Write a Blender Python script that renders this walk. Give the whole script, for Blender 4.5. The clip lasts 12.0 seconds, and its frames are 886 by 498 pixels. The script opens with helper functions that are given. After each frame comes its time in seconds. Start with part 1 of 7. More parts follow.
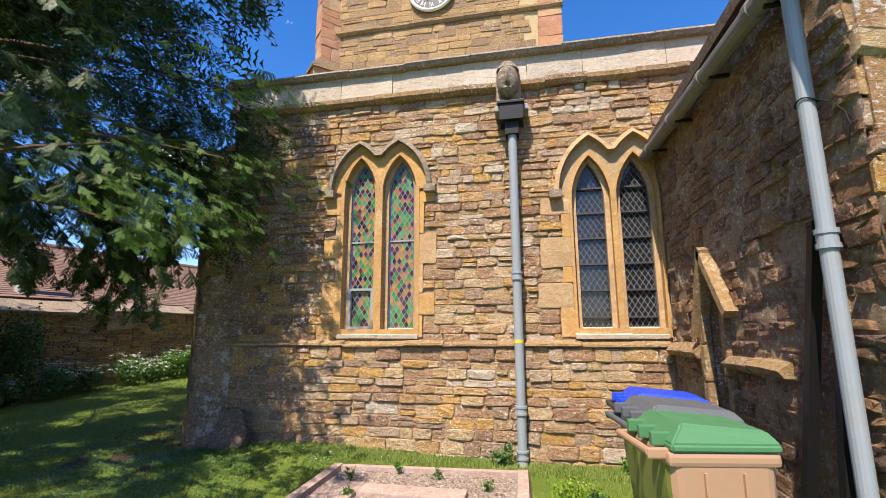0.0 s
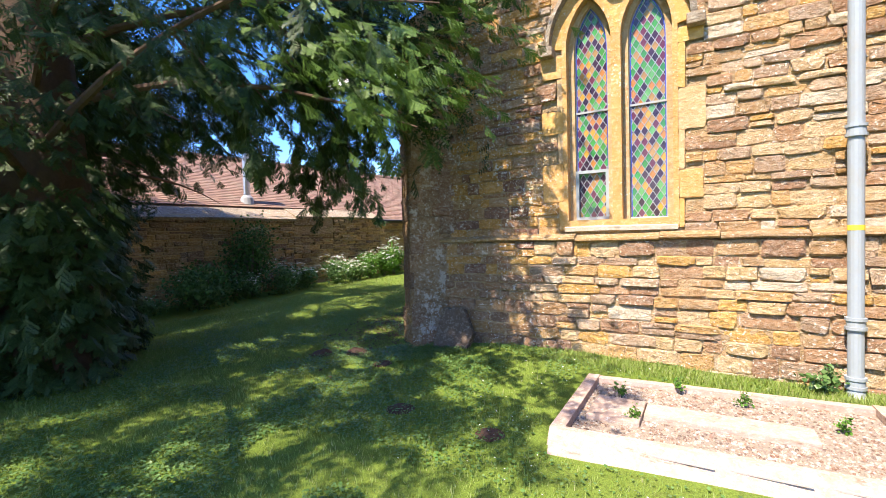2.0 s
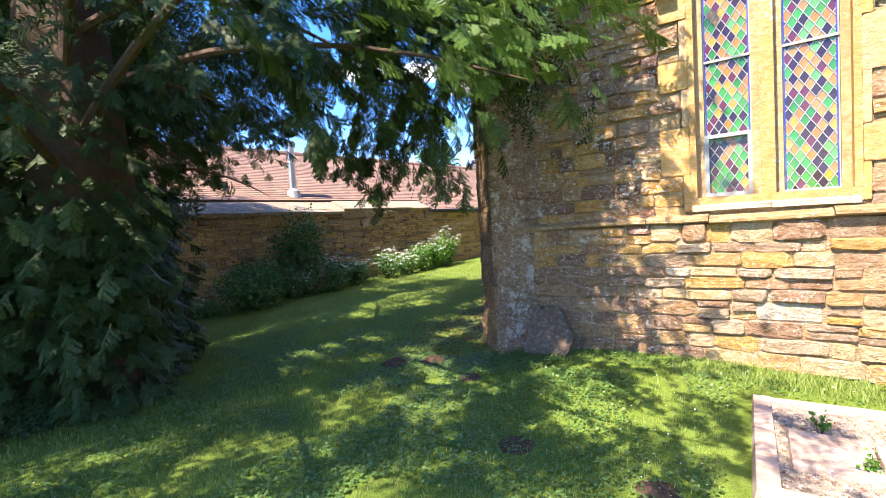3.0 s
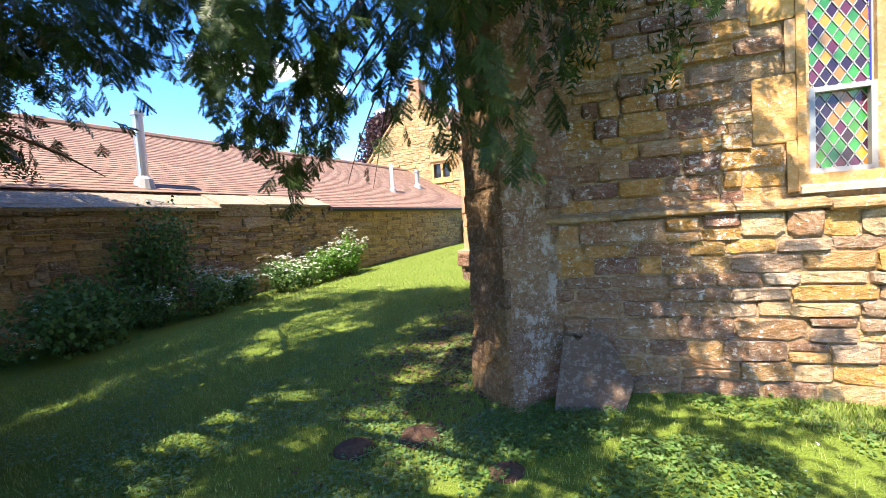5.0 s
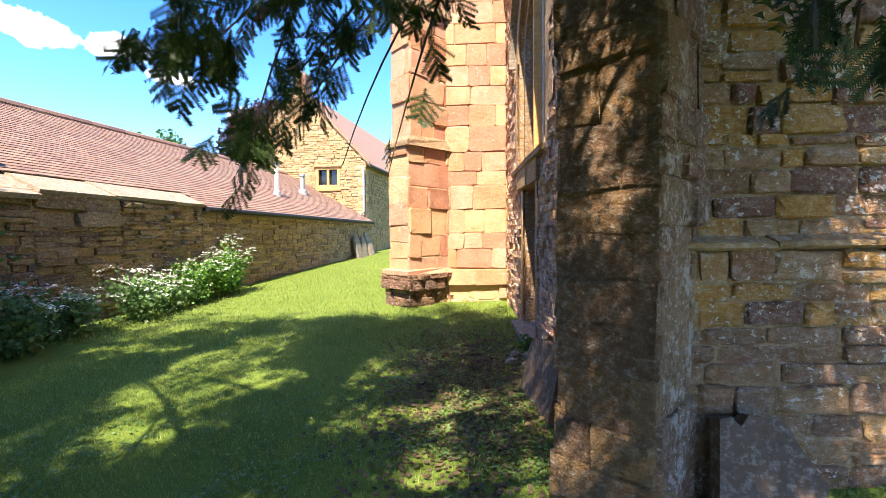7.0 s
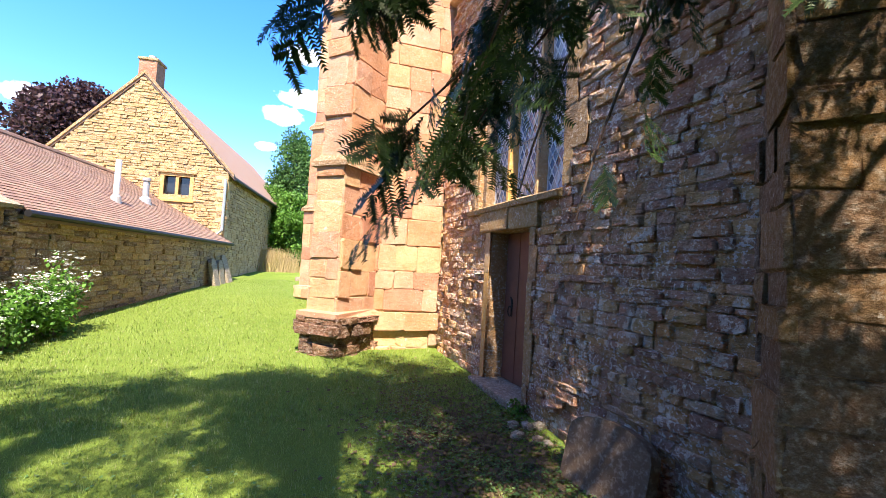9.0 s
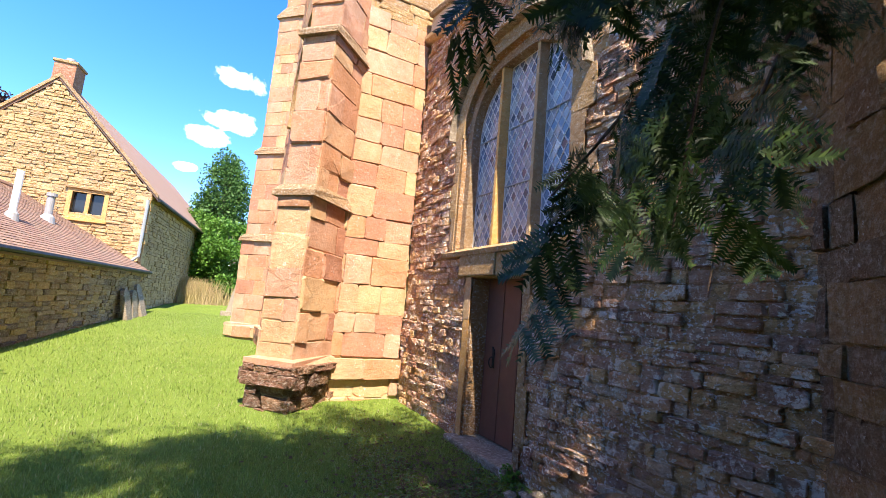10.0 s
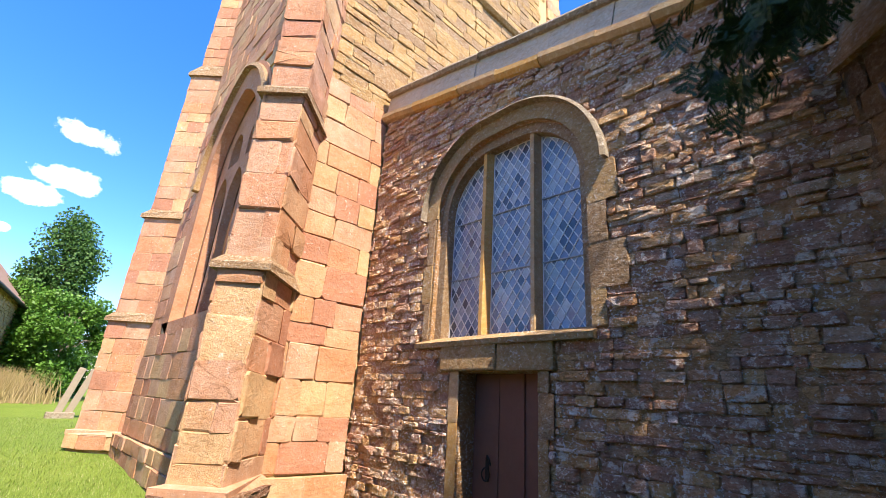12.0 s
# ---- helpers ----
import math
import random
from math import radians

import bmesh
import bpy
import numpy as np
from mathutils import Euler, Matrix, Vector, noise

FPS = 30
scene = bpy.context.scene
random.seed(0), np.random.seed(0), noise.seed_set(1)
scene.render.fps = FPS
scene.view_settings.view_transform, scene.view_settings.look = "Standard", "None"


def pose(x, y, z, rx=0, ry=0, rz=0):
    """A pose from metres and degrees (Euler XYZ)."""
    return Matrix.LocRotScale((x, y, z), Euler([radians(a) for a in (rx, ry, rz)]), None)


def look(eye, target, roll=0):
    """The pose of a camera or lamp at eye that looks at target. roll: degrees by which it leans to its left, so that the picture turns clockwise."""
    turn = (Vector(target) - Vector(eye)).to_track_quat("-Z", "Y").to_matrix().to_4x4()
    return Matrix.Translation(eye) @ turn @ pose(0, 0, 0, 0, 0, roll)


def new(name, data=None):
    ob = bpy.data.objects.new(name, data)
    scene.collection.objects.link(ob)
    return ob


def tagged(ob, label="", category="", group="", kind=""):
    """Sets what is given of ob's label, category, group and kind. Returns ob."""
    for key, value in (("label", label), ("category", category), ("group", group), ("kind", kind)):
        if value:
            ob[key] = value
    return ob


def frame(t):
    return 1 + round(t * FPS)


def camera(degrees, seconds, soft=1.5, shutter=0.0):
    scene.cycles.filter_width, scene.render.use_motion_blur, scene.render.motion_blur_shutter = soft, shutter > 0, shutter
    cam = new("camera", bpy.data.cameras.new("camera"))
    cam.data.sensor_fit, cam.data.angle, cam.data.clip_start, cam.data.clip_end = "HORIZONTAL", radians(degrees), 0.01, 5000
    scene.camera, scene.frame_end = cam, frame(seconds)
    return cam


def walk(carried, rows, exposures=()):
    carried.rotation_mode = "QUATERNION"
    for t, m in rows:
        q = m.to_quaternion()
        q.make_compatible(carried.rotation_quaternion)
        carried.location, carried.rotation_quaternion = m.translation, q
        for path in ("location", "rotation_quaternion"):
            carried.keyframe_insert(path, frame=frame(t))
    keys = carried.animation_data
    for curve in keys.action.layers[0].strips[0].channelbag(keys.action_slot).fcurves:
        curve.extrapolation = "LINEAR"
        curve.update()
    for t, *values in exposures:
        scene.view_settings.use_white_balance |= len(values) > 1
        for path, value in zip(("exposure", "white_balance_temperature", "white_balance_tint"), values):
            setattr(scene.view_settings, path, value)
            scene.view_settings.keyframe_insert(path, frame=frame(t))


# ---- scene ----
cam = camera(89.5, 12.0, soft=0.8)
METRES, EYE, TILT, LEAN, TURN = 9.6, 1.5, 0.0, 0.0, 11.5
ROWS = [
    (0.0, 0.0, 0.0, 0.0, 0.04, 10.14, 0.2),
    (0.5, -0.0203, 0.0132, -0.0057, 4.87, 4.0, 0.47),
    (1.0, -0.0446, 0.0312, -0.0116, 10.9, -0.41, 0.43),
    (1.5, -0.0699, 0.0619, -0.0113, 16.03, -1.24, 0.42),
    (2.0, -0.1072, 0.0897, -0.0127, 18.98, -1.71, 1.45),
    (2.5, -0.1463, 0.1162, -0.0128, 21.66, -2.37, 2.66),
    (3.0, -0.1843, 0.1478, -0.0116, 23.52, -2.87, 3.41),
    (5.0, -0.3232, 0.2896, -0.0159, 7.76, -3.29, 3.71),
    (5.5, -0.3487, 0.3314, -0.015, 2.21, -2.56, 1.91),
    (6.0, -0.3832, 0.3643, -0.0154, -2.81, -2.08, 0.68),
    (6.5, -0.4173, 0.392, -0.0145, -6.31, -2.1, 0.54),
    (7.0, -0.448, 0.425, -0.0133, -9.96, -1.88, 0.39),
    (9.0, -0.5631, 0.5515, -0.0024, -30.34, 2.49, -3.51),
    (9.5, -0.5804, 0.5822, -0.0, -35.41, 5.16, -4.51),
    (10.0, -0.5918, 0.6158, 0.0055, -39.62, 7.65, -5.08),
    (10.5, -0.6069, 0.6511, 0.0067, -44.14, 10.8, -4.79),
    (11.0, -0.6149, 0.6828, 0.0063, -48.33, 14.1, -4.71),
    (11.5, -0.6269, 0.7132, 0.0079, -52.64, 16.84, -4.18),
    (12.0, -0.639, 0.7397, 0.0094, -55.8, 19.52, -3.64),
]
walk(cam, [(t, pose(0, 0, EYE, TILT, LEAN, TURN) @ pose(METRES * x, METRES * y, METRES * z, 90 + pitch, roll, yaw)) for t, x, y, z, yaw, pitch, roll in ROWS], [(0.0, 0.9, 7000, 16), (1.0, 1.1, 7000, 16), (2.5, 1.92, 7000, 16), (3.1, 2.08, 7000, 16), (5.0, 2.06, 7200, 16), (9.0, 1.98, 7000, 16), (10.5, 1.72, 7000, 16), (12.0, 1.6, 7100, 16)])

# ---- world, sun, exposure ----
SUN_EL, SUN_AZ = radians(56), radians(12)      # azimuth from -y towards -x
sun_dir = Vector((-math.sin(SUN_AZ) * math.cos(SUN_EL), -math.cos(SUN_AZ) * math.cos(SUN_EL), math.sin(SUN_EL)))
sun_data = bpy.data.lights.new("sun", "SUN")
sun_data.energy, sun_data.angle, sun_data.color = 4.2, radians(0.55), (1.0, 0.93, 0.80)
sun = new("sun", sun_data)
sun.matrix_world = look((0, 0, 30), Vector((0, 0, 30)) - sun_dir)

world = bpy.data.worlds.new("sky")
scene.world = world
world.use_nodes = True
wn, wl = world.node_tree.nodes, world.node_tree.links
wn.clear()
sky = wn.new("ShaderNodeTexSky")
sky.sky_type, sky.sun_disc, sky.sun_elevation, sky.sun_rotation = "NISHITA", False, SUN_EL, radians(180) + SUN_AZ
sky.air_density, sky.dust_density, sky.ozone_density = 1.0, 0.4, 5.0
wtc, wnoise = wn.new("ShaderNodeTexCoord"), wn.new("ShaderNodeTexNoise")
wnoise.inputs["Scale"].default_value, wnoise.inputs["Detail"].default_value, wnoise.inputs["Roughness"].default_value = 17.0, 7, 0.62
# fair-weather puffs: direction and half-width of each
PUFFS = [((0.006, 0.917, 0.400), 0.055), ((0.008, 0.946, 0.325), 0.058), ((-0.035, 0.960, 0.288), 0.055), ((-0.066, 0.972, 0.226), 0.026), ((-0.651, 0.685, 0.327), 0.075),
         ((-0.565, 0.759, 0.323), 0.062), ((-0.517, 0.805, 0.291), 0.045), ((-0.40, 0.885, 0.235), 0.05)]
cloud = None
for puff_dir, puff_w in PUFFS:
    near_, flat_, far_off = wn.new("ShaderNodeVectorMath"), wn.new("ShaderNodeVectorMath"), wn.new("ShaderNodeVectorMath")
    near_.operation, flat_.operation, far_off.operation = "SUBTRACT", "MULTIPLY", "LENGTH"
    near_.inputs[1].default_value, flat_.inputs[1].default_value = puff_dir, (1.0, 1.0, 2.4)
    fade = wn.new("ShaderNodeMapRange")
    fade.inputs[1].default_value, fade.inputs[2].default_value, fade.inputs[3].default_value, fade.inputs[4].default_value = 0.0, puff_w * 1.35, 1.0, 0.0
    wl.new(wtc.outputs["Generated"], near_.inputs[0])
    wl.new(near_.outputs[0], flat_.inputs[0])
    wl.new(flat_.outputs[0], far_off.inputs[0])
    wl.new(far_off.outputs["Value"], fade.inputs[0])
    if cloud is None:
        cloud = fade.outputs[0]
    else:
        most = wn.new("ShaderNodeMath")
        most.operation = "MAXIMUM"
        wl.new(cloud, most.inputs[0])
        wl.new(fade.outputs[0], most.inputs[1])
        cloud = most.outputs[0]
ragged = wn.new("ShaderNodeMath")
ragged.operation = "MULTIPLY_ADD"
ragged.inputs[1].default_value = 1.5
wl.new(wnoise.outputs["Fac"], ragged.inputs[0])
wl.new(cloud, ragged.inputs[2])
wramp = wn.new("ShaderNodeValToRGB")
wramp.color_ramp.elements[0].position, wramp.color_ramp.elements[1].position = 0.56, 0.95
whalf = wn.new("ShaderNodeMath")
whalf.operation = "MULTIPLY_ADD"
whalf.inputs[1].default_value, whalf.inputs[2].default_value = 1.0, -0.55
wl.new(ragged.outputs[0], whalf.inputs[0])
wmix, wbg, wout = wn.new("ShaderNodeMix"), wn.new("ShaderNodeBackground"), wn.new("ShaderNodeOutputWorld")
wmix.data_type = "RGBA"
wmix.inputs[7].default_value = (9.0, 9.2, 9.6, 1)
wbg.inputs["Strength"].default_value = 0.15
wl.new(wtc.outputs["Generated"], wnoise.inputs["Vector"])
wl.new(whalf.outputs[0], wramp.inputs["Fac"])
wl.new(wramp.outputs["Color"], wmix.inputs[0])
whs = wn.new("ShaderNodeHueSaturation")
whs.inputs["Saturation"].default_value = 1.3
wl.new(sky.outputs["Color"], whs.inputs["Color"])
wtint = wn.new("ShaderNodeMix")
wtint.data_type, wtint.blend_type = "RGBA", "MULTIPLY"
wtint.inputs[0].default_value, wtint.inputs[7].default_value = 1.0, (0.92, 0.86, 0.98, 1)
wl.new(whs.outputs["Color"], wtint.inputs[6])
wl.new(wtint.outputs[2], wmix.inputs[6])
wl.new(wmix.outputs[2], wbg.inputs["Color"])
wl.new(wbg.outputs["Background"], wout.inputs["Surface"])


# ---- materials ----
def nodes_of(name):
    m = bpy.data.materials.new(name)
    m.use_nodes = True
    n, l = m.node_tree.nodes, m.node_tree.links
    return m, n, l, n["Principled BSDF"]


def piece_random(n, l):
    """One number for each piece, whether an object of its own or an island."""
    info, geo = n.new("ShaderNodeObjectInfo"), n.new("ShaderNodeNewGeometry")
    add, frac = n.new("ShaderNodeMath"), n.new("ShaderNodeMath")
    frac.operation = "FRACT"
    l.new(info.outputs["Random"], add.inputs[0])
    l.new(geo.outputs["Random Per Island"], add.inputs[1])
    l.new(add.outputs[0], frac.inputs[0])
    return frac.outputs[0], geo.outputs["Position"]


def ramp_of(n, l, fac, colours, constant=False):
    r = n.new("ShaderNodeValToRGB")
    e = r.color_ramp.elements
    while len(e) < len(colours):
        e.new(0.5)
    for i, c in enumerate(colours):
        e[i].position = i / len(colours) if constant else i / max(1, len(colours) - 1)
        e[i].color = (*c, 1)
    if constant:
        r.color_ramp.interpolation = "CONSTANT"
    l.new(fac, r.inputs["Fac"])
    return r.outputs["Color"]


def noise_of(n, l, pos, scale, detail=4, rough=0.6, stretch=None):
    t = n.new("ShaderNodeTexNoise")
    t.inputs["Scale"].default_value, t.inputs["Detail"].default_value, t.inputs["Roughness"].default_value = scale, detail, rough
    if stretch:
        m = n.new("ShaderNodeMapping")
        m.inputs["Scale"].default_value = stretch
        l.new(pos, m.inputs["Vector"])
        pos = m.outputs["Vector"]
    l.new(pos, t.inputs["Vector"])
    return t.outputs["Fac"]


def mix_of(n, l, fac, a, b, mode="MIX"):
    m = n.new("ShaderNodeMix")
    m.data_type, m.blend_type = "RGBA", mode
    for i, v in ((0, fac), (6, a), (7, b)):
        if isinstance(v, (int, float)):
            m.inputs[i].default_value = v
        elif isinstance(v, tuple):
            m.inputs[i].default_value = (*v, 1)
        else:
            l.new(v, m.inputs[i])
    return m.outputs[2]


def step_of(n, l, fac, lo, hi, a=0.0, b=1.0):
    m = n.new("ShaderNodeMapRange")
    for i, v in enumerate((lo, hi, a, b)):
        m.inputs[i + 1].default_value = v
    l.new(fac, m.inputs[0])
    return m.outputs[0]


def bump_of(n, l, bsdf, height, strength, distance):
    b = n.new("ShaderNodeBump")
    b.inputs["Strength"].default_value, b.inputs["Distance"].default_value = strength, distance
    l.new(height, b.inputs["Height"])
    l.new(b.outputs["Normal"], bsdf.inputs["Normal"])


def add_of(n, l, a, b, k=1.0):
    m = n.new("ShaderNodeMath")
    m.operation = "MULTIPLY_ADD"
    m.inputs[1].default_value = k
    l.new(b, m.inputs[0])
    l.new(a, m.inputs[2])
    return m.outputs[0]


def stone(name, colours, lichen=0.0, lichen_colour=(0.6, 0.58, 0.52), moss=0.0, bump=0.02, dark=0.35, rough=0.92, bed=0.5, flecks=0.35, speck=0.30, wear=0.5):
    m, n, l, s = nodes_of(name)
    rnd, pos = piece_random(n, l)
    c = ramp_of(n, l, rnd, colours, True)
    big = noise_of(n, l, pos, 2.3, 5)
    c = mix_of(n, l, step_of(n, l, big, 0.35, 0.7, 0.0, dark), c, (0.42, 0.33, 0.26), "MULTIPLY")
    mid = noise_of(n, l, pos, 11, 6, 0.7, (1, 1, 1 + 1.6 * bed))
    c = mix_of(n, l, step_of(n, l, mid, 0.3, 0.7, 0.0, 0.8), c, mix_of(n, l, 0.6, c, (0.95, 0.60, 0.28), "MULTIPLY"))
    tone = noise_of(n, l, pos, 27, 5, 0.7, (1, 1, 1 + bed))
    c = mix_of(n, l, step_of(n, l, tone, 0.50, 0.72, 0.0, 0.25 + speck), c, mix_of(n, l, 0.6, c, (1.0, 0.92, 0.78), "SCREEN"))
    beds = noise_of(n, l, pos, 5.0, 7, 0.72, (1.0, 1.0, 1 + 9 * bed))
    crack = step_of(n, l, beds, 0.36, 0.43, 1.0, 0.0)
    c = mix_of(n, l, mul_of(n, l, crack, 0.6 * min(1.0, bed + 0.25)), c, mix_of(n, l, 1.0, c, (0.22, 0.17, 0.13), "MULTIPLY"))
    worn = noise_of(n, l, pos, 19, 9, 0.78, (1, 1, 1.5))
    c = mix_of(n, l, step_of(n, l, worn, 0.40, 0.52, 0.85 * wear, 0.0), c, mix_of(n, l, 1.0, c, (0.38, 0.31, 0.25), "MULTIPLY"))
    c = mix_of(n, l, step_of(n, l, worn, 0.52, 0.66, 0.0, 1.1 * wear), c, mix_of(n, l, 0.55, c, (1.0, 0.90, 0.72), "SCREEN"))
    grain = noise_of(n, l, pos, 90, 3, 0.7)
    c = mix_of(n, l, step_of(n, l, grain, 0.25, 0.75, max(0.0, speck), 0.0), c, (0.02, 0.018, 0.015))
    if lichen:
        spots = noise_of(n, l, pos, 6.5, 8, 0.75)
        c = mix_of(n, l, step_of(n, l, spots, 0.70 - 0.2 * lichen, 0.76 - 0.2 * lichen, 0, 0.75), c, lichen_colour)
    if flecks:
        tiny, where = noise_of(n, l, pos, 34, 3, 0.6, (1, 1, 1 + bed)), noise_of(n, l, pos, 1.9, 3)
        f = add_of(n, l, tiny, where, 0.35)
        c = mix_of(n, l, step_of(n, l, f, 0.86 - 0.08 * flecks, 0.90 - 0.08 * flecks, 0, 0.8), c, lichen_colour)
    if moss:
        green = noise_of(n, l, pos, 1.7, 7, 0.7)
        c = mix_of(n, l, step_of(n, l, green, 0.66 - 0.2 * moss, 0.8 - 0.2 * moss, 0, 0.6), c, (0.13, 0.13, 0.05))
    l.new(c, s.inputs["Base Color"])
    s.inputs["Roughness"].default_value = rough
    s.inputs["Specular IOR Level"].default_value = 0.2
    lump = noise_of(n, l, pos, 17, 6, 0.65, (1, 1, 1 + bed))
    height = add_of(n, l, add_of(n, l, add_of(n, l, lump, grain, 0.22), beds, 1.2 * bed + 0.2), worn, 0.7)
    bump_of(n, l, s, height, 1.0, bump)
    return m


def mul_of(n, l, a, k):
    m = n.new("ShaderNodeMath")
    m.operation = "MULTIPLY"
    m.inputs[1].default_value = k
    l.new(a, m.inputs[0])
    return m.outputs[0]


def plain(name, colour, rough=0.6, metal=0.0, vary=0.25, scale=9.0, bump=0.0, dirt=None, spec=0.4):
    m, n, l, s = nodes_of(name)
    geo = n.new("ShaderNodeNewGeometry")
    pos = geo.outputs["Position"]
    a = noise_of(n, l, pos, scale, 6, 0.65)
    c = mix_of(n, l, step_of(n, l, a, 0.3, 0.7, 0, vary), colour, tuple(v * 0.55 for v in colour))
    b = noise_of(n, l, pos, scale * 9, 3)
    c = mix_of(n, l, step_of(n, l, b, 0.3, 0.7, 0, vary * 0.5), c, tuple(min(1, v * 1.4) for v in colour))
    if dirt:
        d = noise_of(n, l, pos, 3.1, 7, 0.75)
        c = mix_of(n, l, step_of(n, l, d, 0.5, 0.68, 0, 0.7), c, dirt)
    l.new(c, s.inputs["Base Color"])
    l.new(step_of(n, l, a, 0.3, 0.7, rough * 0.85, min(1, rough * 1.15)), s.inputs["Roughness"])
    s.inputs["Metallic"].default_value = metal
    s.inputs["Specular IOR Level"].default_value = spec
    if bump:
        bump_of(n, l, s, add_of(n, l, a, b, 0.3), 0.7, bump)
    return m


def leafy(name, colours, through_light=0.25, rough=0.5):
    m, n, l, s = nodes_of(name)
    rnd, pos = piece_random(n, l)
    patch = noise_of(n, l, pos, 1.6, 4)
    c = ramp_of(n, l, rnd, colours)
    c = mix_of(n, l, step_of(n, l, patch, 0.35, 0.7, 0, 0.55), c, mix_of(n, l, 1.0, c, (0.75, 0.85, 0.5), "MULTIPLY"))
    l.new(c, s.inputs["Base Color"])
    s.inputs["Roughness"].default_value = rough
    s.inputs["Specular IOR Level"].default_value = 0.3
    tr, mx, out = n.new("ShaderNodeBsdfTranslucent"), n.new("ShaderNodeMixShader"), n["Material Output"]
    l.new(c, tr.inputs["Color"])
    mx.inputs[0].default_value = through_light
    l.new(s.outputs[0], mx.inputs[1])
    l.new(tr.outputs[0], mx.inputs[2])
    l.new(mx.outputs[0], out.inputs["Surface"])
    return m


M_rubble = stone("rubble_warm", [(0.70, 0.46, 0.21), (0.60, 0.41, 0.23), (0.76, 0.58, 0.36), (0.46, 0.29, 0.19), (0.76, 0.48, 0.16), (0.68, 0.53, 0.39), (0.80, 0.71, 0.58), (0.56, 0.36, 0.22), (0.72, 0.54, 0.30), (0.52, 0.38, 0.27)], lichen=0.35, lichen_colour=(0.80, 0.74, 0.64), bump=0.05, bed=0.16, flecks=0.7, dark=0.22, wear=0.35)
M_dark = stone("rubble_ironstone", [(0.68, 0.39, 0.22), (0.74, 0.45, 0.21), (0.54, 0.31, 0.21), (0.76, 0.50, 0.25), (0.62, 0.39, 0.28), (0.74, 0.54, 0.38), (0.48, 0.29, 0.22)], lichen=0.80, lichen_colour=(0.92, 0.84, 0.73), moss=0.0, bump=0.06, bed=0.4, flecks=1.3, dark=0.10, speck=0.10, wear=0.3)
# M_dark's ironstone darkened for the chapel, with the wall's shade in the colour
M_chapelshade = stone("chapel_ironstone_shaded", [(0.40, 0.23, 0.15), (0.48, 0.29, 0.16), (0.33, 0.20, 0.15), (0.52, 0.34, 0.20), (0.38, 0.25, 0.19)], lichen=0.45, lichen_colour=(0.66, 0.60, 0.54), bump=0.055, bed=0.3, flecks=0.8, dark=0.2, wear=0.35)
M_butt = stone("buttress_stone", [(0.36, 0.23, 0.12), (0.42, 0.28, 0.13), (0.29, 0.19, 0.12), (0.46, 0.31, 0.16), (0.33, 0.23, 0.14)], lichen=0.10, lichen_colour=(0.60, 0.54, 0.44), moss=0.45, bump=0.06, bed=0.25, flecks=0.1, wear=0.3)
M_buttpale = stone("buttress_lichened", [(0.50, 0.35, 0.22), (0.58, 0.42, 0.26), (0.42, 0.28, 0.19), (0.48, 0.30, 0.20)], lichen=0.80, lichen_colour=(0.74, 0.68, 0.60), bump=0.06, bed=0.3, flecks=0.8, wear=0.4)
M_base = stone("rubble_brown", [(0.48, 0.30, 0.17), (0.40, 0.25, 0.16), (0.52, 0.34, 0.19), (0.36, 0.23, 0.16), (0.58, 0.37, 0.17), (0.45, 0.29, 0.19)], lichen=0.15, lichen_colour=(0.76, 0.70, 0.62), moss=0.0, bump=0.045, bed=0.2, flecks=0.7, wear=0.35)
M_mixed = stone("rubble_ochre_and_brown", [(0.70, 0.40, 0.12), (0.46, 0.27, 0.16), (0.36, 0.20, 0.15), (0.76, 0.46, 0.16), (0.58, 0.37, 0.21), (0.66, 0.42, 0.20), (0.62, 0.43, 0.27)], lichen=0.42, lichen_colour=(0.80, 0.74, 0.66), moss=0.0, bump=0.05, bed=0.2, flecks=1.1, wear=0.4)
M_tower = stone("tower_sandstone", [(0.53, 0.29, 0.18), (0.57, 0.37, 0.23), (0.48, 0.25, 0.17), (0.59, 0.41, 0.24), (0.53, 0.32, 0.22), (0.56, 0.37, 0.26), (0.55, 0.31, 0.18)], lichen=0.36, lichen_colour=(0.66, 0.60, 0.54), bump=0.012, dark=0.45, bed=0.1, flecks=0.1, speck=-0.14, wear=0.08)
M_plinth = stone("tower_plinth_weathered", [(0.34, 0.19, 0.13), (0.28, 0.17, 0.13), (0.40, 0.24, 0.15)], lichen=0.45, lichen_colour=(0.50, 0.45, 0.40), bump=0.06, bed=0.7, dark=0.5)
M_towerhigh = stone("tower_rubble", [(0.50, 0.34, 0.15), (0.42, 0.28, 0.14), (0.56, 0.38, 0.17), (0.36, 0.25, 0.15)], lichen=0.1, bump=0.02, wear=0.3)
M_dressed = stone("dressed_ochre", [(0.58, 0.37, 0.15), (0.64, 0.40, 0.14), (0.50, 0.37, 0.21), (0.58, 0.42, 0.24)], lichen=0.08, bump=0.012, dark=0.35, bed=0.1, flecks=0.2, speck=0.1, wear=0.12)
M_dressdark = stone("dressed_weathered", [(0.46, 0.32, 0.16), (0.40, 0.28, 0.16), (0.50, 0.35, 0.17)], lichen=0.30, bump=0.03, bed=0.3, flecks=0.7, wear=0.3)
M_garden = stone("garden_wall_stone", [(0.44, 0.31, 0.14), (0.36, 0.25, 0.12), (0.52, 0.37, 0.17), (0.27, 0.19, 0.12), (0.46, 0.35, 0.21), (0.56, 0.40, 0.16)], lichen=0.2, moss=0.25, bump=0.03, bed=0.3)
M_house = stone("house_stone", [(0.52, 0.37, 0.18), (0.47, 0.33, 0.16), (0.57, 0.42, 0.22), (0.43, 0.31, 0.17)], lichen=0.1, bump=0.02, dark=0.15, wear=0.3)
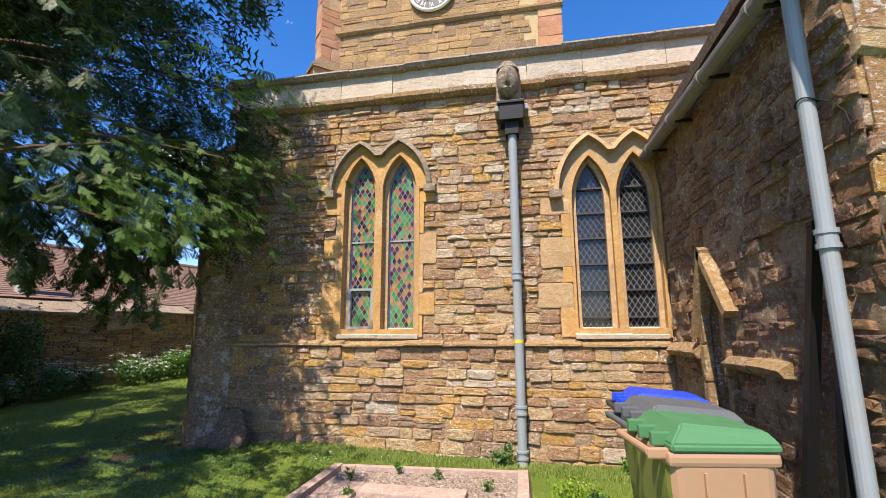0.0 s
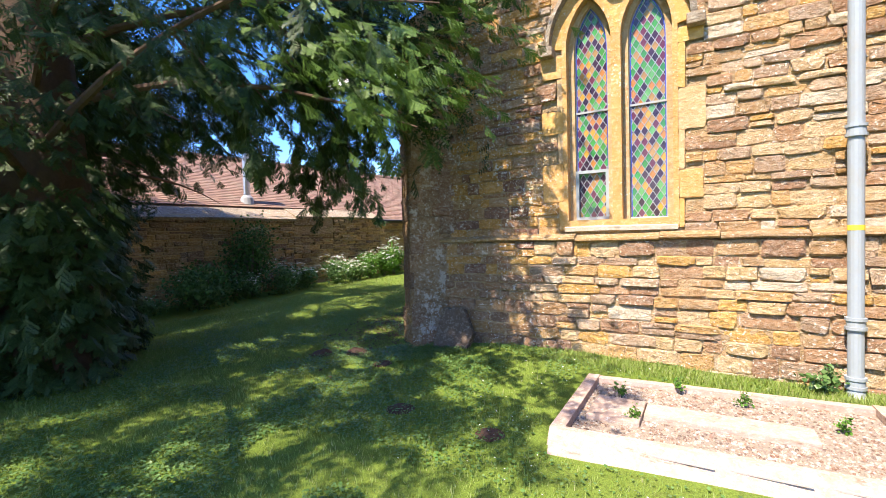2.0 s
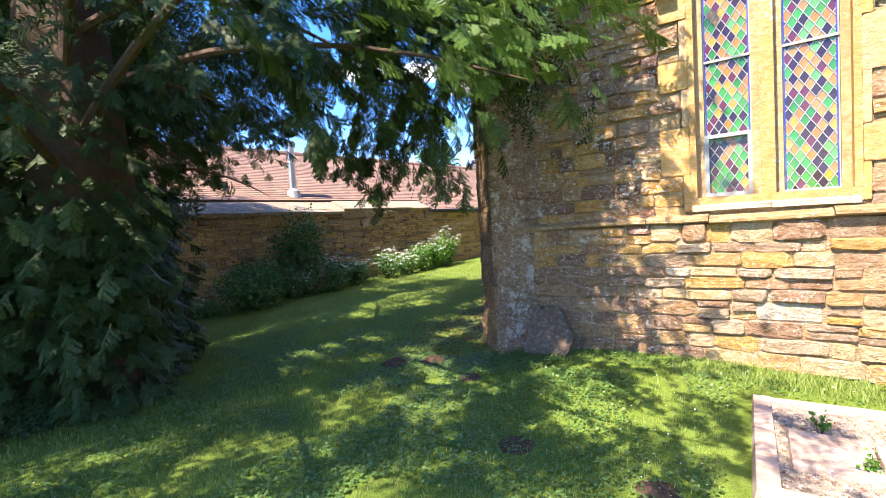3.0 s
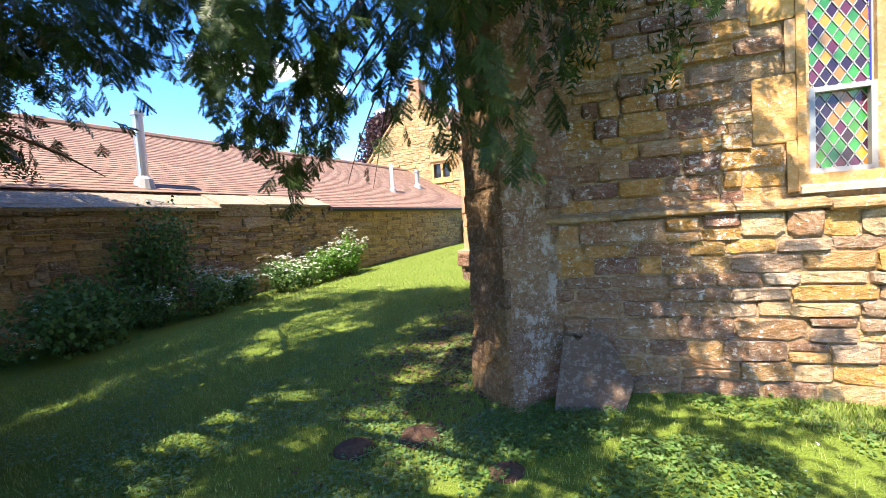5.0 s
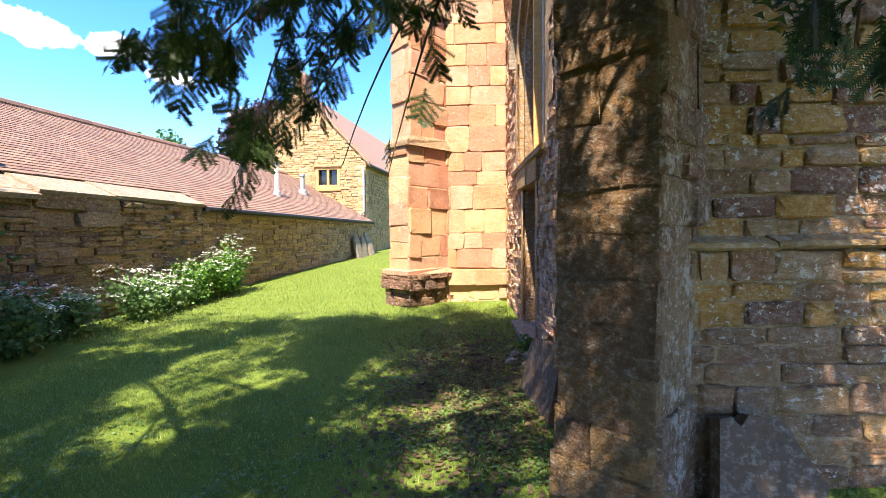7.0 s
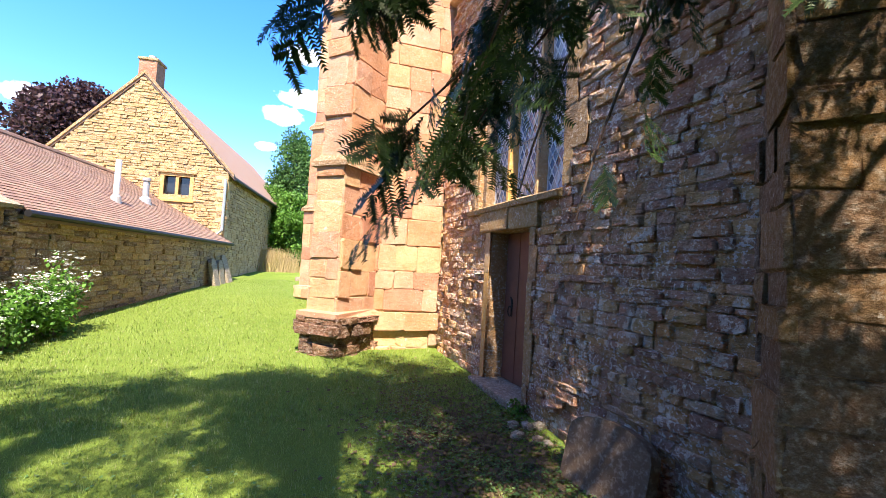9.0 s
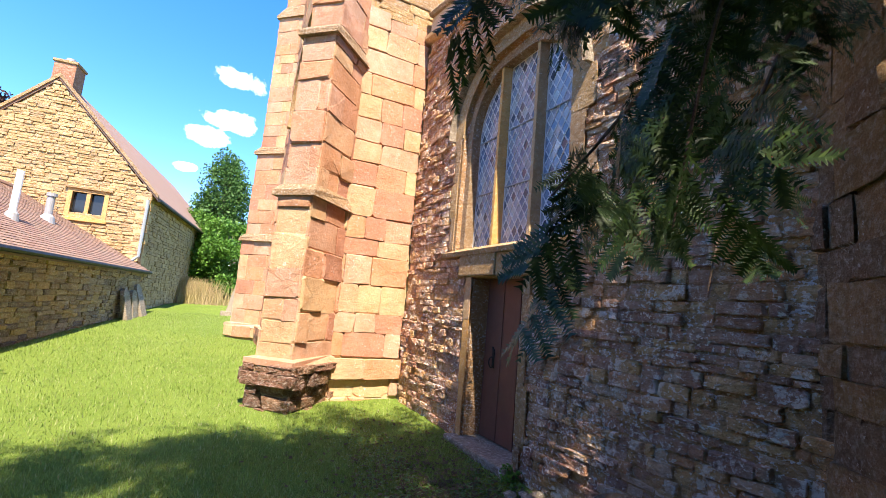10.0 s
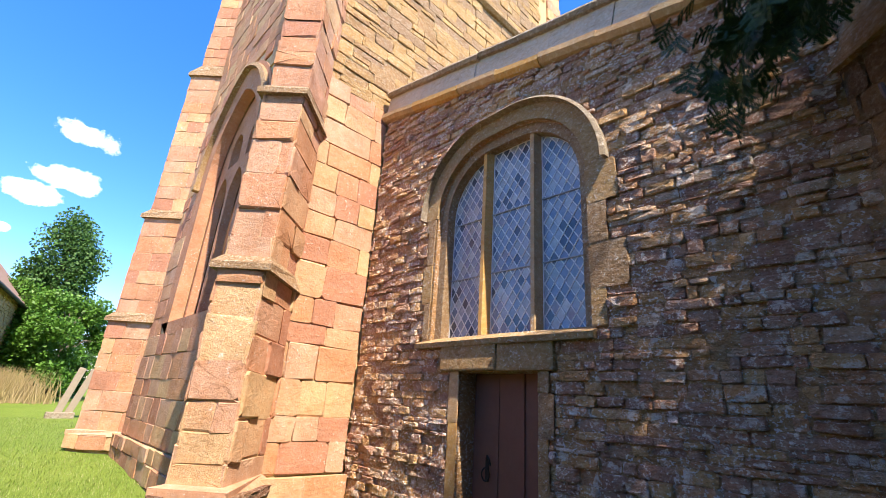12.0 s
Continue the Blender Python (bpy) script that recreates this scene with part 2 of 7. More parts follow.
M_pale = stone("pale_parapet", [(0.62, 0.58, 0.50), (0.58, 0.55, 0.48), (0.66, 0.62, 0.54)], lichen=0.35, lichen_colour=(0.75, 0.73, 0.68), bump=0.006, dark=0.3, wear=0.15)
M_grey = stone("grey_lichen_stone", [(0.34, 0.30, 0.24), (0.30, 0.27, 0.22), (0.38, 0.33, 0.26)], lichen=0.5, bump=0.015, wear=0.3)
M_slate = stone("dark_headstone", [(0.14, 0.105, 0.08), (0.16, 0.12, 0.09)], lichen=0.0, speck=0.08, bump=0.004, bed=0.1, flecks=0.0, wear=0.04)
M_granite = stone("pink_granite", [(0.50, 0.40, 0.36), (0.47, 0.38, 0.34)], lichen=0.15, bump=0.003, dark=0.2, wear=0.15)
M_mortar = stone("mortar_tan", [(0.62, 0.46, 0.27), (0.68, 0.53, 0.34)], lichen=0.25, bump=0.05, bed=0.1, dark=0.4, flecks=0.7, wear=0.3)
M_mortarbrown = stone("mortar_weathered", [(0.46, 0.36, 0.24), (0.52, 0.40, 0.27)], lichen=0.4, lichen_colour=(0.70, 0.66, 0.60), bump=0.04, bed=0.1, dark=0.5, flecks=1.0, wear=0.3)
M_mortardark = stone("mortar_dark", [(0.60, 0.37, 0.18), (0.66, 0.42, 0.20)], lichen=0.35, lichen_colour=(0.78, 0.74, 0.71), moss=0.05, bump=0.05, bed=0.4, dark=0.2, flecks=1.5, wear=0.3)
M_mortargold = plain("mortar_gold", (0.50, 0.38, 0.20), 0.95, vary=0.4, scale=14, bump=0.01)
M_pipe = plain("grey_painted_pipe", (0.29, 0.33, 0.36), 0.45, vary=0.2, scale=6, dirt=(0.30, 0.30, 0.28))
M_pipedark = plain("weathered_gutter", (0.19, 0.18, 0.17), 0.6, vary=0.4, scale=6)
# black paint, also used to draw dark openings and unlit interiors
M_black = plain("black_paint_and_voids", (0.012, 0.012, 0.013), 0.5, vary=0.3, scale=7, spec=0.3)
M_wire = plain("wire_guard", (0.22, 0.23, 0.24), 0.6, vary=0.3, scale=20)
M_lead = plain("lead_cames", (0.30, 0.31, 0.32), 0.6, vary=0.3, scale=20)
M_leadpale = plain("pale_lead_cames", (0.62, 0.63, 0.64), 0.6, vary=0.2, scale=20)
M_leaddark = plain("dark_saddle_bars", (0.06, 0.06, 0.07), 0.6, vary=0.3, scale=20)
M_greenbin = plain("green_plastic_lid", (0.065, 0.20, 0.085), 0.55, vary=0.15, scale=5)
M_brownbin = plain("faded_brown_plastic", (0.40, 0.24, 0.14), 0.65, vary=0.12, scale=4)
M_olivebin = plain("olive_plastic", (0.20, 0.23, 0.05), 0.6, vary=0.25, scale=5)
M_bluebin = plain("blue_plastic_lid", (0.01, 0.06, 0.62), 0.45, vary=0.12, scale=5)
M_greybin = plain("grey_plastic", (0.10, 0.11, 0.12), 0.55, vary=0.2, scale=5)
M_blackbin = plain("black_plastic", (0.03, 0.03, 0.03), 0.55, vary=0.3, scale=5, dirt=(0.10, 0.08, 0.06))
M_terra = plain("terracotta", (0.55, 0.22, 0.10), 0.8, vary=0.25, scale=8, bump=0.003)
M_soil = plain("soil", (0.10, 0.055, 0.035), 0.95, vary=0.6, scale=25, bump=0.03)
M_door = plain("brown_painted_door", (0.16, 0.062, 0.04), 0.55, vary=0.25, scale=7, dirt=(0.12, 0.055, 0.04))
M_iron = plain("wrought_iron", (0.025, 0.022, 0.02), 0.6, 0.5, 0.3, 20)
M_wood = plain("weathered_wood", (0.30, 0.25, 0.19), 0.85, vary=0.4, scale=16, bump=0.004)
M_bark = plain("yew_bark", (0.10, 0.06, 0.042), 0.9, vary=0.6, scale=18, bump=0.02)
M_bark2 = plain("grey_bark", (0.16, 0.13, 0.10), 0.9, vary=0.6, scale=12, bump=0.02)
M_steel = plain("stainless_flue", (0.62, 0.63, 0.64), 0.3, 0.9, 0.1, 5)
M_white = plain("white_paint", (0.78, 0.78, 0.76), 0.5, vary=0.1, scale=5)
M_dkglass = plain("dark_glass", (0.02, 0.022, 0.026), 0.08, vary=0.2, scale=3, spec=0.5)
M_clock = plain("clock_black", (0.02, 0.025, 0.04), 0.4, vary=0.1, scale=3)
M_gilt = plain("clock_numerals", (0.75, 0.72, 0.62), 0.5, vary=0.1, scale=5)
M_yellow = plain("yellow_tape", (0.75, 0.55, 0.05), 0.6, vary=0.1, scale=5)
M_yew = leafy("yew_needles", [(0.018, 0.038, 0.012), (0.029, 0.06, 0.017), (0.042, 0.08, 0.021), (0.022, 0.046, 0.014), (0.065, 0.11, 0.026)], 0.10, 0.5)
# paler needles for young tips, with sunlight put into the colour
M_yewtip = leafy("yew_sunlit_growth", [(0.08, 0.16, 0.035), (0.12, 0.20, 0.04), (0.06, 0.125, 0.03)], 0.3, 0.5)
M_grass = leafy("grass_blades", [(0.18, 0.28, 0.055), (0.24, 0.33, 0.075), (0.32, 0.37, 0.13), (0.20, 0.30, 0.055), (0.40, 0.40, 0.20)], 0.4, 0.6)
M_ivy = leafy("ground_ivy", [(0.08, 0.17, 0.05), (0.11, 0.22, 0.06), (0.17, 0.27, 0.10), (0.06, 0.13, 0.04)], 0.25, 0.4)
M_shrub = leafy("shrub_leaves", [(0.08, 0.21, 0.03), (0.12, 0.27, 0.04), (0.07, 0.17, 0.03), (0.16, 0.31, 0.06)], 0.3, 0.45)
M_lime = leafy("lime_shrub", [(0.22, 0.36, 0.03), (0.28, 0.42, 0.05), (0.17, 0.30, 0.03)], 0.3, 0.45)
M_conif = leafy("conifer_leaves", [(0.045, 0.11, 0.03), (0.065, 0.15, 0.04), (0.085, 0.19, 0.045)], 0.2, 0.6)
M_beech = leafy("copper_beech", [(0.05, 0.025, 0.03), (0.075, 0.035, 0.04), (0.04, 0.022, 0.03)], 0.25, 0.5)
M_petal = leafy("white_petals", [(0.75, 0.76, 0.72), (0.82, 0.82, 0.80)], 0.2, 0.7)
M_straw = leafy("dry_grass", [(0.36, 0.27, 0.14), (0.42, 0.33, 0.18), (0.30, 0.22, 0.11)], 0.25, 0.7)
M_leaflit = leafy("dead_leaves", [(0.10, 0.07, 0.04), (0.15, 0.10, 0.06), (0.07, 0.05, 0.03)], 0.1, 0.8)


def coloured_glass(name, colours, rough=0.2):
    m, n, l, s = nodes_of(name)
    rnd, pos = piece_random(n, l)
    c = ramp_of(n, l, rnd, colours, True)
    streak = noise_of(n, l, pos, 22, 5, 0.6)
    c = mix_of(n, l, step_of(n, l, streak, 0.3, 0.7, 0, 0.6), c, mix_of(n, l, 1.0, c, (0.5, 0.5, 0.45), "MULTIPLY"))
    l.new(c, s.inputs["Base Color"])
    s.inputs["Roughness"].default_value = rough
    s.inputs["Coat Weight"].default_value = 0.3
    s.inputs["Coat Roughness"].default_value = 0.06
    bump_of(n, l, s, noise_of(n, l, pos, 30, 2), 0.25, 0.004)
    return m


M_stained = coloured_glass("stained_glass", [(0.04, 0.28, 0.05), (0.50, 0.27, 0.03), (0.03, 0.20, 0.04), (0.03, 0.010, 0.025), (0.10, 0.32, 0.10), (0.44, 0.17, 0.03), (0.04, 0.012, 0.03), (0.05, 0.24, 0.04), (0.36, 0.20, 0.06), (0.12, 0.02, 0.04)])
M_stainedblue = coloured_glass("blue_border_glass", [(0.03, 0.04, 0.36), (0.05, 0.07, 0.42)])
# the sky's reflection is painted into these blue-grey pane colours
M_quarry = coloured_glass("sky_tinted_quarry_glass", [(0.20, 0.25, 0.34), (0.34, 0.38, 0.44), (0.14, 0.19, 0.28), (0.26, 0.31, 0.40), (0.44, 0.46, 0.48), (0.07, 0.09, 0.13), (0.23, 0.28, 0.37), (0.31, 0.34, 0.36)], 0.12)


def ground_material():
    m, n, l, s = nodes_of("lawn_soil")
    geo = n.new("ShaderNodeNewGeometry")
    pos = geo.outputs["Position"]
    a, b, d = noise_of(n, l, pos, 0.9, 6), noise_of(n, l, pos, 14, 6, 0.7), noise_of(n, l, pos, 120, 3)
    c = ramp_of(n, l, a, [(0.12, 0.19, 0.025), (0.15, 0.23, 0.035), (0.20, 0.28, 0.05), (0.24, 0.29, 0.08)])
    c = mix_of(n, l, step_of(n, l, b, 0.52, 0.72, 0, 0.6), c, (0.15, 0.16, 0.05))
    c = mix_of(n, l, step_of(n, l, d, 0.35, 0.65, 0.5, 0), c, (0.03, 0.05, 0.01))
    l.new(c, s.inputs["Base Color"])
    s.inputs["Roughness"].default_value = 0.95
    s.inputs["Specular IOR Level"].default_value = 0.1
    bump_of(n, l, s, add_of(n, l, b, d, 0.6), 0.8, 0.03)
    return m


M_ground = ground_material()


def tile_material():
    m, n, l, s = nodes_of("roof_tiles")
    rnd, pos = piece_random(n, l)
    c = ramp_of(n, l, rnd, [(0.20, 0.115, 0.085), (0.25, 0.15, 0.11), (0.17, 0.10, 0.08), (0.28, 0.17, 0.12)])
    a = noise_of(n, l, pos, 3, 6)
    c = mix_of(n, l, step_of(n, l, a, 0.45, 0.75, 0, 0.5), c, (0.24, 0.21, 0.15))
    l.new(c, s.inputs["Base Color"])
    s.inputs["Roughness"].default_value = 0.85
    bump_of(n, l, s, noise_of(n, l, pos, 60, 4), 0.5, 0.006)
    return m


M_tile = tile_material()


# ---- building helpers ----
RNG = random.Random(7)
Z = Vector((0, 0, 1))


def wall_frame(origin, along, out):
    """Local (u, v, w): u along the wall, v up, w out of it."""
    a, o = Vector(along).normalized(), Vector(out).normalized()
    m = Matrix.Identity(4)
    for i in range(3):
        m[i][0], m[i][1], m[i][2], m[i][3] = a[i], Z[i], o[i], origin[i]
    return m


def finish(name, bm, material, parent=None, label="", smooth=False):
    me = bpy.data.meshes.new(name)
    bmesh.ops.recalc_face_normals(bm, faces=bm.faces)
    bm.to_mesh(me)
    bm.free()
    me.materials.append(material)
    if smooth:
        me.shade_smooth()
    ob = new(name, me)
    if parent is not None:
        ob.parent = parent
    if label:
        ob["label"] = label
    return ob


def part(name, bm, material, parent, label="", smooth=False):
    return finish(name, bm, material, parent, label, smooth)


def thing(name, label, category, group="", m=None):
    e = new(name)
    e.empty_display_size = 0.1
    if m is not None:
        e.matrix_world = m
    return tagged(e, label, category, group)


def add_box(bm, lo, hi, m=None, bevel=0.0):
    lo, hi = Vector(lo), Vector(hi)
    r = bmesh.ops.create_cube(bm, size=1.0)
    t = Matrix.Translation((lo + hi) / 2) @ Matrix.Diagonal((*(hi - lo), 1))
    bmesh.ops.transform(bm, matrix=t, verts=r["verts"])
    verts = r["verts"]
    if bevel:
        edges = list({e for v in verts for e in v.link_edges})
        out = bmesh.ops.bevel(bm, geom=edges, offset=bevel, segments=2, affect="EDGES", profile=0.6)
        verts = list({v for f in out["faces"] for v in f.verts} | {v for v in verts if v.is_valid})
    if m is not None:
        bmesh.ops.transform(bm, matrix=m, verts=verts)
    return verts


def box_bm(lo, hi, m=None, bevel=0.0):
    bm = bmesh.new()
    add_box(bm, lo, hi, m, bevel)
    return bm


def add_tube(bm, points, radii, sides=10, caps=True):
    points = [Vector(p) for p in points]
    if isinstance(radii, (int, float)):
        radii = [radii] * len(points)
    rings, ref = [], None
    for i, p in enumerate(points):
        d = (points[min(i + 1, len(points) - 1)] - points[max(i - 1, 0)]).normalized()
        if ref is None:
            ref = d.orthogonal().normalized()
        ref = (ref - d * ref.dot(d)).normalized()
        side = d.cross(ref)
        rings.append([bm.verts.new(p + (ref * math.cos(a) + side * math.sin(a)) * radii[i]) for a in (2 * math.pi * k / sides for k in range(sides))])
    for a, b in zip(rings, rings[1:]):
        for k in range(sides):
            bm.faces.new((a[k], a[(k + 1) % sides], b[(k + 1) % sides], b[k]))
    if caps:
        bm.faces.new(rings[0][::-1])
        bm.faces.new(rings[-1])


def tube_bm(points, radii, sides=10):
    bm = bmesh.new()
    add_tube(bm, points, radii, sides)
    return bm


def add_slab(bm, m, outline, holes, w0, w1):
    """A flat slab in a wall frame, between depths w0 and w1, with holes through it."""
    from mathutils import geometry
    loops = [[Vector((u, v, 0)) for u, v in lp] for lp in (outline, *holes)]
    flat = [p for lp in loops for p in lp]
    tris = geometry.tessellate_polygon(loops)
    front = [bm.verts.new(m @ Vector((p.x, p.y, w1))) for p in flat]
    back = [bm.verts.new(m @ Vector((p.x, p.y, w0))) for p in flat]
    for t in tris:
        bm.faces.new([front[i] for i in t])
        bm.faces.new([back[i] for i in reversed(t)])
    k = 0
    for lp in loops:
        for i in range(len(lp)):
            a, b = k + i, k + (i + 1) % len(lp)
            bm.faces.new((front[a], front[b], back[b], back[a]))
        k += len(lp)


def slab_bm(m, outline, holes, w0, w1):
    bm = bmesh.new()
    add_slab(bm, m, outline, holes, w0, w1)
    return bm


def rect(u0, u1, v0, v1):
    return [(u0, v0), (u1, v0), (u1, v1), (u0, v1)]


def pointed(cx, hw, spring, apex, n=8):
    """The points of a two-centred arch, from its left springing over the apex to the right one."""
    h = apex - spring
    r = (h * h + hw * hw) / (2 * hw)
    end = math.asin(min(1.0, h / r)) if r >= hw else math.pi / 2
    left = []
    for i in range(n + 1):
        a = end * i / n
        left.append((cx + (r - hw) - r * math.cos(a), spring + r * math.sin(a)))
    return left + [(2 * cx - x, y) for x, y in left[-2::-1]]


def light_outline(cx, hw, sill, spring, apex, n=8):
    return [(cx - hw, sill)] + pointed(cx, hw, spring, apex, n) + [(cx + hw, sill)]


def add_band(bm, m, inner, outer, w0, w1, closed=False):
    """A moulding between two polylines of equal length, between depths w0 and w1."""
    rows = []
    for (a, b), (c, d) in zip(inner, outer):
        rows.append([bm.verts.new(m @ Vector(p)) for p in ((a, b, w0), (a, b, w1), (c, d, w1 * 0.75 + w0 * 0.25), (c, d, w0))])
    for p, q in zip(rows, rows[1:]):
        for k in range(4):
            bm.faces.new((p[k], p[(k + 1) % 4], q[(k + 1) % 4], q[k]))
    bm.faces.new(rows[0][::-1])
    bm.faces.new(rows[-1])


# Stone pieces: a few irregular blocks, unit sized, front towards +w.
def stone_variant(seed, rough, chamfer):
    r = random.Random(seed)
    cuts = {(a, b): (r.uniform(0.10, 0.42), r.uniform(0.06, 0.30)) for a in (-1, 1) for b in (-1, 1)} if rough > 0.08 else {(a, b): (0.14, 0.07) for a in (-1, 1) for b in (-1, 1)}

    def ring(k, w, jit):
        pts = []
        for sx, sy in ((-1, -1), (1, -1), (1, 1), (-1, 1)):
            cut, cut2 = cuts[(sx, sy)]
            a, b = (sx, sy * (1 - cut)), (sx * (1 - cut2), sy)
            for p in ((a, b) if sx * sy < 0 else (b, a)):
                pts.append((p[0] * 0.5 * k + r.uniform(-jit, jit), p[1] * 0.5 * k + r.uniform(-jit, jit), w + r.uniform(-jit, jit) * 1.6))
        order = sorted(pts, key=lambda p: math.atan2(p[1], p[0]))
        return order
    base, mid, top = ring(1.0, 0, 0), ring(1.0, 0.55, rough * 0.35), ring(1 - chamfer, 1.0, rough)
    base = [(x, y, -0.2) for x, y, w in mid]
    verts = base + mid + top + [(r.uniform(-0.15, 0.15), r.uniform(-0.15, 0.15), 1.05 + r.uniform(-1, 1) * rough * 2.2)]
    faces = []
    for k in range(8):
        j = (k + 1) % 8
        faces += [(k, j, 8 + j, 8 + k), (8 + k, 8 + j, 16 + j, 16 + k), (16 + k, 16 + j, 24)]
    return verts, faces


RUBBLE = [stone_variant(i, 0.085, 0.11) for i in range(18)]
WORN = [stone_variant(90 + i, 0.075, 0.06) for i in range(12)]
ASHLAR = [stone_variant(50 + i, 0.045, 0.035) for i in range(12)]


def variant_meshes(kind, variants, material):
    made = []
    for v, f in variants:
        me = bpy.data.meshes.new(kind)
        me.from_pydata(v, [], f)
        me.materials.append(material)
        made.append(me)
    return made


MESH_CACHE = {}


def scan(poly, v):
    xs = []
    for (a, b), (c, d) in zip(poly, poly[1:] + poly[:1]):
        if (b <= v) != (d <= v):
            xs.append(a + (v - b) / (d - b) * (c - a))
    return xs


def lay(rng, u0, u1, v0, v1, heights, lengths, holes=(), top=None, wander=0.25, ends=None):
    """Courses of stones in a rectangle of a wall, clear of the holes: (u0, u1, v0, v1) each."""
    out, v = [], v0
    while v < v1 - 0.02:
        h = rng.uniform(*heights)
        vb = min(v + h, v1)
        if v1 - vb < heights[0] * 0.5:
            vb = v1
        free = [(u0, u1)]
        for hole in holes:
            xs = [x for k in (0.02, 0.5, 0.98) for x in scan(hole, v + (vb - v) * k)]
            if xs:
                a, b = min(xs), max(xs)
                free = [seg for s, e in free for seg in ((s, min(e, a)), (max(s, b), e)) if seg[1] - seg[0] > 0.03]
        for s, e in free:
            u = s
            while u < e - 0.02:
                ln = rng.uniform(*lengths)
                ub = min(u + ln, e)
                if e - ub < lengths[0] * 0.55:
                    ub = e
                va, vt = v, vb
                if top is not None:
                    vt = min(vt, top((u + ub) / 2))
                if vt - va > 0.025:
                    if wander and vt - va > 0.11 and rng.random() < wander:
                        vm = va + (vt - va) * rng.uniform(0.4, 0.6)
                        out += [(u, ub, va, vm), (u, ub, vm, vt)]
                    else:
                        out.append((u, ub, va, vt))
                u = ub
        v = vb
    return out


def place(stones, m, parent, material, rng, kind="stone", variants=RUBBLE, depth=(0.02, 0.055), gap=0.010, near=None, count=300, lift=0.0):
    """The stones nearest to (u, v) = near become parts; the rest one joined part."""
    key = (kind, material.name, id(variants))
    if key not in MESH_CACHE:
        MESH_CACHE[key] = variant_meshes(kind, variants, material)
    meshes = MESH_CACHE[key]
    if near is not None:
        stones = sorted(stones, key=lambda s: ((s[0] + s[1]) / 2 - near[0]) ** 2 + ((s[2] + s[3]) / 2 - near[1]) ** 2)
    verts, faces, base = [], [], 0
    loose = variants is RUBBLE
    for i, (a, b, c, d) in enumerate(stones):
        if loose:
            c, d = c + rng.uniform(-0.010, 0.008), d + rng.uniform(-0.006, 0.010)
            a, b = a + rng.uniform(-0.006, 0.006), b + rng.uniform(-0.006, 0.008)
        g = gap * rng.uniform(0.6, 1.5)
        k = rng.randrange(len(meshes))
        dep = rng.uniform(*depth)
        flip = rng.choice((1, -1))
        mm = m @ Matrix.Translation(((a + b) / 2, (c + d) / 2, lift)) @ Matrix.Rotation(rng.uniform(-0.03, 0.03) if loose else rng.uniform(-0.008, 0.008), 4, "Z") @ Matrix.Diagonal((max(0.012, b - a - g), max(0.012, d - c - g), dep, 1))
        if flip < 0:
            mm = mm @ Matrix.Rotation(math.pi, 4, "Z")
        if i < count:
            ob = new(kind, meshes[k])
            ob.parent = parent
            ob.matrix_world = mm
        else:
            v, f = variants[k]
            verts += [mm @ Vector(p) for p in v]
            faces += [tuple(base + q for q in fc) for fc in f]
            base += len(v)
    if verts:
        me = bpy.data.meshes.new(kind + "work")
        me.from_pydata(verts, [], faces)
        me.materials.append(material)
        ob = new(kind + "work", me)
        ob.parent = parent
        ob["kind"] = "stuff"


def structure(ob, label="", category=""):
    return tagged(ob, label, category, "", "structure")


def ground_height(x, y):
    z = 0.04 + 0.037 * max(0.0, y - 5.0) * (1.0 if y < 30 else 30 / y)
    z += 0.10 * math.exp(-((x + 2.6) ** 2) / 2.2 - ((y - 5.0) ** 2) / 0.9)
    if abs(x) < 30 and abs(y) < 40:
        z += 0.025 * noise.noise(Vector((x * 0.5, y * 0.5, 0.3))) + 0.008 * noise.noise(Vector((x * 2.1, y * 2.1, 1.3)))
    return z


# ---- ground ----
def graded(lo, hi, step, far):
    vals = list(np.arange(lo, hi + 1e-6, step))
    a, b, s = lo, hi, step
    while b < far:
        s *= 1.45
        a, b = a - s, b + s
        vals = [a] + vals + [b]
    return vals


gx, gy = graded(-12.0, 3.0, 0.2, 600), graded(-3.0, 22.0, 0.25, 600)
gverts = [(x, y, ground_height(x, y)) for y in gy for x in gx]
gw = len(gx)
gfaces = [(j * gw + i, j * gw + i + 1, (j + 1) * gw + i + 1, (j + 1) * gw + i) for j in range(len(gy) - 1) for i in range(gw - 1)]
gme = bpy.data.meshes.new("ground")
gme.from_pydata(gverts, [], gfaces)
gme.materials.append(M_ground)
gme.shade_smooth()
ground = structure(new("ground", gme), "mown churchyard lawn with bare patches and clover", "lawn")

# ---- aisle: south wall ----
YS, XW, YT, XT = 5.36, -4.16, 10.70, -5.50
FS = wall_frame((0, YS, 0), (1, 0, 0), (0, -1, 0))
LIGHTS1 = [(-2.20, 0.165, 1.50, 3.28, 3.70), (-1.665, 0.170, 1.50, 3.28, 3.70)]
LIGHTS2 = [(0.70, 0.165, 1.50, 3.02, 3.50), (1.205, 0.165, 1.50, 3.02, 3.50)]


def two_light_outline(lights, grow, sill, spring, apex):
    (a, ha, *_), (b, hb, *_) = lights
    left = pointed(a, ha + grow, spring, apex)
    right = pointed(b, hb + grow, spring, apex)
    mid = (a + b) / 2
    pts = [p for p in left if p[0] < mid] + [p for p in right if p[0] > mid]
    return [(a - ha - grow, sill)] + pts + [(b + hb + grow, sill)]


